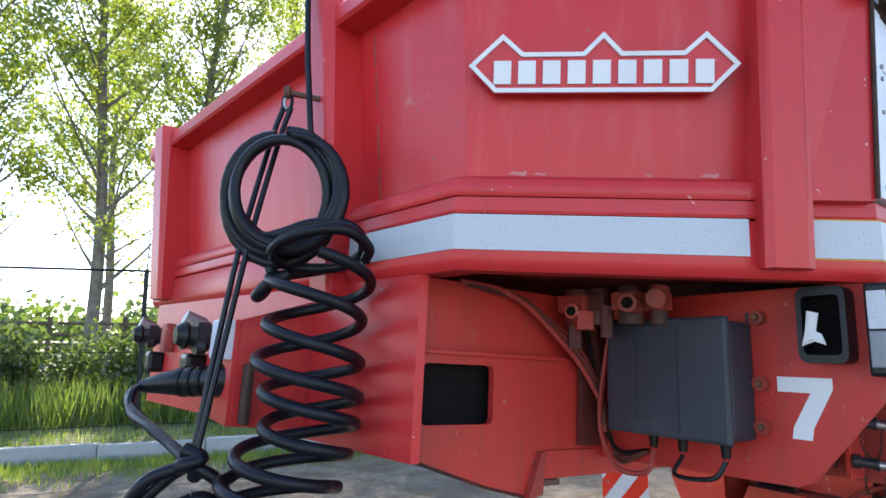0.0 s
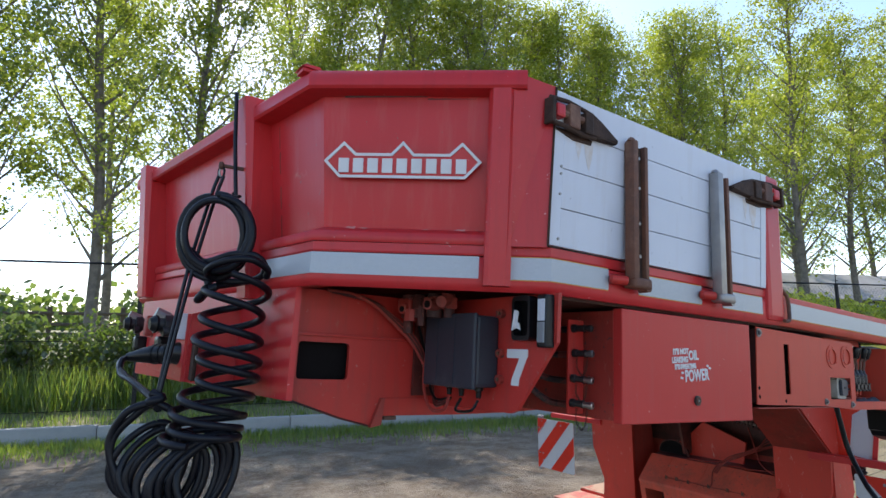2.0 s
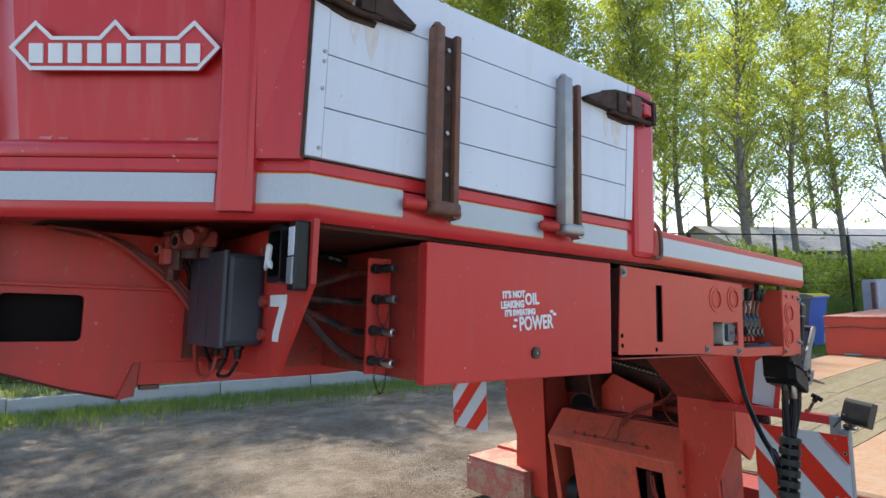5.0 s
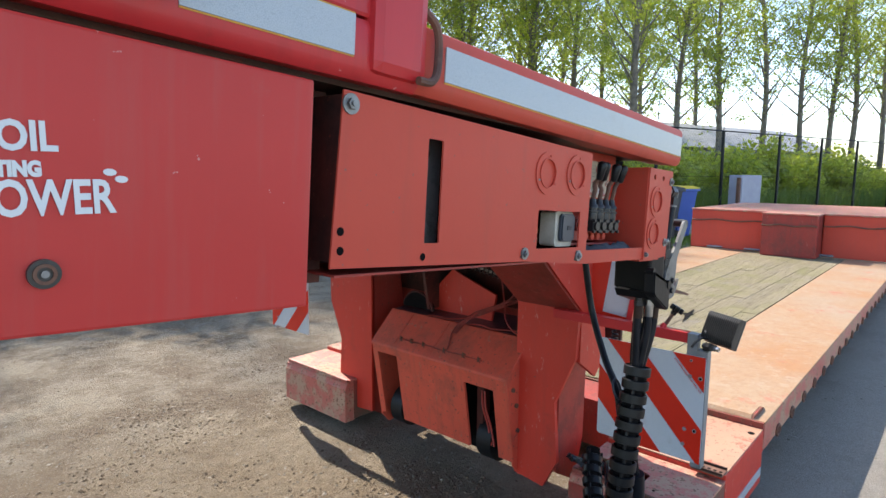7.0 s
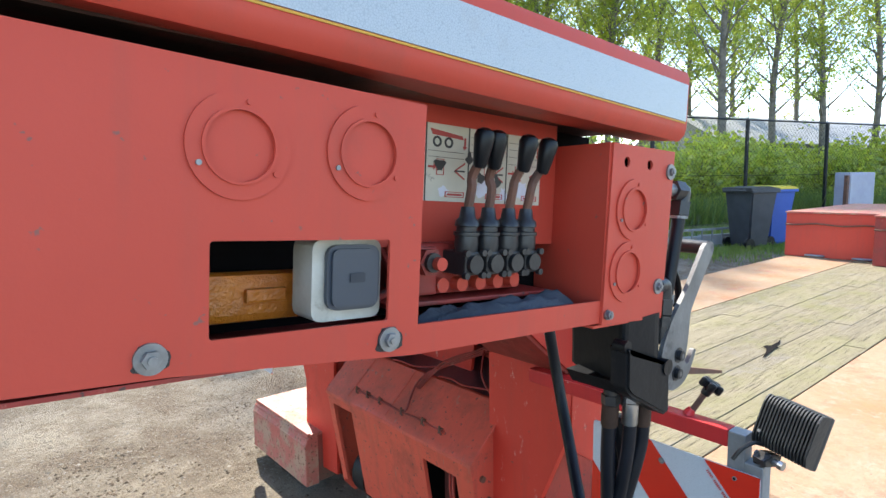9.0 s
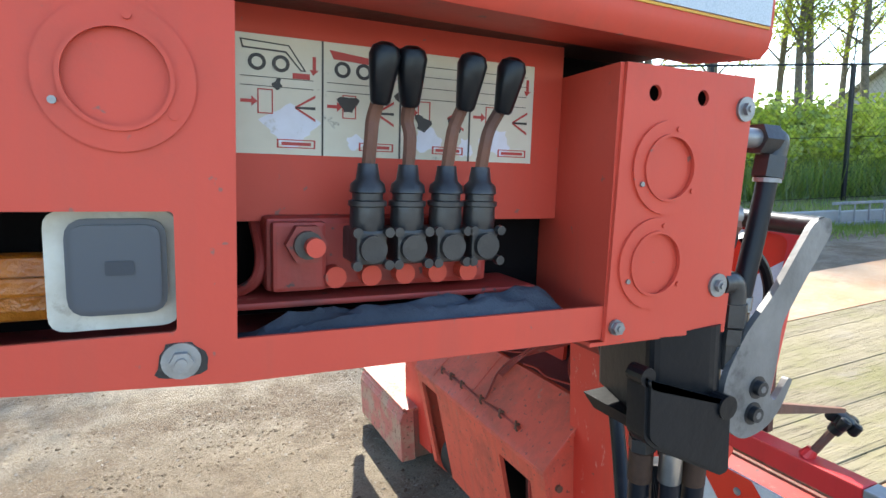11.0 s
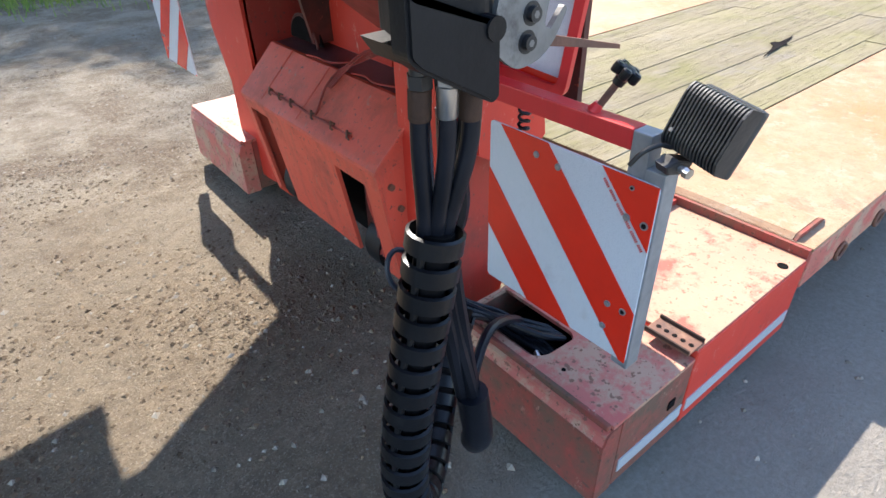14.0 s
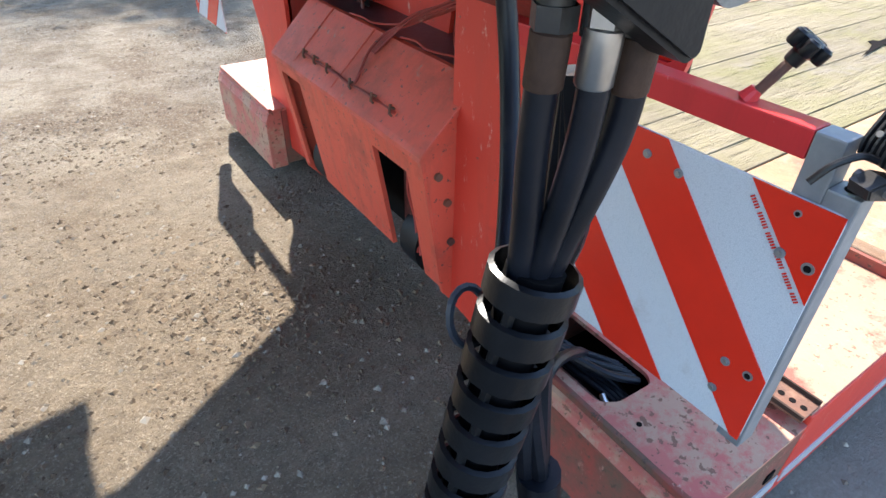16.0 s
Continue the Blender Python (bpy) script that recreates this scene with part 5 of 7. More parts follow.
def leg(yi, yo, s, top, x=3.485):
    """A tapered box leg, wide at the neck, its outer edge drawn in towards the foot."""
    head = [(yi, 1.0), (yo, 1.0)] if top < 1.1 else [(yi, 1.10), (yi - s * 0.02, top), (yo + s * 0.12, top), (yo, 1.06)]
    pts = [(yi, 0.14), *head, (yo - s * 0.01, 0.78), (yo - s * 0.11, 0.55), (yo - s * 0.09, 0.26), (yo - s * 0.16, 0.12)]
    l = leg_part("leg", plate(pts, "yz", x, x + 0.025), LEG_RED, "red tapered support leg")
    d = x - 3.485
    part("leg_side", plate([(3.50 + d, 1.04), (3.72 + d, 1.04), (3.76 + d, 0.75), (3.75 + d, 0.32), (3.72 + d, 0.10), (3.60 + d, 0.08), (3.50 + d, 0.14)], "xz", min(yi, yi + s * 0.02), max(yi, yi + s * 0.02)), RED_DIRTY, l)
    part("leg_side", plate([(3.51 + d, 1.04), (3.72 + d, 1.04), (3.76 + d, 0.75), (3.66 + d, 0.66), (3.51 + d, 0.76)], "xz", min(yo, yo - s * 0.02), max(yo, yo - s * 0.02)), LEG_RED, l)
    part("leg_side", plate([(3.51 + d, 0.76), (3.76 + d, 0.76), (3.75 + d, 0.30), (3.68 + d, 0.10), (3.51 + d, 0.2)], "xz", min(yo - s * 0.10, yo - s * 0.12), max(yo - s * 0.10, yo - s * 0.12)), RED_DIRTY, l)
    return l


leg(0.86, 0.535, -1, 1.04, 3.60)
leg(1.93, 2.33, 1, 1.48, 3.61)


def hood_x(z):
    return 3.495 + (0.64 - z) * 0.16


def hood_panel(y0, y1, z0, z1):
    bm = bmesh.new()
    vs = [bm.verts.new((hood_x(z) + d, y, z)) for d in (0, 0.015) for y in (y0, y1) for z in (z0, z1)]
    for q in ((0, 1, 3, 2), (4, 6, 7, 5), (0, 4, 5, 1), (2, 3, 7, 6), (0, 2, 6, 4), (1, 5, 7, 3)):
        bm.faces.new([vs[i] for i in q])
    return leg_part("hood_front", bm, HOOD_RED, "dusty red hood front")


for y0, y1 in ((0.845, 0.93), (1.115, 1.60), (1.755, 1.795)):
    hood_panel(y0, y1, 0.20, 0.64)
hood_panel(0.93, 1.115, 0.56, 0.64)
hood_panel(1.60, 1.755, 0.585, 0.64)
leg_part("hood_top", plate([(3.488, 0.628), (3.490, 0.640), (3.500, 0.652), (3.655, 0.803), (3.668, 0.8045), (3.672, 0.795), (3.512, 0.640), (3.503, 0.628)], "xz", 0.835, 1.795, bev=0.002), HOOD_RED, "soiled red folded hood top")
# Darker, purple tone for the flat behind the hood's ridge
HOOD_PURPLE = two_tone("dark purple paint", (0.115, 0.052, 0.062), (0.075, 0.036, 0.046), 0.33, scale=6, fine=40, bump=0.12, third=(0.17, 0.085, 0.08), third_scale=9, third_low=0.55, third_high=0.68)
leg_part("hood_deck", plate([(3.662, 0.799), (3.95, 0.822), (3.95, 0.810), (3.662, 0.787)], "xz", 0.84, 1.79), HOOD_PURPLE, "dark purple flat of the hood")
for y in (0.838, 1.345, 1.62):
    leg_part("hood_crease", tube([(3.502, y, 0.654), (3.655, y - 0.01, 0.8045)], 0.003, 6), HOOD_RED, "weld line on the hood")
hood_pts = [(3.505, 0.64), (3.655, 0.79), (3.95, 0.805), (3.95, 0.16), (3.62, 0.12), (3.57, 0.18)]
for y in (0.842, 1.785):
    leg_part("hood_side", plate(hood_pts, "xz", y, y + 0.012), HOOD_RED)
# near-black sheet painted as the shade behind the hood slots
leg_part("hood_shade", box(3.74, 3.76, 0.81, 1.78, 0.10, 0.62), HOLLOW_SHADE)
for y in (1.03, 1.67):
    leg_part("roller", cyl((3.68, y - 0.045, 0.24), (3.68, y + 0.045, 0.24), 0.115, 28), BLACK_PAINT, "dark steel roller", True)
for y, dz in ((1.58, 0.0), (1.50, 0.003), (1.41, 0.0), (1.26, -0.002), (1.13, 0.002), (1.03, 0.0)):
    lug = leg_part("cable_clip", tube([(3.530 + 0.010 * math.cos(a), y + 0.006 * math.sin(a), 0.682 + dz + 0.010 * math.sin(a)) for a in (j * math.pi / 5 for j in range(11))], 0.0035, 5, caps=False), RUSTY, "rusty cable clip")
    part("clip_stub", cyl((3.525, y + 0.012, 0.668), (3.53, y + 0.012, 0.70), 0.004, 6), RUSTY, lug)
def hood_run(pts, r=0.0055):
    leg_part("hood_cable", tube(curve(pts, 8), r * 0.75, 6), RED_DIRTY, "red painted cable", True)


hood_run([(3.528, 1.60, 0.685), (3.532, 1.48, 0.682), (3.528, 1.36, 0.687), (3.533, 1.27, 0.68), (3.545, 1.255, 0.70), (3.60, 1.275, 0.765), (3.656, 1.262, 0.812), (3.70, 1.22, 0.835), (3.76, 1.12, 0.885), (3.82, 1.0, 0.94), (3.86, 0.84, 1.0)], 0.006)
hood_run([(3.533, 1.27, 0.68), (3.530, 1.18, 0.686), (3.534, 1.08, 0.682), (3.53, 1.02, 0.684)])
for o in (0.010, 0.019, 0.028):
    hood_run([(3.60, 1.275 - o, 0.765), (3.656, 1.262 - o, 0.812), (3.71, 1.21 - o, 0.842 + o), (3.77, 1.10 - 2 * o, 0.89 + 2 * o), (3.82, 1.0, 0.95 + 2 * o), (3.86, 0.84, 1.0 + 3 * o)], 0.004)
hood_run([(3.658, 1.50, 0.812), (3.664, 1.43, 0.815), (3.668, 1.37, 0.812), (3.69, 1.30, 0.82), (3.72, 1.22, 0.84)], 0.0045)
hood_run([(3.662, 1.20, 0.812), (3.668, 1.13, 0.818), (3.664, 1.07, 0.812), (3.68, 0.99, 0.816), (3.70, 0.90, 0.822)], 0.0045)
hood_run([(3.67, 1.25, 0.822), (3.72, 1.20, 0.87), (3.80, 1.05, 0.93), (3.84, 0.90, 0.98)])
hood_run([(3.67, 0.87, 0.81), (3.67, 0.92, 0.815), (3.70, 1.0, 0.86), (3.78, 1.07, 0.93), (3.86, 1.15, 1.05)])
for x, z in ((3.545, 0.575), (3.575, 0.49), (3.59, 0.36)):
    leg_part("side_bolt", cyl((x, 0.842, z), (x, 0.832, z), 0.011, 12), RUSTY, "rusty bolt on the hood side")
for dy in (0.0, 0.018):
    leg_part("slot_cable", tube(curve([(3.60, 1.05 + dy, 0.50), (3.585, 1.03 + dy, 0.42), (3.59, 1.0 + dy, 0.33), (3.575, 0.965 + dy, 0.24)], 6), 0.006, 6), RED_DIRTY, "red painted cable in the slot", True)
leg_part("slot_bracket", box(3.60, 3.66, 1.06, 1.10, 0.18, 0.52, 0.004), GRIME_SHADE_RED)
# brackets in the dark colour, painting the shade above the hood
for y0, y1 in ((0.80, 1.05), (1.55, 1.80)):
    leg_part("upper_bracket", plate([(3.72, 0.826), (3.948, 0.826), (3.95, 1.42), (3.60, 1.42)], "xz", y0, y0 + 0.02), GRIME_SHADE_RED)
# added wall: closes the view, blocks light, coloured dark as shade
leg_part("shade_wall", box(3.955, 3.975, 0.50, 2.34, 0.80, 1.325), GRIME_SHADE_RED)
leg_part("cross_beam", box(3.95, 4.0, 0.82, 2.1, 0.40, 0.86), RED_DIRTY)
# unseen plate added to cast the neck's shadow; holes let light spots through
leg_part("belly_shade", plate([(2.4, 0.62), (3.84, 0.62), (4.02, 1.6), (4.06, 2.52), (3.671, 2.575), (3.105, 2.227), (2.4, 2.227)], "xy", 1.33, 1.38,
                             [rect(3.80, 3.825, 1.69, 1.80, 0.01), rect(3.845, 3.865, 1.36, 1.52, 0.008), rect(3.70, 3.72, 1.93, 1.97, 0.006)]), GRIME_SHADE_RED, "unseen plate under the gooseneck that shades the hood")
leg_part("spring", tube([(3.60 - 0.10 * f + 0.020 * math.cos(a), 0.80 + 0.56 * f, 1.085 + 0.125 * f + 0.020 * math.sin(a)) for a, f in ((i * 0.45, i / 330) for i in range(331))], 0.0038, 5), GREASY, "black coil spring", True)
leg_part("spring_rod", tube([(3.60, 0.78, 1.08), (3.50, 1.36, 1.21)], 0.007, 8), GREY_STEEL, "", True)
leg_part("hood_gusset", plate([(1.79, 0.80), (1.56, 0.955), (1.45, 1.06), (1.14, 0.955), (1.17, 0.80)], "yz", 3.80, 3.815), LEG_RED, "red triangular gusset on the hood")
leg_part("hood_rim", tube([(3.735 + 0.015 * math.cos(a), 1.66 + 0.13 * math.cos(a), 0.812 + 0.10 * math.sin(a)) for a in (k * math.pi / 12 for k in range(13))], 0.006, 6), GRIME_SHADE_RED, "rounded rim of the hood opening", True)
# near-black half disc painted as the shade in the hood opening
leg_part("mouth_shade", plate([(1.66 + 0.125 * math.cos(k * math.pi / 12), 0.813 + 0.095 * math.sin(k * math.pi / 12)) for k in range(13)], "yz", 3.742, 3.748), HOLLOW_SHADE)
# the near leg spreads forward under the neck: a sloping sheet between two side plates
SLOPE = [(3.60, 1.0), (3.15, 1.372), (3.165, 1.382), (3.615, 1.015)]
# darker red than the sides: underside shade is put into the colour
leg_part("flare_sheet", plate(SLOPE, "xz", 0.537, 0.858), RED_DIRTY, "red sloping sheet above the leg, darkened as an underside")
for y in (0.527, 0.860):
    leg_part("flare_side", plate([(3.62, 0.995), (3.80, 0.995), (3.95, 1.38), (3.16, 1.38)], "xz", y, y + 0.009), LEG_RED, "red flared bracket")
leg_part("flare_side", plate([(3.28, 1.39), (3.97, 1.39), (3.97, 0.70), (3.80, 0.86), (3.37, 1.33)], "xz", 2.27, 2.29), LEG_RED, "red flared bracket")

# black valve housing under the end box
def housing_block():
    """A deep block, its corners rounded, with the near left side drawn in."""
    return plate(rounded([(3.058, 0.008), (3.148, -0.002), (3.178, 0.016), (3.178, 0.145), (3.10, 0.145)], 0.012, 3), "xy", 1.235, 1.348, bev=0.004)


vh = leg_part("valve_housing", housing_block(), HOUSING_BLACK, "glossy black valve housing")
lid = part("housing_cover", plate(rounded([(3.026, 1.317), (3.034, 1.303), (3.140, 1.264), (3.150, 1.268), (3.152, 1.180), (3.142, 1.174), (3.040, 1.232), (3.026, 1.246)], 0.007, 3), "xz", -0.022, 0.012, bev=0.004), HOUSING_BLACK, vh, "black cover with rounded corners")
part("cover_ear", cyl((3.140, -0.025, 1.258), (3.140, -0.006, 1.258), 0.0135, 16), BLACK, lid)
part("cover_ear", cyl((3.030, -0.018, 1.312), (3.030, 0.004, 1.312), 0.010, 14), BLACK, lid)
part("cover_back", plate([(3.058, 1.24), (3.172, 1.24), (3.172, 1.185), (3.075, 1.215)], "xz", 0.013, 0.12), HOUSING_BLACK, vh)
for x in (3.085, 3.115, 3.145):
    part("cover_screw", cyl((x, 0.02, 1.35), (x, 0.02, 1.358), 0.006, 8), GREASY, vh)
for x, y in ((3.09, 0.05), (3.112, 0.03), (3.146, 0.025), (3.166, 0.055)):
    part("fitting", cyl((x, y, 1.25), (x, y, 1.185), 0.013, 12), GREASY, vh, "", True)
lev = leg_part("lock_lever", plate(rounded([(3.150, 1.270), (3.150, 1.225), (3.185, 1.198), (3.225, 1.203), (3.250, 1.222), (3.270, 1.257), (3.263, 1.262), (3.240, 1.236), (3.230, 1.243), (3.240, 1.287), (3.244, 1.332), (3.280, 1.380), (3.326, 1.436), (3.320, 1.454), (3.292, 1.452), (3.230, 1.374), (3.182, 1.329), (3.158, 1.292)], 0.014, 3), "xz", -0.012, -0.004), LEVER_STEEL, "grey worn steel lock lever")
lev.matrix_basis = UNTILT @ Matrix.Translation((0.009, 0.010, -0.002))
part("handle", tube([(3.306, -0.01, 1.442), (3.306, 0.20, 1.446)], 0.013, 12), GREASY, lev, "", True)
for p in ((3.207, 1.260), (3.201, 1.229)):
    sb = part("socket_bolt", cyl((p[0], -0.012, p[1]), (p[0], -0.020, p[1]), 0.009, 18), GREASY, lev, "dark socket bolt", True)
    part("bolt_bore", cyl((p[0], -0.020, p[1]), (p[0], -0.0205, p[1]), 0.0045, 6), LEVER_STEEL, sb)
    part("grease_ring", plate(disc(p[0], p[1], 0.014, 20), "xz", -0.0126, -0.012), GREASY, lev)
part("lock_rod", plate([(3.255, 1.212), (3.40, 1.181), (3.40, 1.187), (3.255, 1.226)], "xz", -0.003, 0.004), RUSTY, lev, "flat steel lock rod")
part("stub_pipe", tube([(3.160, 0.032, 1.553), (3.228, 0.023, 1.547)], 0.0115, 14), ZINC, vh, "bright zinc pipe", True)
part("union_nut", cyl((3.222, 0.024, 1.5475), (3.246, 0.021, 1.545), 0.0185, 6), GREASY, vh)
part("elbow", tube(curve([(3.240, 0.022, 1.546), (3.252, 0.020, 1.544), (3.250, 0.020, 1.532), (3.246, 0.020, 1.518)], 6), 0.014, 12), GREASY, vh, "greasy pipe elbow", True)
part("swivel_nut", cyl((3.246, 0.020, 1.526), (3.241, 0.020, 1.502), 0.0185, 6), GREASY, vh)
part("nut_collar", cyl((3.241, 0.020, 1.502), (3.2405, 0.020, 1.497), 0.0155, 16), LEVER_STEEL, vh)
part("riser_hose", tube(curve([(3.2405, 0.020, 1.498), (3.228, 0.020, 1.445), (3.215, 0.020, 1.395), (3.205, 0.020, 1.355)], 6), 0.0118, 12), RUBBER, vh, "", True)
part("hose_nut", cyl((3.206, 0.020, 1.366), (3.204, 0.020, 1.350), 0.0155, 6), LEVER_STEEL, vh)
part("hose_nut", cyl((3.203, 0.020, 1.347), (3.199, 0.020, 1.318), 0.0145, 6), GREASY, vh)
part("adapter", cyl((3.199, 0.020, 1.318), (3.197, 0.020, 1.285), 0.011, 12), GREASY, vh)
part("stub_pipe", tube([(3.158, 0.034, 1.464), (3.200, 0.026, 1.461)], 0.0125, 14), ZINC, vh, "bright zinc pipe", True)
part("union_nut", cyl((3.180, 0.030, 1.452), (3.196, 0.027, 1.448), 0.0155, 6), RUSTY, vh)
part("dark_elbow", tube(curve([(3.172, 0.030, 1.446), (3.192, 0.030, 1.440), (3.190, 0.032, 1.425), (3.172, 0.034, 1.412)], 6), 0.011, 10), GREASY, vh, "", True)
part("elbow", tube(curve([(3.160, 0.012, 1.388), (3.180, 0.012, 1.386), (3.185, 0.012, 1.372), (3.184, 0.012, 1.352)], 6), 0.0135, 12), GREASY, vh, "", True)
part("swivel_nut", cyl((3.184, 0.012, 1.362), (3.182, 0.012, 1.336), 0.0175, 6), GREASY, vh)
part("swivel_nut", cyl((3.182, 0.012, 1.333), (3.180, 0.012, 1.315), 0.0155, 6), GREASY, vh)
part("adapter", cyl((3.180, 0.012, 1.315), (3.178, 0.012, 1.285), 0.0115, 12), GREASY, vh)
part("worn_cable", tube(curve([(3.236, 0.045, 1.432), (3.252, 0.040, 1.412), (3.268, 0.036, 1.388), (3.276, 0.034, 1.356), (3.270, 0.034, 1.33)], 6), 0.0065, 8), RUBBER, vh, "", True)

# hoses down to the bed
for i, (x, y, z, mat, k) in enumerate(((3.090, 0.05, 1.20, DARK_RUST, 0.0145), (3.112, 0.025, 1.205, CHROME, 0.0135), (3.146, 0.022, 1.195, DARK_RUST, 0.0145), (3.166, 0.055, 1.23, GREASY, 0.011))):
    run_ = [(x, y, z), (x - 0.003, y + 0.002, 1.11), (3.098 + 0.55 * (x - 3.105), 0.047 + 0.5 * (y - 0.04), 1.01), (3.088 + 0.3 * (x - 3.1), 0.052, 0.92), (3.06, 0.055, 0.75), (3.03, 0.06, 0.5), (3.06, 0.09, 0.36), (3.14, 0.16, 0.30)]
    h = leg_part("hydraulic_hose", tube(curve(run_, 8), k * 0.86, 12), RUBBER, "black hydraulic hose", True)
    if i < 3:
        part("ferrule", tube([(x, y, z), (x, y, z - 0.012), (x - 0.001, y, z - 0.014), (x - 0.002, y + 0.001, z - 0.05), (x - 0.002, y + 0.001, z - 0.052)], k, 14, radii=[k * 0.8, k * 0.8, k * 1.0, k * 1.0, k * 0.9]), mat, h, "crimped hose end", True)
        part("hex_nut", cyl((x, y, z + 0.004), (x, y, z - 0.012), k * 1.12, 6), GREASY if i != 1 else CHROME, h)
leg_part("hydraulic_hose", tube(curve([(3.255, 0.345, 1.38), (3.262, 0.33, 1.25), (3.275, 0.305, 1.09), (3.225, 0.225, 0.95), (3.14, 0.13, 0.86), (3.05, 0.062, 0.72)], 8), 0.0125, 12), RUBBER, "black hydraulic hose", True)
SLEEVE = curve([(3.106, 0.05, 0.985), (3.085, 0.052, 0.88), (3.058, 0.055, 0.75), (3.036, 0.058, 0.62), (3.025, 0.062, 0.50), (3.035, 0.07, 0.40), (3.075, 0.10, 0.325), (3.15, 0.16, 0.30), (3.24, 0.24, 0.34), (3.32, 0.30, 0.42), (3.40, 0.34, 0.50)], 14)
length = 0.0
run = [0.0]
for a, b in zip(SLEEVE, SLEEVE[1:]):
    length += (b - a).length
    run.append(length)


def along_sleeve(s):
    for i in range(len(run) - 1):
        if run[i + 1] >= s:
            t = (s - run[i]) / max(1e-6, run[i + 1] - run[i])
            return SLEEVE[i].lerp(SLEEVE[i + 1], t), (SLEEVE[i + 1] - SLEEVE[i]).normalized()
    return SLEEVE[-1], (SLEEVE[-1] - SLEEVE[-2]).normalized()


# core in near-black: painted shade seen in the gaps between rings
sleeve = leg_part("guard_sleeve", tube(SLEEVE, 0.027, 12), HOLLOW_SHADE, "black slotted plastic hose guard", True)
s = 0.0
while s < length - 0.05:
    k = 0.043 if s < 0.62 else 0.038
    p, d = along_sleeve(s)
    p2, _ = along_sleeve(s + 0.031)
    part("guard_ring", tube([p, p.lerp(p2, 0.08), p.lerp(p2, 0.92), p2], k, 18, caps=False, radii=[k - 0.005, k, k, k - 0.005]), BLACK, sleeve, "", True)
    q, e = along_sleeve(s + 0.0375)
    for j in range(3):
        n = e.orthogonal().normalized()
        n.rotate(Matrix.Rotation(j * 2.09 + 0.4 + 0.1 * math.sin(s * 40), 3, e))
        part("guard_lug", tube([q + n * 0.033 - e * 0.011, q + n * 0.033 + e * 0.011], 0.006, 6), BLACK, sleeve)
    s += 0.044
for i in range(3):
    o = 0.014 * (i - 1)
    leg_part("hydraulic_hose", tube(curve([(3.15, 0.08, 1.14), (3.16, 0.075 + o, 1.0), (3.145 + o, 0.08, 0.88), (3.17 + o, 0.085, 0.72), (3.20 + o, 0.075 + abs(o), 0.55), (3.215 + o * 0.6, 0.08, 0.42), (3.25, 0.13, 0.36), (3.32, 0.22, 0.37), (3.45, 0.30, 0.42), (3.58, 0.34, 0.36), (3.66, 0.36, 0.27)], 8), 0.013, 8), RUBBER, "black hydraulic hose", True)
leg_part("strap_loop", tube([(3.078 + 0.022 * math.cos(a), 0.105 + 0.01 * math.sin(a), 0.90 + 0.03 * math.sin(a)) for a in (j * math.pi / 9 for j in range(19))], 0.0045, 6, caps=False), NAVY_BOX, "dark blue strap loop")
leg_part("tape_wrap", tube(curve([(3.198, 0.078, 0.57), (3.208, 0.078, 0.50), (3.218, 0.082, 0.43), (3.235, 0.11, 0.375)], 6), 0.031, 14), RUBBER, "wrapped black tape", True)
for i in range(6):
    leg_part("bed_hose", tube(curve([(3.42 + 0.015 * i, 0.40 + 0.02 * (i % 3), 0.40), (3.52 + 0.01 * i, 0.43 - 0.02 * i, 0.355), (3.61 + 0.012 * (i % 2), 0.37 - 0.02 * i, 0.325), (3.68, 0.30 - 0.012 * i, 0.30)], 8), 0.009, 8), RUBBER, "", True)

# ---- bed of the low-loader ----
bed = thing("low_bed", "worn red steel bed of a low-loader with a timber floor", "trailer bed")


def foot_pad(y0, y1, outer, opening, face, shift=0.0):
    """Front step of the bed: bevelled nose with a ridge, a hollow flat top, then a block."""
    fx = 3.495 + shift
    fp = part("front_step", plate([(fx, 0.05), (fx + 0.07, 0.05), (fx + 0.07, 0.302), (fx + 0.03, 0.302), (fx + 0.012, 0.290), (fx + 0.008, 0.268), (fx, 0.262)], "xz", y0, y1, bev=0.003), face, bed, "mud stained red front step")
    part("nose_top", plate([(fx + 0.002, 0.2645), (fx + 0.008, 0.271), (fx + 0.0125, 0.2925), (fx + 0.03, 0.3045), (fx + 0.03, 0.3015), (fx + 0.014, 0.2895)], "xz", y0 + 0.004, y1 - 0.004), RED_WORN, fp)
    part("ridge", box(fx + 0.018, fx + 0.032, y0 + 0.006, y1 - 0.006, 0.301, 0.321, 0.005), face, fp)
    part("step_top", plate([(fx + 0.034, y0), (3.862, y0), (3.862, y1), (fx + 0.034, y1)], "xy", 0.304, 0.316, [opening] if opening else []), RED_WORN, fp, "worn red top plate")
    for y in (y0, y1 - 0.012):
        part("step_side", box(fx + 0.071, 3.862, y, y + 0.012, 0.06, 0.3035, 0.002), PAD_SIDE, fp)
    # near-black box painted as the shade inside the hollow step
    part("step_shade", box(fx + 0.071, 3.86, y0 + 0.013, y1 - 0.013, 0.06, 0.2), HOLLOW_SHADE, fp)
    sp = part("step_block", box(3.868, 4.480, y0, y1, 0.06, 0.334, 0.006), LEG_RED, bed, "worn red step block")
    part("block_top", box(3.87, 4.478, y0 + 0.004, y1 - 0.004, 0.3342, 0.3395, 0.002), BLOCK_TOP, sp, "rust stained worn top")
    yo = y0 if outer < 0 else y1
    for x0, x1 in ((3.58, 3.855), (3.88, 4.46)):
        part("side_tape", box(x0, x1, yo - 0.003, yo + 0.003, 0.105, 0.15), RAIL_TAPE, sp, "worn white tape strip")
    return fp, sp


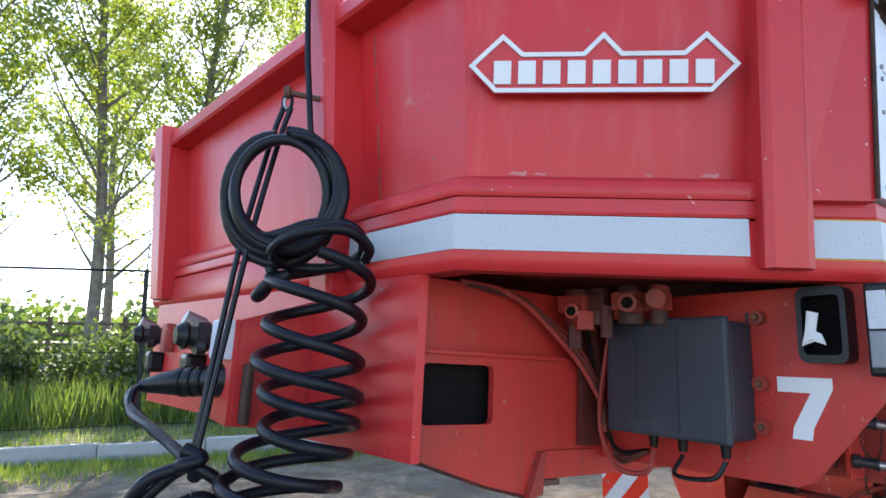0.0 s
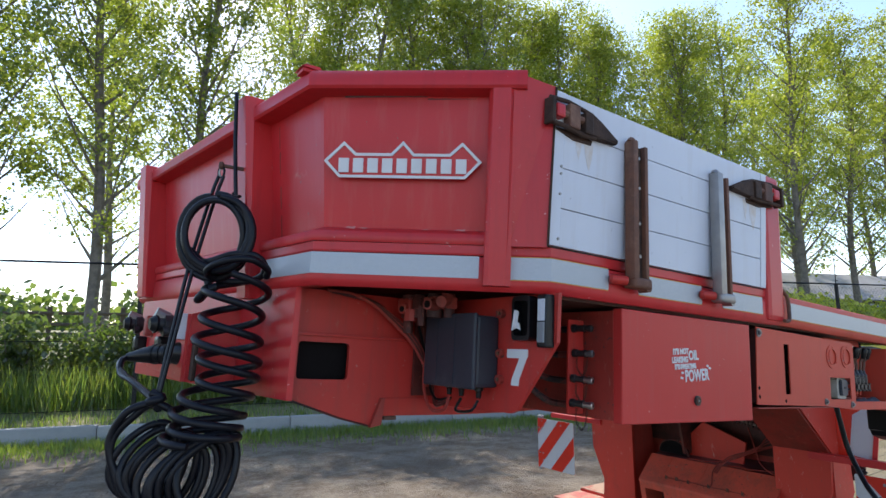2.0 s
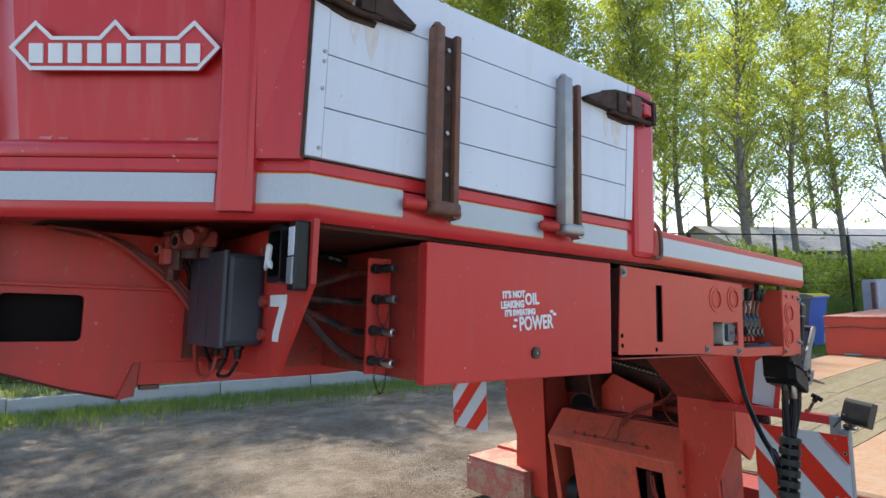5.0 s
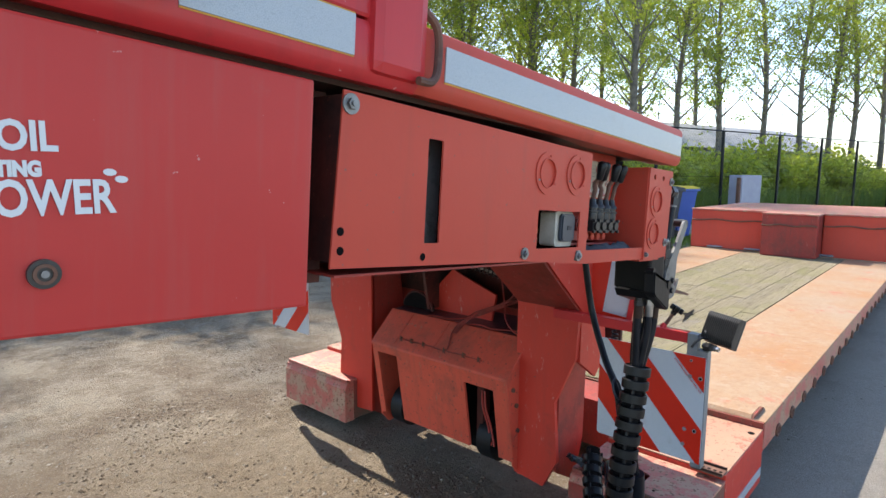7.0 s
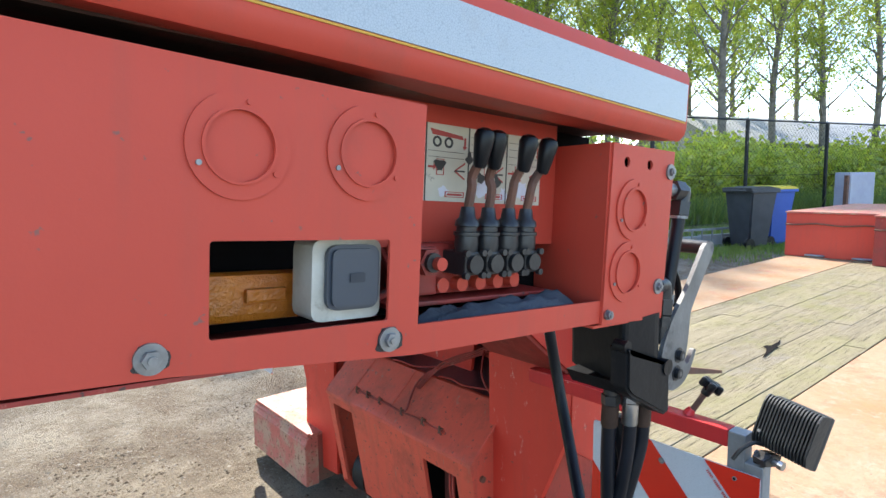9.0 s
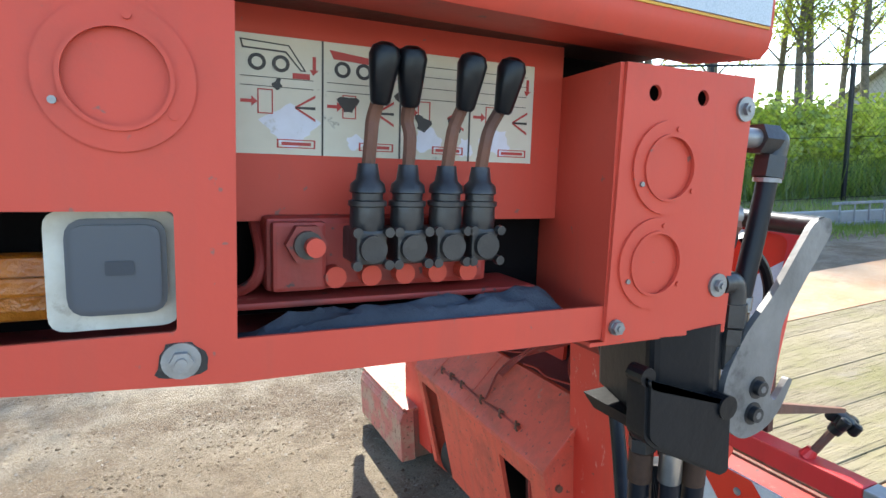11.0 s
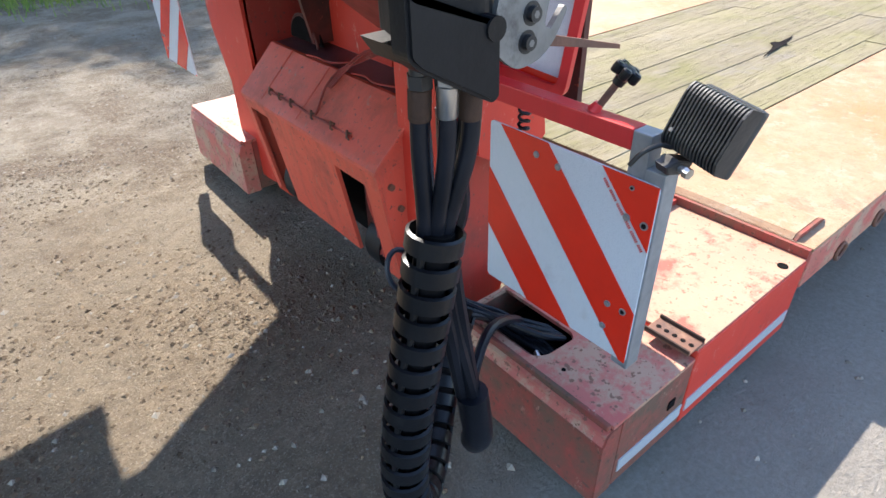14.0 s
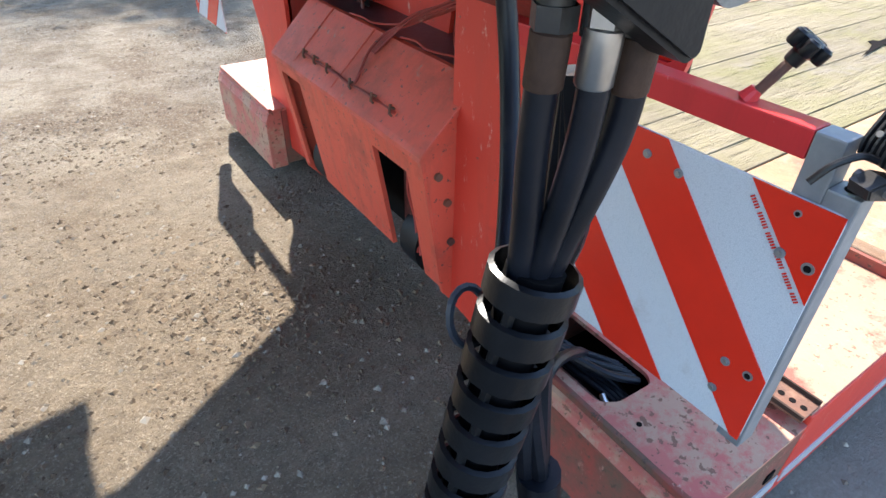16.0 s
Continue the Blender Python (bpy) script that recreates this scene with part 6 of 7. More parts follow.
near_step, near_block = foot_pad(-0.04, 0.50, -1, rounded([(3.550, 0.242), (3.585, 0.216), (3.685, 0.212), (3.70, 0.235), (3.70, 0.488), (3.548, 0.488)], 0.015, 3), PAD_SIDE)
# the far step's front face takes the paler red
foot_pad(2.07, 2.72, 1, None, RED_WORN, 0.02)
# these three holes are near-black plates, their inner shade painted on
part("drain_hole", plate(disc(4.390, -0.004, 0.016, 18), "xy", 0.3395, 0.3412), HOLLOW_SHADE, near_block)
part("side_hole", box(3.775, 3.805, -0.0435, -0.039, 0.185, 0.215, 0.001), HOLLOW_SHADE, near_step)
part("bolt_hole", plate(disc(3.577, 0.154, 0.006, 12), "xy", 0.3155, 0.3175), HOLLOW_SHADE, near_step)
bp = part("board_socket", box(3.828, 3.905, -0.034, 0.098, 0.3395, 0.3455, 0.002), RUSTY, near_block, "rusty bolted channel")
for x in (3.828, 3.899):
    part("socket_flange", box(x, x + 0.006, -0.034, 0.098, 0.3455, 0.357, 0.002), DARK_RUST, bp)
for k in range(5):
    # near-black disc with the hole's inner shade in its colour
    part("socket_hole", plate(disc(3.866, -0.018 + 0.024 * k, 0.007, 12), "xy", 0.3455, 0.3465), HOLLOW_SHADE, bp)
# thin hoses lying in the opening
for i in range(8):
    o = 0.017 * i
    part("bundled_hose", tube(curve([(3.53 - 0.004 * i, 0.53 - 0.006 * i, 0.36 + 0.006 * (i % 3)), (3.56 + 0.3 * o, 0.45 - 0.2 * o, 0.322 + 0.006 * (i % 2)), (3.585 + 0.45 * o, 0.36 - 0.15 * o, 0.296 - 0.006 * (i % 3)), (3.615 + 0.35 * o, 0.27, 0.272 - 0.01 * (i % 2)), (3.64 + 0.2 * o, 0.2, 0.235)], 7), 0.0085, 8), RUBBER, near_step, "thin black hose", True)
part("hose_end", cyl((3.592, 0.262, 0.289), (3.582, 0.241, 0.285), 0.008, 10), CHROME, near_step)
DECK_X0, DECK_X1, DECK_Z = 4.495, 11.9, 0.372
part("frame_front", box(4.2, DECK_X0 + 0.05, 0.42, 2.18, 0.10, 0.36), RED_DIRTY, bed)
for y0, y1 in ((-0.04, 0.615), (2.005, 2.88)):
    d = part("deck_plate", box(DECK_X0, DECK_X1, y0, y1, DECK_Z - 0.012, DECK_Z, 0.003), DECK_STEEL, bed, "rust stained steel deck plate")
    part("deck_edge", box(DECK_X0, DECK_X1, y0 if y0 < 1 else y1 - 0.05, y0 + 0.05 if y0 < 1 else y1, 0.22, DECK_Z - 0.013, 0.006), RED_WORN, d)
part("outer_beam", box(DECK_X0, DECK_X1, 0.06, 0.25, 0.10, 0.35), RED_DIRTY, bed)
part("outer_beam", box(DECK_X0, DECK_X1, 2.6, 2.8, 0.10, 0.35), RED_DIRTY, bed)
for i in range(22):
    x = 4.62 + i * 0.33
    part("outrigger", plate([(-0.035, 0.235), (0.07, 0.235), (0.07, 0.12), (0.03, 0.12)], "yz", x, x + 0.02), RED_DIRTY, bed)
    part("lashing_ring", tube([(x + 0.16 + 0.035 * math.cos(a), -0.045, 0.24 + 0.03 * math.sin(a)) for a in (j * math.pi / 7 for j in range(15))], 0.007, 6, caps=False), RUSTY, bed)
ln = part("loading_lip", plate([(4.497, 0.373), (4.70, 0.373), (4.66, 0.389), (4.515, 0.390)], "xz", 0.025, 0.56, bev=0.003), DECK_STEEL, bed, "rust brown raised loading lip")
part("lip_end", plate([(4.497, 0.3735), (4.515, 0.3905), (4.66, 0.3895), (4.70, 0.3735)], "xz", 0.014, 0.0245), PAD_SIDE, ln)
part("gap_strip", box(4.4805, 4.4945, -0.035, 2.86, 0.12, 0.3695), PAD_SIDE, bed)
random.seed(4)
y = 0.625
while y < 1.98:
    w = min(random.uniform(0.135, 0.16), 1.995 - y)
    x = DECK_X0 + 0.02
    while x < DECK_X1 - 0.1:
        ln_ = min(random.uniform(2.4, 3.6), DECK_X1 - x)
        p = part("plank", box(0, ln_ - 0.002, 0, w - random.uniform(0.0006, 0.002), -0.04, 0.0, 0.0018, seg=1), PLANK, bed)
        p.matrix_basis = pose(x, y, DECK_Z + random.uniform(-0.002, 0.003), random.uniform(-0.4, 0.4), 0, 0)
        x += ln_
    y += w
part("under_floor", box(DECK_X0, DECK_X1, 0.60, 2.02, 0.30, 0.345), OLD_WOOD_FENCE, bed)
# the hole is a flat near-black plate; its depth of shade is painted
part("plank_hole", plate([(6.270, 1.015), (6.420, 1.050), (6.530, 1.085), (6.570, 1.125), (6.620, 1.120), (6.630, 1.095), (6.770, 1.100), (6.850, 1.115), (6.750, 1.080), (6.650, 1.065), (6.620, 1.040), (6.570, 1.050), (6.470, 1.035)], "xy", DECK_Z + 0.005, DECK_Z + 0.007), HOLLOW_SHADE, bed, "rotten hole in a plank")

# rear platform: red boxes standing on the deck end
rp = thing("rear_platform", "red steel platform boxes at the rear end of the bed", "trailer platform")
for y0, y1, x0 in ((1.72, 2.92, 11.95), (0.95, 1.71, 11.55), (-0.02, 0.94, 11.95)):
    b = part("platform_box", box(x0, 15.2, y0, y1, 0.374, 1.02, 0.015), RED_FADED if x0 > 11.6 else RED_DIRTY, rp, "faded red steel box")
    part("box_lid", box(x0 - 0.02, 15.2, y0 - 0.01, y1 + 0.01, 1.02, 1.045, 0.008), RED_WORN, b)
    part("rope_line", tube([(x0 - 0.012, y0 + (y1 - y0) * i / 12, 0.86 + 0.012 * math.sin(i)) for i in range(13)], 0.012, 6), RUSTY, b)
for y in (2.5, 1.9, 0.9):
    part("lashing_eye", tube([(11.9 + 0.03 * math.cos(a), y + 0.12 * math.sin(a), 0.39 + 0.015) for a in (j * math.pi / 8 for j in range(17))], 0.015, 6, caps=False), GALV, rp)


# ---- warning boards ----
def clip(poly, f):
    """The part of a flat outline where f is not negative."""
    out = []
    for i in range(len(poly)):
        a, b = poly[i - 1], poly[i]
        fa, fb = f(a), f(b)
        if (fa >= 0) != (fb >= 0):
            t = fa / (fa - fb)
            out.append((a[0] + (b[0] - a[0]) * t, a[1] + (b[1] - a[1]) * t))
        if fb >= 0:
            out.append(b)
    return out


def warning_board(m, label):
    """A square red and white striped board on a steel upright; drawn in y and z, facing -x."""
    wb = thing("warning_board", label, "warning board", m, "striped warning boards")
    size, tall, r = 0.423, 0.416, 0.01
    part("board", plate(rect(0, size, 0, tall, r), "yz", 0.0, 0.004), TAPE, wb, "white reflective sheet")
    for k in range(-3, 3):
        lo = k * 0.297 - 0.015
        pts = clip([(0.0, 0.0), (size, 0.0), (size, tall), (0.0, tall)], lambda p: p[1] - 1.106 * p[0] - lo)
        pts = clip(pts, lambda p: lo + 0.148 - (p[1] - 1.106 * p[0])) if pts else pts
        if len(pts) > 2:
            part("red_stripe", plate(pts, "yz", -0.0022, 0.0), RED_FILM, wb, "red diagonal stripe")
    part("upright", box(0.004, 0.046, -0.004, 0.036, -0.02, size + 0.016, 0.003), GALV, wb, "galvanised upright tube")
    # near-black disc paints the shade in the open tube end
    part("tube_mouth", plate(disc(0.026, 0.015, 0.011, 14), "xy", size + 0.0155, size + 0.017), HOLLOW_SHADE, wb)
    for y, z in ((0.283, 0.382), (0.224, 0.375), (0.053, 0.336), (0.062, 0.125), (0.065, 0.064)):
        rv = part("rivet", cyl((-0.002, y, z), (-0.0042, y, z), 0.0075, 14), GALV, wb)
        part("rivet_head", cyl((-0.0042, y, z), (-0.007, y, z), 0.0038, 10), GREY_STEEL, rv)
    for y, z, k in ((0.015, 0.334, 0.0085), (0.052, 0.397, 0.005), (0.025, 0.126, 0.008)):
        rv = part("screw_hole", cyl((-0.002, y, z), (-0.0038, y, z), k, 14), GREY_STEEL, wb)
        # near-black disc paints the shade in the screw hole
        part("hole_bore", cyl((-0.0038, y, z), (-0.0046, y, z), k * 0.6, 12), HOLLOW_SHADE, rv)
    for i in range(38):
        f = i / 38
        if i % 7 != 5:
            y = 0.112 - 0.104 * f
            q = part("print_bar", box(-0.0034, -0.002, -0.0011, 0.0011, -0.0030, 0.0030), RED_FILM, wb)
            q.matrix_basis = Matrix.Translation((0, y, 1.106 * y + 0.269)) @ Matrix.Rotation(radians(48), 4, "X")
    return wb


wb_near = warning_board(pose(3.53, -0.03, 0.512), "red and white striped warning board on a galvanised upright")
part("joint_tube", box(0.006, 0.044, 0.036, 0.074, 0.385, 0.498, 0.003), GALV, wb_near)
part("arm", box(0.008, 0.046, 0.075, 0.66, 0.458, 0.498, 0.003), RED, wb_near, "red square arm tube")
kn = part("clamp_screw", cyl((0.030, 0.175, 0.498), (0.050, 0.145, 0.560), 0.007, 10), RUSTY, wb_near)
KNOB_0, KNOB_D = Vector((0.047, 0.149, 0.550)), Vector((0.28, -0.42, 0.86)).normalized()
KNOB_U = KNOB_D.orthogonal().normalized()
KNOB_V = KNOB_D.cross(KNOB_U)
part("clamp_boss", cyl((0.028, 0.178, 0.497), (0.033, 0.171, 0.512), 0.014, 12, 0.009), RED, wb_near)
part("clamp_knob", tube([KNOB_0, KNOB_0 + KNOB_D * 0.014, KNOB_0 + KNOB_D * 0.018, KNOB_0 + KNOB_D * 0.034, KNOB_0 + KNOB_D * 0.038], 0.02, 12, radii=[0.011, 0.012, 0.018, 0.018, 0.012]), BLACK, kn, "black star knob", True)
for i in range(5):
    a = i * 2 * math.pi / 5 + 0.3
    c = KNOB_0 + (KNOB_U * math.cos(a) + KNOB_V * math.sin(a)) * 0.019
    part("knob_lobe", tube([c + KNOB_D * 0.016, c + KNOB_D * 0.019, c + KNOB_D * 0.034, c + KNOB_D * 0.037], 0.009, 12, radii=[0.007, 0.009, 0.009, 0.006]), BLACK, kn, "", True)
part("coil_lead", tube([(0.08 + 0.012 * math.cos(a), 0.40 + 0.012 * math.sin(a), 0.43 - a * 0.0028) for a in (i * 0.6 for i in range(40))], 0.004, 5), BLACK, wb_near)
wb_far = warning_board(pose(3.53, 2.885, 0.535) @ Matrix.Diagonal((1, -1, 1, 1)), "red and white striped warning board beside the far step")
part("arm", box(0.062, 0.10, 0.105, 0.66, 0.428, 0.466, 0.003), RED, wb_far, "red square arm tube")
# second board folded up behind the lever, in a red frame
wb2 = thing("folded_board", "red framed warning board with white stripes behind the lever", "warning board", pose(3.72, 0.36, 0.95, 8, 0, 10), "striped warning boards")
part("sheet", plate(rect(0, 0.44, 0, 0.42, 0.02), "yz", 0.0, 0.004), RED_FILM, wb2)
part("frame", plate(rect(-0.012, 0.452, -0.012, 0.432, 0.03), "yz", -0.012, 0.006, [rect(0.012, 0.428, 0.012, 0.408, 0.02)]), RED, wb2)
for pts in ([(0.012, 0.03), (0.12, 0.03), (0.12, 0.26), (0.012, 0.36)], [(0.10, 0.40), (0.20, 0.40), (0.32, 0.26), (0.24, 0.24)]):
    part("white_stripe", plate(pts, "yz", -0.003, 0.0), TAPE, wb2)
# work lamp on the upright
LAMP_X = Vector((0.912, -0.187, -0.341)).normalized()
LAMP_Y = Vector((0.229, 0.955, 0.09))
LAMP_Y = (LAMP_Y - LAMP_X * LAMP_Y.dot(LAMP_X)).normalized()
LAMP_Z = LAMP_X.cross(LAMP_Y)
lampm = Matrix.Translation((3.578, -0.066, 1.033)) @ Matrix((LAMP_X, LAMP_Y, LAMP_Z)).transposed().to_4x4()
wl = thing("work_lamp", "black finned work lamp clamped beside the warning board", "work lamp", lampm)
part("housing", box(-0.006, 0.014, -0.058, 0.058, -0.056, 0.056, 0.005), FIN_BLACK, wl)
for i in range(17):
    y = -0.057 + i * 0.114 / 16
    part("cooling_fin", plate(rounded([(-0.004, -0.057), (-0.016, -0.054), (-0.027, -0.036), (-0.027, 0.040), (-0.018, 0.057), (-0.004, 0.057)], 0.008, 2), "xz", y - 0.0016, y + 0.0016), FIN_BLACK, wl)
part("front_frame", box(0.013, 0.030, -0.061, 0.061, -0.059, 0.059, 0.007), FIN_BLACK, wl)
part("side_cheek", plate([(-0.026, -0.036), (-0.016, -0.054), (0.013, -0.057), (0.013, 0.057), (-0.018, 0.057), (-0.026, 0.040)], "xz", -0.0605, -0.058), GREASY, wl)
part("lamp_lens", box(0.029, 0.032, -0.052, 0.052, -0.050, 0.050, 0.001), GALV, wl)
part("fin_screw", cyl((-0.020, 0.045, -0.025), (-0.029, 0.045, -0.025), 0.004, 8), GREY_STEEL, wl)
foot = part("bracket", plate([(-0.020, -0.062), (0.016, -0.060), (0.012, -0.084), (-0.030, -0.090), (-0.042, -0.078)], "xz", 0.004, 0.034, bev=0.002), GREASY, wl, "black folded bracket")
part("bracket_bolt", cyl((-0.010, -0.012, -0.074), (-0.010, 0.045, -0.074), 0.007, 8), GREY_STEEL, foot)
part("bracket_nut", cyl((-0.010, -0.018, -0.074), (-0.010, -0.008, -0.074), 0.010, 6), CHROME, foot)
part("lamp_lead", tube(curve([(-0.024, 0.030, -0.050), (-0.046, 0.036, -0.052), (-0.066, 0.044, -0.072), (-0.074, 0.050, -0.100)], 6), 0.0045, 8), BLACK, wl, "", True)


# ---- air hose coil and its fellows at the nose ----
coil = thing("hose_coil", "black coiled air hose hanging from the gooseneck nose", "hose", NECK)
TURN_Z = [1.745, 1.672, 1.606, 1.545, 1.490, 1.440, 1.392, 1.350, 1.318, 1.296]


def turn_at(t):
    """Height of the coil's line after t turns: the lower turns lie closer."""
    i = min(int(t), len(TURN_Z) - 2)
    return TURN_Z[i] + (TURN_Z[i + 1] - TURN_Z[i]) * (t - i)


# two hoses wound round each other, half a turn apart
for j in (0, 1):
    pts = []
    for i in range(9 * 15 + 1):
        t = i / 15
        a = math.pi * (t + j) + 1.68
        k = 0.083 + 0.007 * math.sin(2.3 * t + 0.6 + j) + (0.012 if t > 6.5 else 0.0)
        sag = max(0.0, t - 4.5) / 4.5
        pts.append((0.204 - 0.050 * sag + 0.008 * math.sin(1.7 * t + j) + k * math.cos(a - 0.6), 0.619 + 0.025 * sag + k * math.sin(a - 0.6), turn_at(t) + 0.004 * math.sin(1.3 * t + 2 * j)))
    part("coiled_hose", tube(pts, 0.0105, 10), RUBBER, coil, "", True)
for turns, k0, cx, cy, cz, lift_ in ((2, 0.094, 0.140, 0.690, 1.876, 1.16), (2, 0.102, 0.147, 0.684, 1.868, 1.12)):
    pts = []
    for i in range(turns * 28 + 1):
        a = 2 * math.pi * i / 28
        k = k0 + 0.009 * math.sin(i * 0.11 + k0 * 90)
        pts.append((cx + 0.75 * k * math.sin(a) + 0.010 * math.sin(i * 0.19), cy - 0.65 * k * math.sin(a) + 0.024 * math.sin(i * 0.075 + k0 * 40), cz + lift_ * k * math.cos(a)))
    part("hose_loop", tube(pts, 0.0105, 10), RUBBER, coil, "", True)
part("hose_tail", tube(curve([(0.095, 0.755, 1.83), (0.125, 0.72, 1.795), (0.145, 0.67, 1.795), (0.19, 0.63, 1.815), (0.245, 0.59, 1.812), (0.278, 0.60, 1.775), (0.258, 0.655, 1.748), (0.195, 0.695, 1.742), (0.140, 0.68, 1.752), (0.130, 0.63, 1.770), (0.17, 0.575, 1.790), (0.225, 0.555, 1.795), (0.275, 0.575, 1.776), (0.283, 0.60, 1.757)], 8), 0.0105, 10), RUBBER, coil, "", True)
part("hose_tail", tube(curve([(0.10, 0.745, 1.80), (0.135, 0.725, 1.765), (0.150, 0.715, 1.725), (0.135, 0.705, 1.690), (0.12, 0.69, 1.68), (0.13, 0.665, 1.70), (0.16, 0.655, 1.72)], 8), 0.0115, 10), RUBBER, coil, "", True)
part("loop_wrap", tube([(0.199 + 0.010 * math.cos(a), 0.706 + 0.014 * math.sin(a), 1.975 + 0.0025 * a) for a in (0.5 * k for k in range(32))], 0.005, 6), RUBBER, coil, "", True)
random.seed(9)
for j in range(10):
    cx, cy, cz = 0.045 + 0.0165 * j, 0.765 - 0.012 * j, 1.232 - 0.010 * min(j, 5) + 0.009 * max(0, j - 6)
    k = random.uniform(0.088, 0.106)
    tip = random.uniform(-0.45, 0.45)
    lp = []
    for i in range(27):
        a = 2 * math.pi * i / 26
        lp.append((cx + k * 0.78 * math.sin(a) * math.cos(tip) + 0.022 * math.cos(a), cy - 0.55 * k * math.sin(a) + 0.04 * math.sin(a + tip), cz + k * 1.02 * math.cos(a) + 0.01 * math.sin(2 * a)))
    part("hose_turn", tube(lp, 0.0105, 10, caps=False), RUBBER, coil, "", True)
for k in range(2):
    part("hose_fall", tube(curve([(0.051, 0.728, 1.392), (0.02 - 0.03 * k, 0.75, 1.365), (-0.03 - 0.01 * k, 0.775, 1.30), (-0.035, 0.775, 1.24), (0.0, 0.76, 1.17 - 0.02 * k)], 8), 0.0105, 10), RUBBER, coil, "", True)
part("hose_fall", tube(curve([(0.055, 0.722, 1.39), (0.095, 0.705, 1.365), (0.112, 0.70, 1.32), (0.10, 0.70, 1.27)], 8), 0.0105, 10), RUBBER, coil, "", True)
part("knot", tube(curve([(0.04, 0.735, 1.415), (0.066, 0.715, 1.402), (0.035, 0.72, 1.392), (0.062, 0.74, 1.385), (0.058, 0.715, 1.375)], 6), 0.0125, 10), RUBBER, coil, "", True)
for o in (0.0, 0.012):
    part("rubber_strap", tube(curve([(0.150 + o, 0.752 - o, 2.070), (0.135 + o, 0.757 - o, 2.0), (0.10 + o, 0.752 - o, 1.80), (0.075 + o * 0.7, 0.742 - o, 1.6), (0.052 + o * 0.4, 0.727 - o * 0.5, 1.40)], 8), 0.0055, 8), RUBBER, coil, "", True)
part("strap_eye", tube([(0.156 + 0.007 * math.sin(a), 0.748 - 0.006 * math.sin(a), 2.083 + 0.017 * math.cos(a)) for a in (k * math.pi / 8 for k in range(17))], 0.004, 6, caps=False), RUBBER, coil, "", True)
part("upper_cord", tube(curve([(0.172, 0.742, 2.35), (0.180, 0.728, 2.2), (0.192, 0.710, 2.05), (0.199, 0.706, 1.99)], 6), 0.0065, 8), RUBBER, coil, "", True)
pin = part("hang_pin", tube([(0.26, 0.715, 2.099), (0.152, 0.748, 2.104)], 0.006, 10), RUSTY, coil, "rusty pin", True)
part("pin_head", tube([(0.160, 0.7455, 2.104), (0.157, 0.7465, 2.104), (0.149, 0.749, 2.104), (0.146, 0.75, 2.104)], 0.012, 10, radii=[0.009, 0.013, 0.013, 0.009]), RUSTY, pin, "", True)
part("pin_hook", tube(curve([(0.155, 0.747, 2.098), (0.150, 0.750, 2.085), (0.154, 0.748, 2.068), (0.162, 0.745, 2.072)], 6), 0.003, 6), GREY_STEEL, pin, "", True)

coup = thing("coupling_bracket", "red bracket with air and electric couplings at the nose", "coupling bracket", NECK)
part("bracket_plate", plate([(0.84, 1.645), (1.60, 1.655), (1.60, 1.50), (1.50, 1.46), (0.84, 1.44)], "yz", 0.13, 0.145), RED, coup)
part("bracket_side", plate([(0.14, 1.645), (0.30, 1.70), (0.30, 1.43), (0.14, 1.44)], "xz", 0.835, 0.85), RED, coup)
part("white_box", box(0.105, 0.14, 0.845, 0.93, 1.565, 1.645, 0.006), WHITE_BOARD, coup, "grimy white junction box")
for y, z in ((0.985, 1.611), (1.64, 1.623)):
    c = part("air_coupling", tube([(0.13, y, z), (0.112, y, z), (0.11, y, z), (0.085, y - 0.003, z), (0.083, y - 0.003, z), (0.066, y - 0.006, z)], 0.03, 18, radii=[0.026, 0.026, 0.034, 0.034, 0.025, 0.022]), GREASY, coup, "dark air coupling head", True)
    part("coupling_ring", tube([(0.066, y - 0.006, z), (0.060, y - 0.007, z), (0.058, y - 0.007, z), (0.045, y - 0.008, z - 0.001)], 0.026, 18, radii=[0.029, 0.031, 0.027, 0.018]), BLACK, c, "", True)
    part("coupling_lobe", cyl((0.10, y - 0.026, z - 0.022), (0.082, y - 0.028, z - 0.024), 0.016, 12), GREASY, c)
    part("coupling_lobe", cyl((0.10, y + 0.026, z + 0.016), (0.082, y + 0.026, z + 0.018), 0.016, 12), GREASY, c)
    part("coupling_neck", cyl((0.10, y, z + 0.02), (0.06, y, z + 0.035), 0.02, 12), GREY_STEEL, c)
for y in (1.08, 1.605):
    part("socket", box(0.085, 0.135, y - 0.033, y + 0.033, 1.515, 1.575, 0.012), BLACK, coup, "black electric socket")
plug = part("plug", tube([(0.165, 0.885, 1.526), (0.128, 0.922, 1.522), (0.122, 0.929, 1.521), (0.075, 0.977, 1.516), (0.045, 1.008, 1.511), (0.020, 1.034, 1.505), (0.006, 1.048, 1.502)], 0.03, 18, radii=[0.035, 0.035, 0.030, 0.030, 0.024, 0.017, 0.013]), BLACK, coup, "black plug with cable", True)
for k in range(3):
    part("plug_rib", tube([(0.110 - 0.016 * k, 0.941 + 0.0165 * k, 1.5195 - 0.0016 * k), (0.104 - 0.016 * k, 0.947 + 0.0165 * k, 1.519 - 0.0016 * k)], 0.0318, 18), BLACK, plug, "", True)
for o in (0.0, 0.02):
    part("plug_cable", tube(curve([(0.010, 1.044, 1.503), (-0.012, 1.045 - o, 1.490), (-0.016, 1.00 - o, 1.465 - o * 0.5), (0.005, 0.90 - o, 1.438), (0.03, 0.80, 1.415), (0.05, 0.73, 1.395)], 8), 0.0095, 8), RUBBER, plug, "", True)
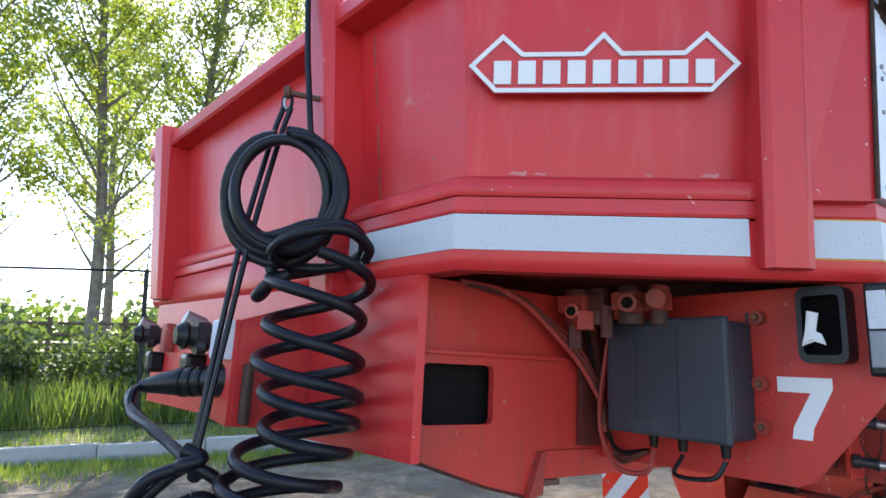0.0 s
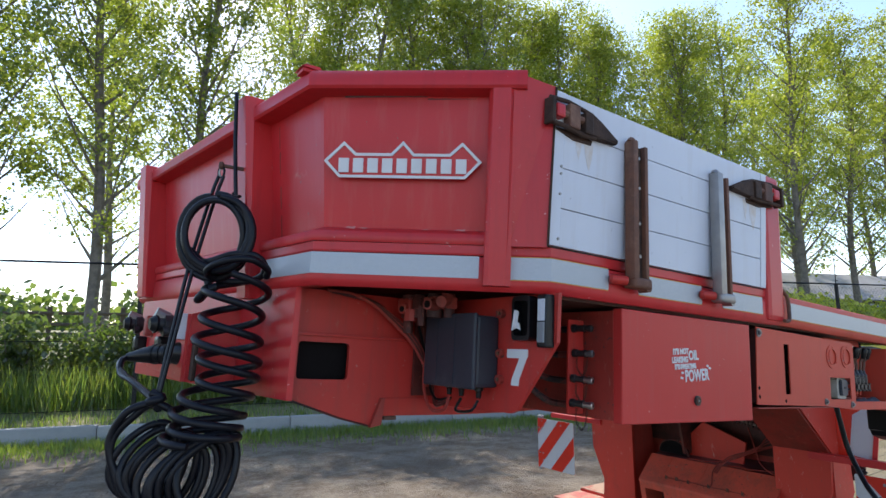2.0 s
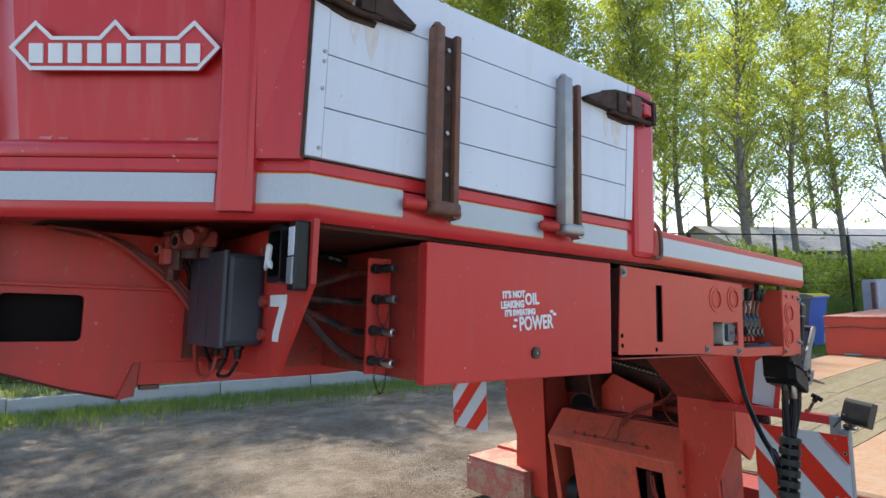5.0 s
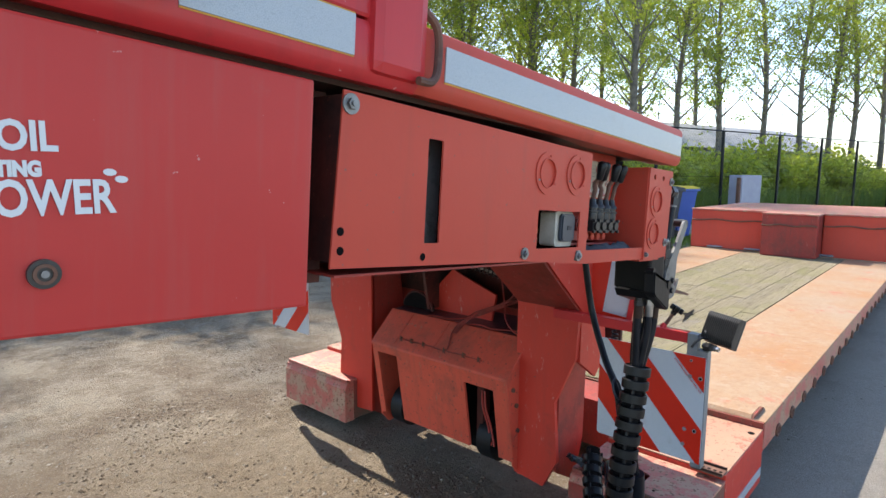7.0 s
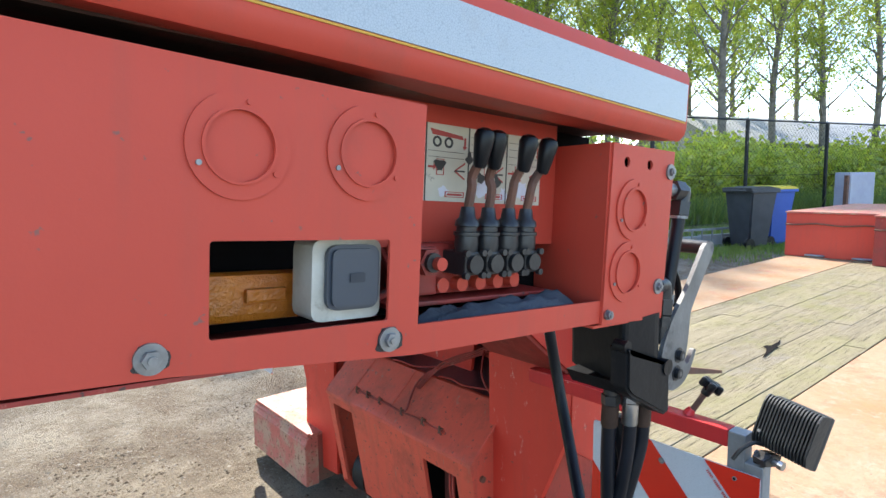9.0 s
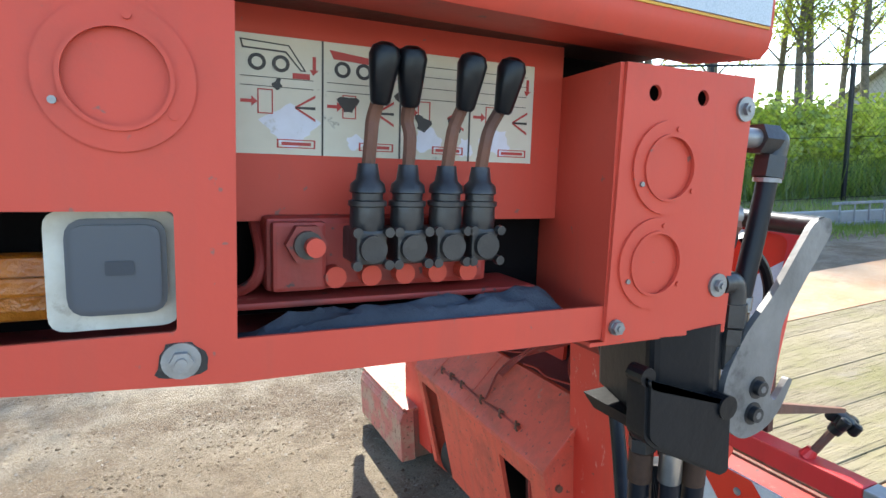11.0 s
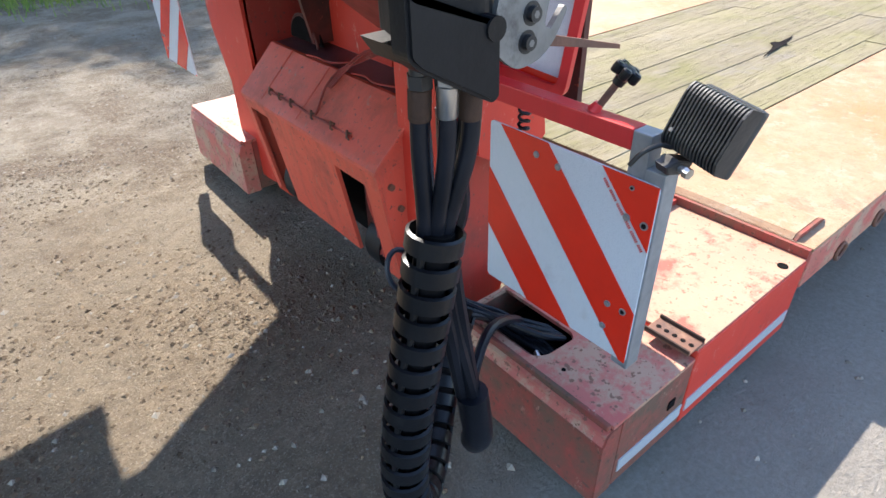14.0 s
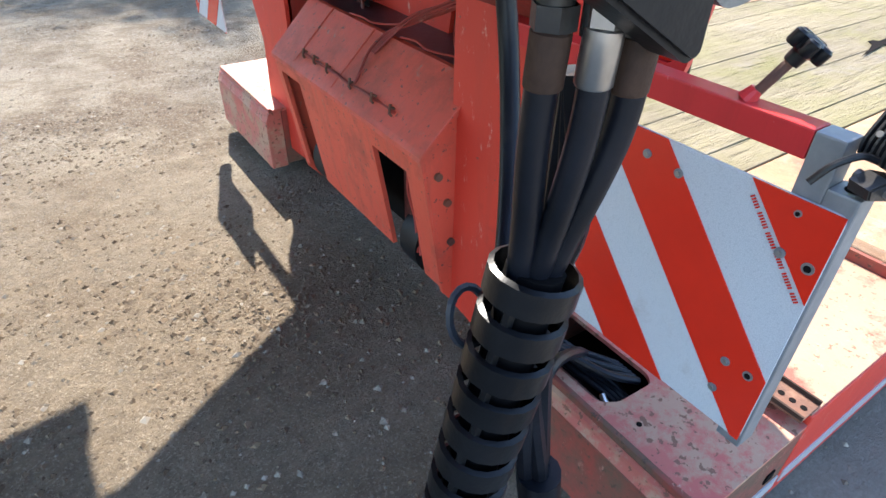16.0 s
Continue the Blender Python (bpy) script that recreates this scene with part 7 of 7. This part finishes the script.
part("bracket_rust", box(0.150, 0.162, 0.79, 0.834, 1.445, 1.56, 0.004), DARK_RUST, coup, "rusty socket bracket")
part("bracket_block", box(0.11, 0.13, 1.27, 1.34, 1.60, 1.65, 0.006), WHITE_BOARD, coup, "grimy pale block")
part("bracket_lug", box(0.10, 0.13, 1.12, 1.18, 1.585, 1.65, 0.008), RED_DIRTY, coup)
part("bracket_lug", box(0.10, 0.13, 1.44, 1.50, 1.575, 1.655, 0.008), RED_DIRTY, coup)

# a small red hood on the rim
lampbox = thing("rim_lamp", "small red lamp housing on the rim of the headboard", "lamp", NECK)
part("housing", box(0.255, 0.305, 0.38, 0.43, 2.312, 2.324, 0.004), RED, lampbox)
part("hood", plate([(0.25, 2.324), (0.312, 2.324), (0.30, 2.334), (0.262, 2.332)], "xz", 0.375, 0.435), RED, lampbox)


# ---- wheelie bins, ladder, cabinet, fence ----
def wheelie_bin(m, body_mat, lid_mat, label):
    b = thing("wheelie_bin", label, "wheelie bin", m, "bins by the kerb")
    bm = bmesh.new()
    lo = [bm.verts.new((x * 0.26, y * 0.26, 0.05)) for x, y in ((-1, -1), (1, -1), (1, 1), (-1, 1))]
    hi = [bm.verts.new((x * 0.36, y * 0.38, 1.25)) for x, y in ((-1, -1), (1, -1), (1, 1), (-1, 1))]
    for i in range(4):
        bm.faces.new((lo[i - 1], lo[i], hi[i], hi[i - 1]))
    bm.faces.new(lo[::-1])
    bm.faces.new(hi)
    bmesh.ops.bevel(bm, geom=bm.edges[:], offset=0.03, segments=2, affect="EDGES")
    part("body", bm, body_mat, b, "", True)
    part("rim", box(-0.39, 0.39, -0.42, 0.42, 1.22, 1.28, 0.015), body_mat, b)
    lid = part("lid", plate([(-0.42, 1.28), (0.40, 1.28), (0.40, 1.31), (0.1, 1.36), (-0.42, 1.33)], "xz", -0.41, 0.41, bev=0.012), lid_mat, b)
    part("handle", tube([(-0.46, -0.3, 1.27), (-0.46, 0.3, 1.27)], 0.018, 8), body_mat, b, "", True)
    for s in (-1, 1):
        w = part("wheel", cyl((-0.30, s * 0.27, 0.12), (-0.30, s * 0.34, 0.12), 0.12, 20), BLACK, b, "", True)
    return b


turn = math.degrees(math.atan2(KERB_D.y, KERB_D.x))
wheelie_bin(pose(15.75, 5.0, 0, 0, 0, turn - 4), GREY_BIN, GREY_BIN, "dark grey wheelie bin standing by the kerb")
wheelie_bin(pose(16.65, 4.95, 0, 0, 0, turn - 2), BLUE_BIN, YELLOW_LID, "blue wheelie bin with a yellow lid by the kerb")


def ladder():
    l = thing("ladder", "aluminium ladder lying on edge against the kerb", "ladder", pose(*by_kerb(15.3, -0.2), 0, 0, turn))
    for z in (0.03, 0.40):
        part("stile", box(-1.35, 1.35, -0.02, 0.02, z, z + 0.05, 0.006), GALV, l)
    for i in range(9):
        x = -1.2 + i * 0.3
        part("rung", cyl((x, 0, 0.05), (x, 0, 0.43), 0.017, 10), GALV, l)


ladder()


def lilac_cabinet():
    c = thing("utility_cabinet", "lilac grey metal utility cabinet by the fence", "cabinet", pose(*by_kerb(22.2, 0.7, 0.15), 0, 0, turn))
    part("body", box(-0.55, 0.55, -0.2, 0.2, 0, 1.5, 0.02), LILAC_METAL, c)
    part("door_leaf", box(-0.52, 0.5, -0.215, -0.2, 0.05, 1.45, 0.01), LILAC_METAL, c)
    part("hinge_post", box(-0.66, -0.57, -0.22, -0.12, 0, 1.42, 0.01), RUSTY, c)


lilac_cabinet()


def fence():
    """Black wire fence with barbed arms; the mesh is real wire, joined."""
    f = thing("fence", "black steel fence with wire mesh and barbed posts", "fence", kind="structure")
    posts = [-8.6, -5.4, -2.2, 1.0, 4.1, 7.2, 10.4, 12.6, 15.7, 18.95, 22.2, 25.4, 28.2, 31.0, 34, 37, 40]
    bm = box(-0.036, 0.036, -0.036, 0.036, 0.0, 2.85, 0.006)
    first = part("post", bm, BLACK_PAINT, f)
    bm = cyl((0, 0, 2.85), (0.02, 0, 3.6), 0.012, 6)
    for i in range(5):
        cyl((-0.0, 0, 2.95 + i * 0.15), (0.09, 0, 2.95 + i * 0.15), 0.008, 5, bm=bm)
    for i in range(14):
        cyl((0.04, 0, 0.5 + i * 0.17), (0.12, 0, 0.5 + i * 0.17), 0.009, 5, bm=bm)
    arm = part("barbed_arm", bm, BLACK_PAINT, first)
    first.matrix_basis = pose(*by_kerb(posts[0], 1.5, 0.25), 0, 0, turn)
    for a in posts[1:]:
        p = new("post", first.data)
        p.parent = f
        p.matrix_basis = pose(*by_kerb(a, 1.5 + random.uniform(-0.02, 0.02), 0.2), random.uniform(-0.6, 0.6), random.uniform(-0.6, 0.6), turn)
        q = new("barbed_arm", arm.data)
        q.parent = p
    bm = bmesh.new()
    for z, r in ((3.05, 0.022), (1.6, 0.006), (0.35, 0.006)):
        tube([by_kerb(a, 1.47, z) for a in range(-14, 46, 2)], r, 5, bm=bm)
    part("top_wire", bm, BLACK_PAINT, f)
    a = -12.0
    bm = bmesh.new()

    def wire(p, q, r=0.003):
        d = (q - p).normalized()
        s = Vector((d.y, -d.x, 0))
        s = s.normalized() * r if s.length > 1e-6 else Vector((r, 0, 0))
        v = [bm.verts.new(c) for c in (p - s, p + s, q + s, q - s)]
        bm.faces.new(v)
    while a < 42:
        wire(by_kerb(a, 1.46, 0.3), by_kerb(a + 2.7, 1.46, 3.0))
        wire(by_kerb(a + 2.7, 1.465, 0.3), by_kerb(a, 1.465, 3.0))
        a += 0.13
    tagged(part("wire_mesh", bm, BLACK_PAINT, f), "thin wire mesh", kind="stuff")


fence()


def timber_fence():
    t = thing("timber_fence", "dark timber field fence beyond the verge", "fence", kind="structure")
    for i in range(9):
        a = -16 + i * 2.4
        p = by_kerb(a, 14)
        part("timber_post", box(p.x - 0.08, p.x + 0.08, p.y - 0.08, p.y + 0.08, 0.8, 2.75, 0.02), OLD_WOOD_FENCE, t)
    for z in (1.75, 2.1, 2.5):
        part("timber_rail", tube([by_kerb(a, 13.9, z + 0.02 * math.sin(a)) for a in range(-17, 4)], 0.06, 6), OLD_WOOD_FENCE, t)


timber_fence()


def barn():
    """A long low building with a pale tiled roof beyond the trees."""
    b = thing("barn", "long low barn with a pale grey roof behind the trees", "building", pose(*by_kerb(52, 30, 0.8), 0, 0, turn))
    BR = two_tone("pale grey sheet wall", (0.36, 0.35, 0.34), (0.30, 0.295, 0.29), 0.8, scale=3, bump=0.2)
    TL = two_tone("pale corrugated roof", (0.36, 0.35, 0.34), (0.28, 0.275, 0.27), 0.8, scale=0.6, bump=0.2)
    part("wall", box(-7, 26, -5, 5, 0, 3.2), BR, b)
    for x in (-7.0, 25.8):
        part("gable", plate([(-5.0, 3.21), (5.0, 3.21), (0.4, 5.95), (-0.4, 5.95)], "yz", x, x + 0.2), BR, b)
    bm = bmesh.new()
    for i in range(67):
        x = -7.5 + i * 0.51
        box(x, x + 0.48, -6, 0, -0.05, 0.05, bm=bm)
    r = tagged(part("roof", bm, TL, b), kind="stuff")
    r.matrix_basis = Matrix.Translation((0, 0, 6.2)) @ Matrix.Rotation(radians(27), 4, "X")
    bm = box(-7.5, 26.5, 0, 6, -0.05, 0.05)
    r2 = part("roof", bm, TL, b)
    r2.matrix_basis = Matrix.Translation((0, 0, 6.2)) @ Matrix.Rotation(radians(-27), 4, "X")


barn()


# ---- trees and bushes ----
def leaves(name, count, spots, size, mat, parent, rnd, droop=0.3):
    """Many small bent leaf clumps round the given spots (place, spread)."""
    verts, faces = [], []
    for _ in range(count):
        c, sp = spots[rnd.randrange(len(spots))]
        p = c + Vector((rnd.gauss(0, sp), rnd.gauss(0, sp), rnd.gauss(0, sp * 0.8)))
        s = size * rnd.uniform(0.6, 1.3)
        d = Vector((rnd.uniform(-1, 1), rnd.uniform(-1, 1), rnd.uniform(-1, 0.6) - droop)).normalized()
        n = d.orthogonal()
        n.rotate(Matrix.Rotation(rnd.uniform(0, 6.28), 3, d))
        i = len(verts)
        verts += [p, p + d * s * 0.5 + n * s * 0.38, p + d * s, p + d * s * 0.5 - n * s * 0.38]
        faces.append((i, i + 1, i + 2, i + 3))
    me = bpy.data.meshes.new(name)
    me.from_pydata(verts, [], faces)
    me.materials.append(mat)
    ob = new(name, me)
    ob.parent = parent
    tagged(ob, kind="stuff")
    return ob


def tree(seed, height, bare, count, leaf=LEAF):
    """A poplar: tapered trunk, rising limbs, an airy crown of small leaves."""
    rnd = random.Random(seed)
    t = thing("tree", "tall slender poplar in young leaf", "tree", group="poplars behind the fence")
    line = [Vector((0.5 * math.sin(i * 0.55 + seed) * i / 12, 0.4 * math.cos(i * 0.45 + seed) * i / 12, height * i / 12)) for i in range(13)]
    part("trunk", tube(line, 0.2, 9, radii=[0.15 * (1 - i / 13) ** 0.8 + 0.012 for i in range(13)]), BARK, t, "", True)
    bm = bmesh.new()
    spots = []
    for k in range(46):
        h = bare + (height - bare) * (k / 46) ** 0.9
        u = h / height * 12
        base = line[int(u)].lerp(line[min(12, int(u) + 1)], u - int(u))
        a = k * 2.4 + rnd.uniform(-0.5, 0.5)
        reach = (1.0 - (h - bare) / (height - bare)) * 2.3 + 0.6
        reach *= rnd.uniform(0.6, 1.15)
        pts = [base + Vector((math.cos(a), math.sin(a), 0)) * reach * f + Vector((0, 0, reach * (0.9 * f + 0.35 * f * f))) for f in (0, 0.3, 0.65, 1.0)]
        tube(pts, 0.03, 5, bm=bm, radii=[0.055 * (1 - h / height) + 0.02, 0.03, 0.018, 0.006])
        for f in (0.3, 0.5, 0.7, 0.85, 1.0, 1.1):
            p = base + Vector((math.cos(a), math.sin(a), 0)) * reach * f + Vector((0, 0, reach * (0.9 * f + 0.35 * f * f)))
            off = Vector((rnd.gauss(0, 0.35), rnd.gauss(0, 0.35), rnd.gauss(0, 0.3)))
            if rnd.random() < 0.8:
                spots.append((p + off, rnd.uniform(0.16, 0.36)))
    tagged(part("branch_work", bm, BARK, t, "", True), kind="stuff")
    leaves("crown", count, spots, 0.095, leaf, t, rnd)
    return t


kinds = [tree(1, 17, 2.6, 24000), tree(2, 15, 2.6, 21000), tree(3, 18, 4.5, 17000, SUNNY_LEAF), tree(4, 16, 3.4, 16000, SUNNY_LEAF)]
kinds[0].matrix_basis = pose(*by_kerb(-0.9, 6.0, 0.4))
kinds[1].matrix_basis = pose(*by_kerb(1.65, 6.2, 0.4))
kinds[2].matrix_basis = pose(*by_kerb(44.9, 25.0, 0.4))
kinds[2].scale = (1.6, 1.6, 1.2)
kinds[3].matrix_basis = pose(*by_kerb(23.4, 6.2, 0.4))
rt = random.Random(5)
for a, off, h in ((-3.9, 6.2, 15), (5.0, 7.0, 9.2), (16.3, 24.6, 23.5), (21.9, 25, 24.0), (27.5, 25.4, 24.5), (33.6, 25, 25.5), (38.8, 25.6, 26.0), (26, 6.1, 14), (28.6, 6.0, 14.5), (31.8, 6.0, 15), (35.5, 6.1, 15.5), (38.2, 6.0, 16), (40.8, 6.2, 16.5), (44, 6.0, 17), (47.5, 6.2, 17.5), (51, 6.0, 18), (55, 6.1, 18.5),
                  (31, 31, 26.0), (36, 30, 26.0), (42, 31, 27.0), (46.5, 30, 27.0), (53, 31, 28.0), (60, 30, 28.0), (-7.5, 6.5, 15), (7.4, 28, 26.0), (10.4, 24, 25.5), (13.8, 28, 27.0), (17.5, 24, 26.0), (-5, 27, 22), (4.8, 25, 24), (8.5, 26, 26.0), (12.0, 25, 25.0), (15.5, 26.5, 26.5), (19.5, 25, 25.0), (24, 26, 25.0), (29, 27, 25.0), (35, 26, 26.0), (24.5, 29, 25.0), (19.0, 30, 21)):
    # trees to the right and far back get the leaves with painted sunlight
    j = rt.randrange(2) + (2 if a > 12 or off > 20 else 0)
    k = h / (17, 15, 18, 16)[j]
    c = copy_thing(kinds[j], pose(*by_kerb(a, off, 0.35), 0, 0, rt.uniform(0, 360)))
    c.scale = (rt.uniform(0.9, 1.05) * (1.7 if off > 20 else 1.0),) * 2 + (k,)


def bush(seed, count, label, leaf=BUSH_LEAF):
    rnd = random.Random(seed)
    b = thing("bush", label, "bush", group="bushes behind the fence")
    bm = bmesh.new()
    spots = []
    for k in range(14):
        a = rnd.uniform(0, 6.28)
        r = rnd.uniform(0.2, 0.9)
        h = rnd.uniform(0.7, 1.9)
        p = Vector((math.cos(a) * r, math.sin(a) * r, h))
        tube([Vector((0, 0, 0)), p * 0.5 + Vector((0, 0, 0.1)), p], 0.015, 5, bm=bm, radii=[0.025, 0.014, 0.005])
        for f in (0.45, 0.7, 1.0):
            spots.append((p * f, 0.22))
    tagged(part("twig_work", bm, BARK, b), kind="stuff")
    leaves("foliage", count, spots, 0.12, leaf, b, rnd, 0.0)
    return b


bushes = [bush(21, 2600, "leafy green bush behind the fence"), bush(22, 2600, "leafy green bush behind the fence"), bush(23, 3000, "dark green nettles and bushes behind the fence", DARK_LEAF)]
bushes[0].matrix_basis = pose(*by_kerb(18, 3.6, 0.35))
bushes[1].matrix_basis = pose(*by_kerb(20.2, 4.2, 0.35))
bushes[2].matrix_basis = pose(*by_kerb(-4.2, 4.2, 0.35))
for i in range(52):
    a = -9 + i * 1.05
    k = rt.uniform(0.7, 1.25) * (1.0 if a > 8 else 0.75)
    # left bushes get the leaves with painted shade, the others the brighter ones
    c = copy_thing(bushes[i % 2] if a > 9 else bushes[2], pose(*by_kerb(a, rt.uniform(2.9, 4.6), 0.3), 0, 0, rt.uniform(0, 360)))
    c.scale = (k, k, k * rt.uniform(0.8, 1.2))


for i in range(22):
    k = rt.uniform(1.25, 1.6)
    c = copy_thing(bushes[i % 2], pose(*by_kerb(13.5 + i * 1.1, rt.uniform(5.5, 8.5), 0.3), 0, 0, rt.uniform(0, 360)))
    c.scale = (k, k, k * rt.uniform(0.75, 1.0))


def grass(name, places, height, width, label, rnd):
    verts, faces = [], []
    for p in places:
        h = height * rnd.uniform(0.5, 1.3)
        a = rnd.uniform(0, 6.28)
        d = Vector((math.cos(a), math.sin(a), 0))
        b = Vector((rnd.uniform(-0.4, 0.4), rnd.uniform(-0.4, 0.4), 1)) * h
        i = len(verts)
        verts += [p - d * width, p + d * width, p + b * 0.6 + d * width * 0.6 + Vector((0, 0, 0)), p + b]
        faces += [(i, i + 1, i + 2), (i, i + 2, i + 3)]
    me = bpy.data.meshes.new(name)
    me.from_pydata(verts, [], faces)
    me.materials.append(GRASS_BLADE)
    return tagged(new(name, me), label, "grass", kind="stuff")


rg = random.Random(8)
grass("kerb_grass", [by_kerb(a, -abs(rg.gauss(0, 0.55 if a < 14 else 0.8)) - (0.08 if a < 14 else 0.35), 0.0) for a in (rg.uniform(-12, 40) for _ in range(42000))], 0.12, 0.008, "low green weeds along the foot of the kerb", rg)
grass("verge_grass", [by_kerb(rg.uniform(-12, 40), rg.uniform(0.15, 2.0), 0.22) for _ in range(15000)], 0.16, 0.009, "dry and green grass on the verge", rg)
grass("tall_grass", [by_kerb(rg.uniform(-14, 42), rg.uniform(1.6, 4.5), 0.32) for _ in range(42000)], 0.75, 0.014, "tall green grass and nettles behind the fence", rg)


def far_woods():
    rnd = random.Random(31)
    spots = []
    for i in range(240):
        a = rnd.uniform(-120, 160)
        off = rnd.uniform(55, 75)
        spots.append((by_kerb(a, off, 1.8 + rnd.uniform(0, 3.5)), 1.3))
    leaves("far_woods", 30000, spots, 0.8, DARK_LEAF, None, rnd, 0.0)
    tagged(bpy.data.objects["far_woods"], "distant green hedge and woods", "woods", kind="stuff")


far_woods()


def pebbles():
    """Loose small stones on the grit, joined."""
    rnd = random.Random(77)
    verts, faces = [], []
    for n in range(13000):
        x, y = (rnd.uniform(-1.5, 7.5), rnd.uniform(-1.2, 8.0)) if n < 8000 else (rnd.gauss(2.8, 1.0), rnd.gauss(1.5, 1.3))
        r = 0.002 + 0.013 * rnd.random() ** 7
        i = len(verts)
        z = 0.012 * noise.noise((x * 0.8, y * 0.8, 0)) - 0.006
        verts += [Vector((x, y, z)) + Vector((dx * r * rnd.uniform(0.7, 1.3), dy * r * rnd.uniform(0.7, 1.3), dz * r * rnd.uniform(0.35, 0.7))) for dx, dy, dz in ((1, 0, 0), (0, 1, 0), (-1, 0, 0), (0, -1, 0), (0.2, 0.1, 1))]
        faces += [(i, i + 1, i + 4), (i + 1, i + 2, i + 4), (i + 2, i + 3, i + 4), (i + 3, i, i + 4)]
    me = bpy.data.meshes.new("pebbles")
    me.from_pydata(verts, [], faces)
    m, nt, b = material("pebble stone", (0.3, 0.28, 0.25), 0.9)
    geo = nt.nodes.new("ShaderNodeNewGeometry")
    nt.links.new(mixed(nt, geo.outputs["Random Per Island"], (0.11, 0.088, 0.064), (0.33, 0.29, 0.23)), b.inputs["Base Color"])
    me.materials.append(m)
    tagged(new("pebbles", me), "loose small stones on the yard", "pebbles", kind="stuff")


pebbles()


def clods():
    """Crumbs of dry brown earth in loose drifts, joined."""
    rnd = random.Random(78)
    drifts = [(rnd.uniform(1.2, 3.4), rnd.uniform(0.9, 3.2)) for _ in range(40)] + [(rnd.uniform(-0.5, 6.5), rnd.uniform(0.3, 7.5)) for _ in range(90)]
    verts, faces = [], []
    for _ in range(26000):
        cx, cy = drifts[rnd.randrange(len(drifts))]
        x, y = cx + rnd.gauss(0, 0.22), cy + rnd.gauss(0, 0.10)
        r = 0.0022 + 0.0115 * rnd.random() ** 5
        i = len(verts)
        z = 0.012 * noise.noise((x * 0.8, y * 0.8, 0)) - 0.006
        verts += [Vector((x, y, z)) + Vector((dx * r * rnd.uniform(0.6, 1.4), dy * r * rnd.uniform(0.6, 1.4), dz * r * rnd.uniform(0.35, 0.8))) for dx, dy, dz in ((1, 0, 0), (0.3, 1, 0), (-1, 0.4, 0), (-0.2, -1, 0), (0.2, 0.3, 1), (-0.3, -0.2, 0.9))]
        faces += [(i, i + 1, i + 4), (i + 1, i + 2, i + 5), (i + 1, i + 5, i + 4), (i + 2, i + 3, i + 5), (i + 3, i, i + 4), (i + 3, i + 4, i + 5)]
    me = bpy.data.meshes.new("clods")
    me.from_pydata(verts, [], faces)
    m, nt, b = material("dry earth", (0.2, 0.14, 0.09), 0.95)
    geo = nt.nodes.new("ShaderNodeNewGeometry")
    nt.links.new(mixed(nt, geo.outputs["Random Per Island"], (0.085, 0.060, 0.038), (0.20, 0.145, 0.092)), b.inputs["Base Color"])
    me.materials.append(m)
    tagged(new("earth_crumbs", me), "loose crumbs of dry brown earth", "dirt", kind="stuff")


clods()
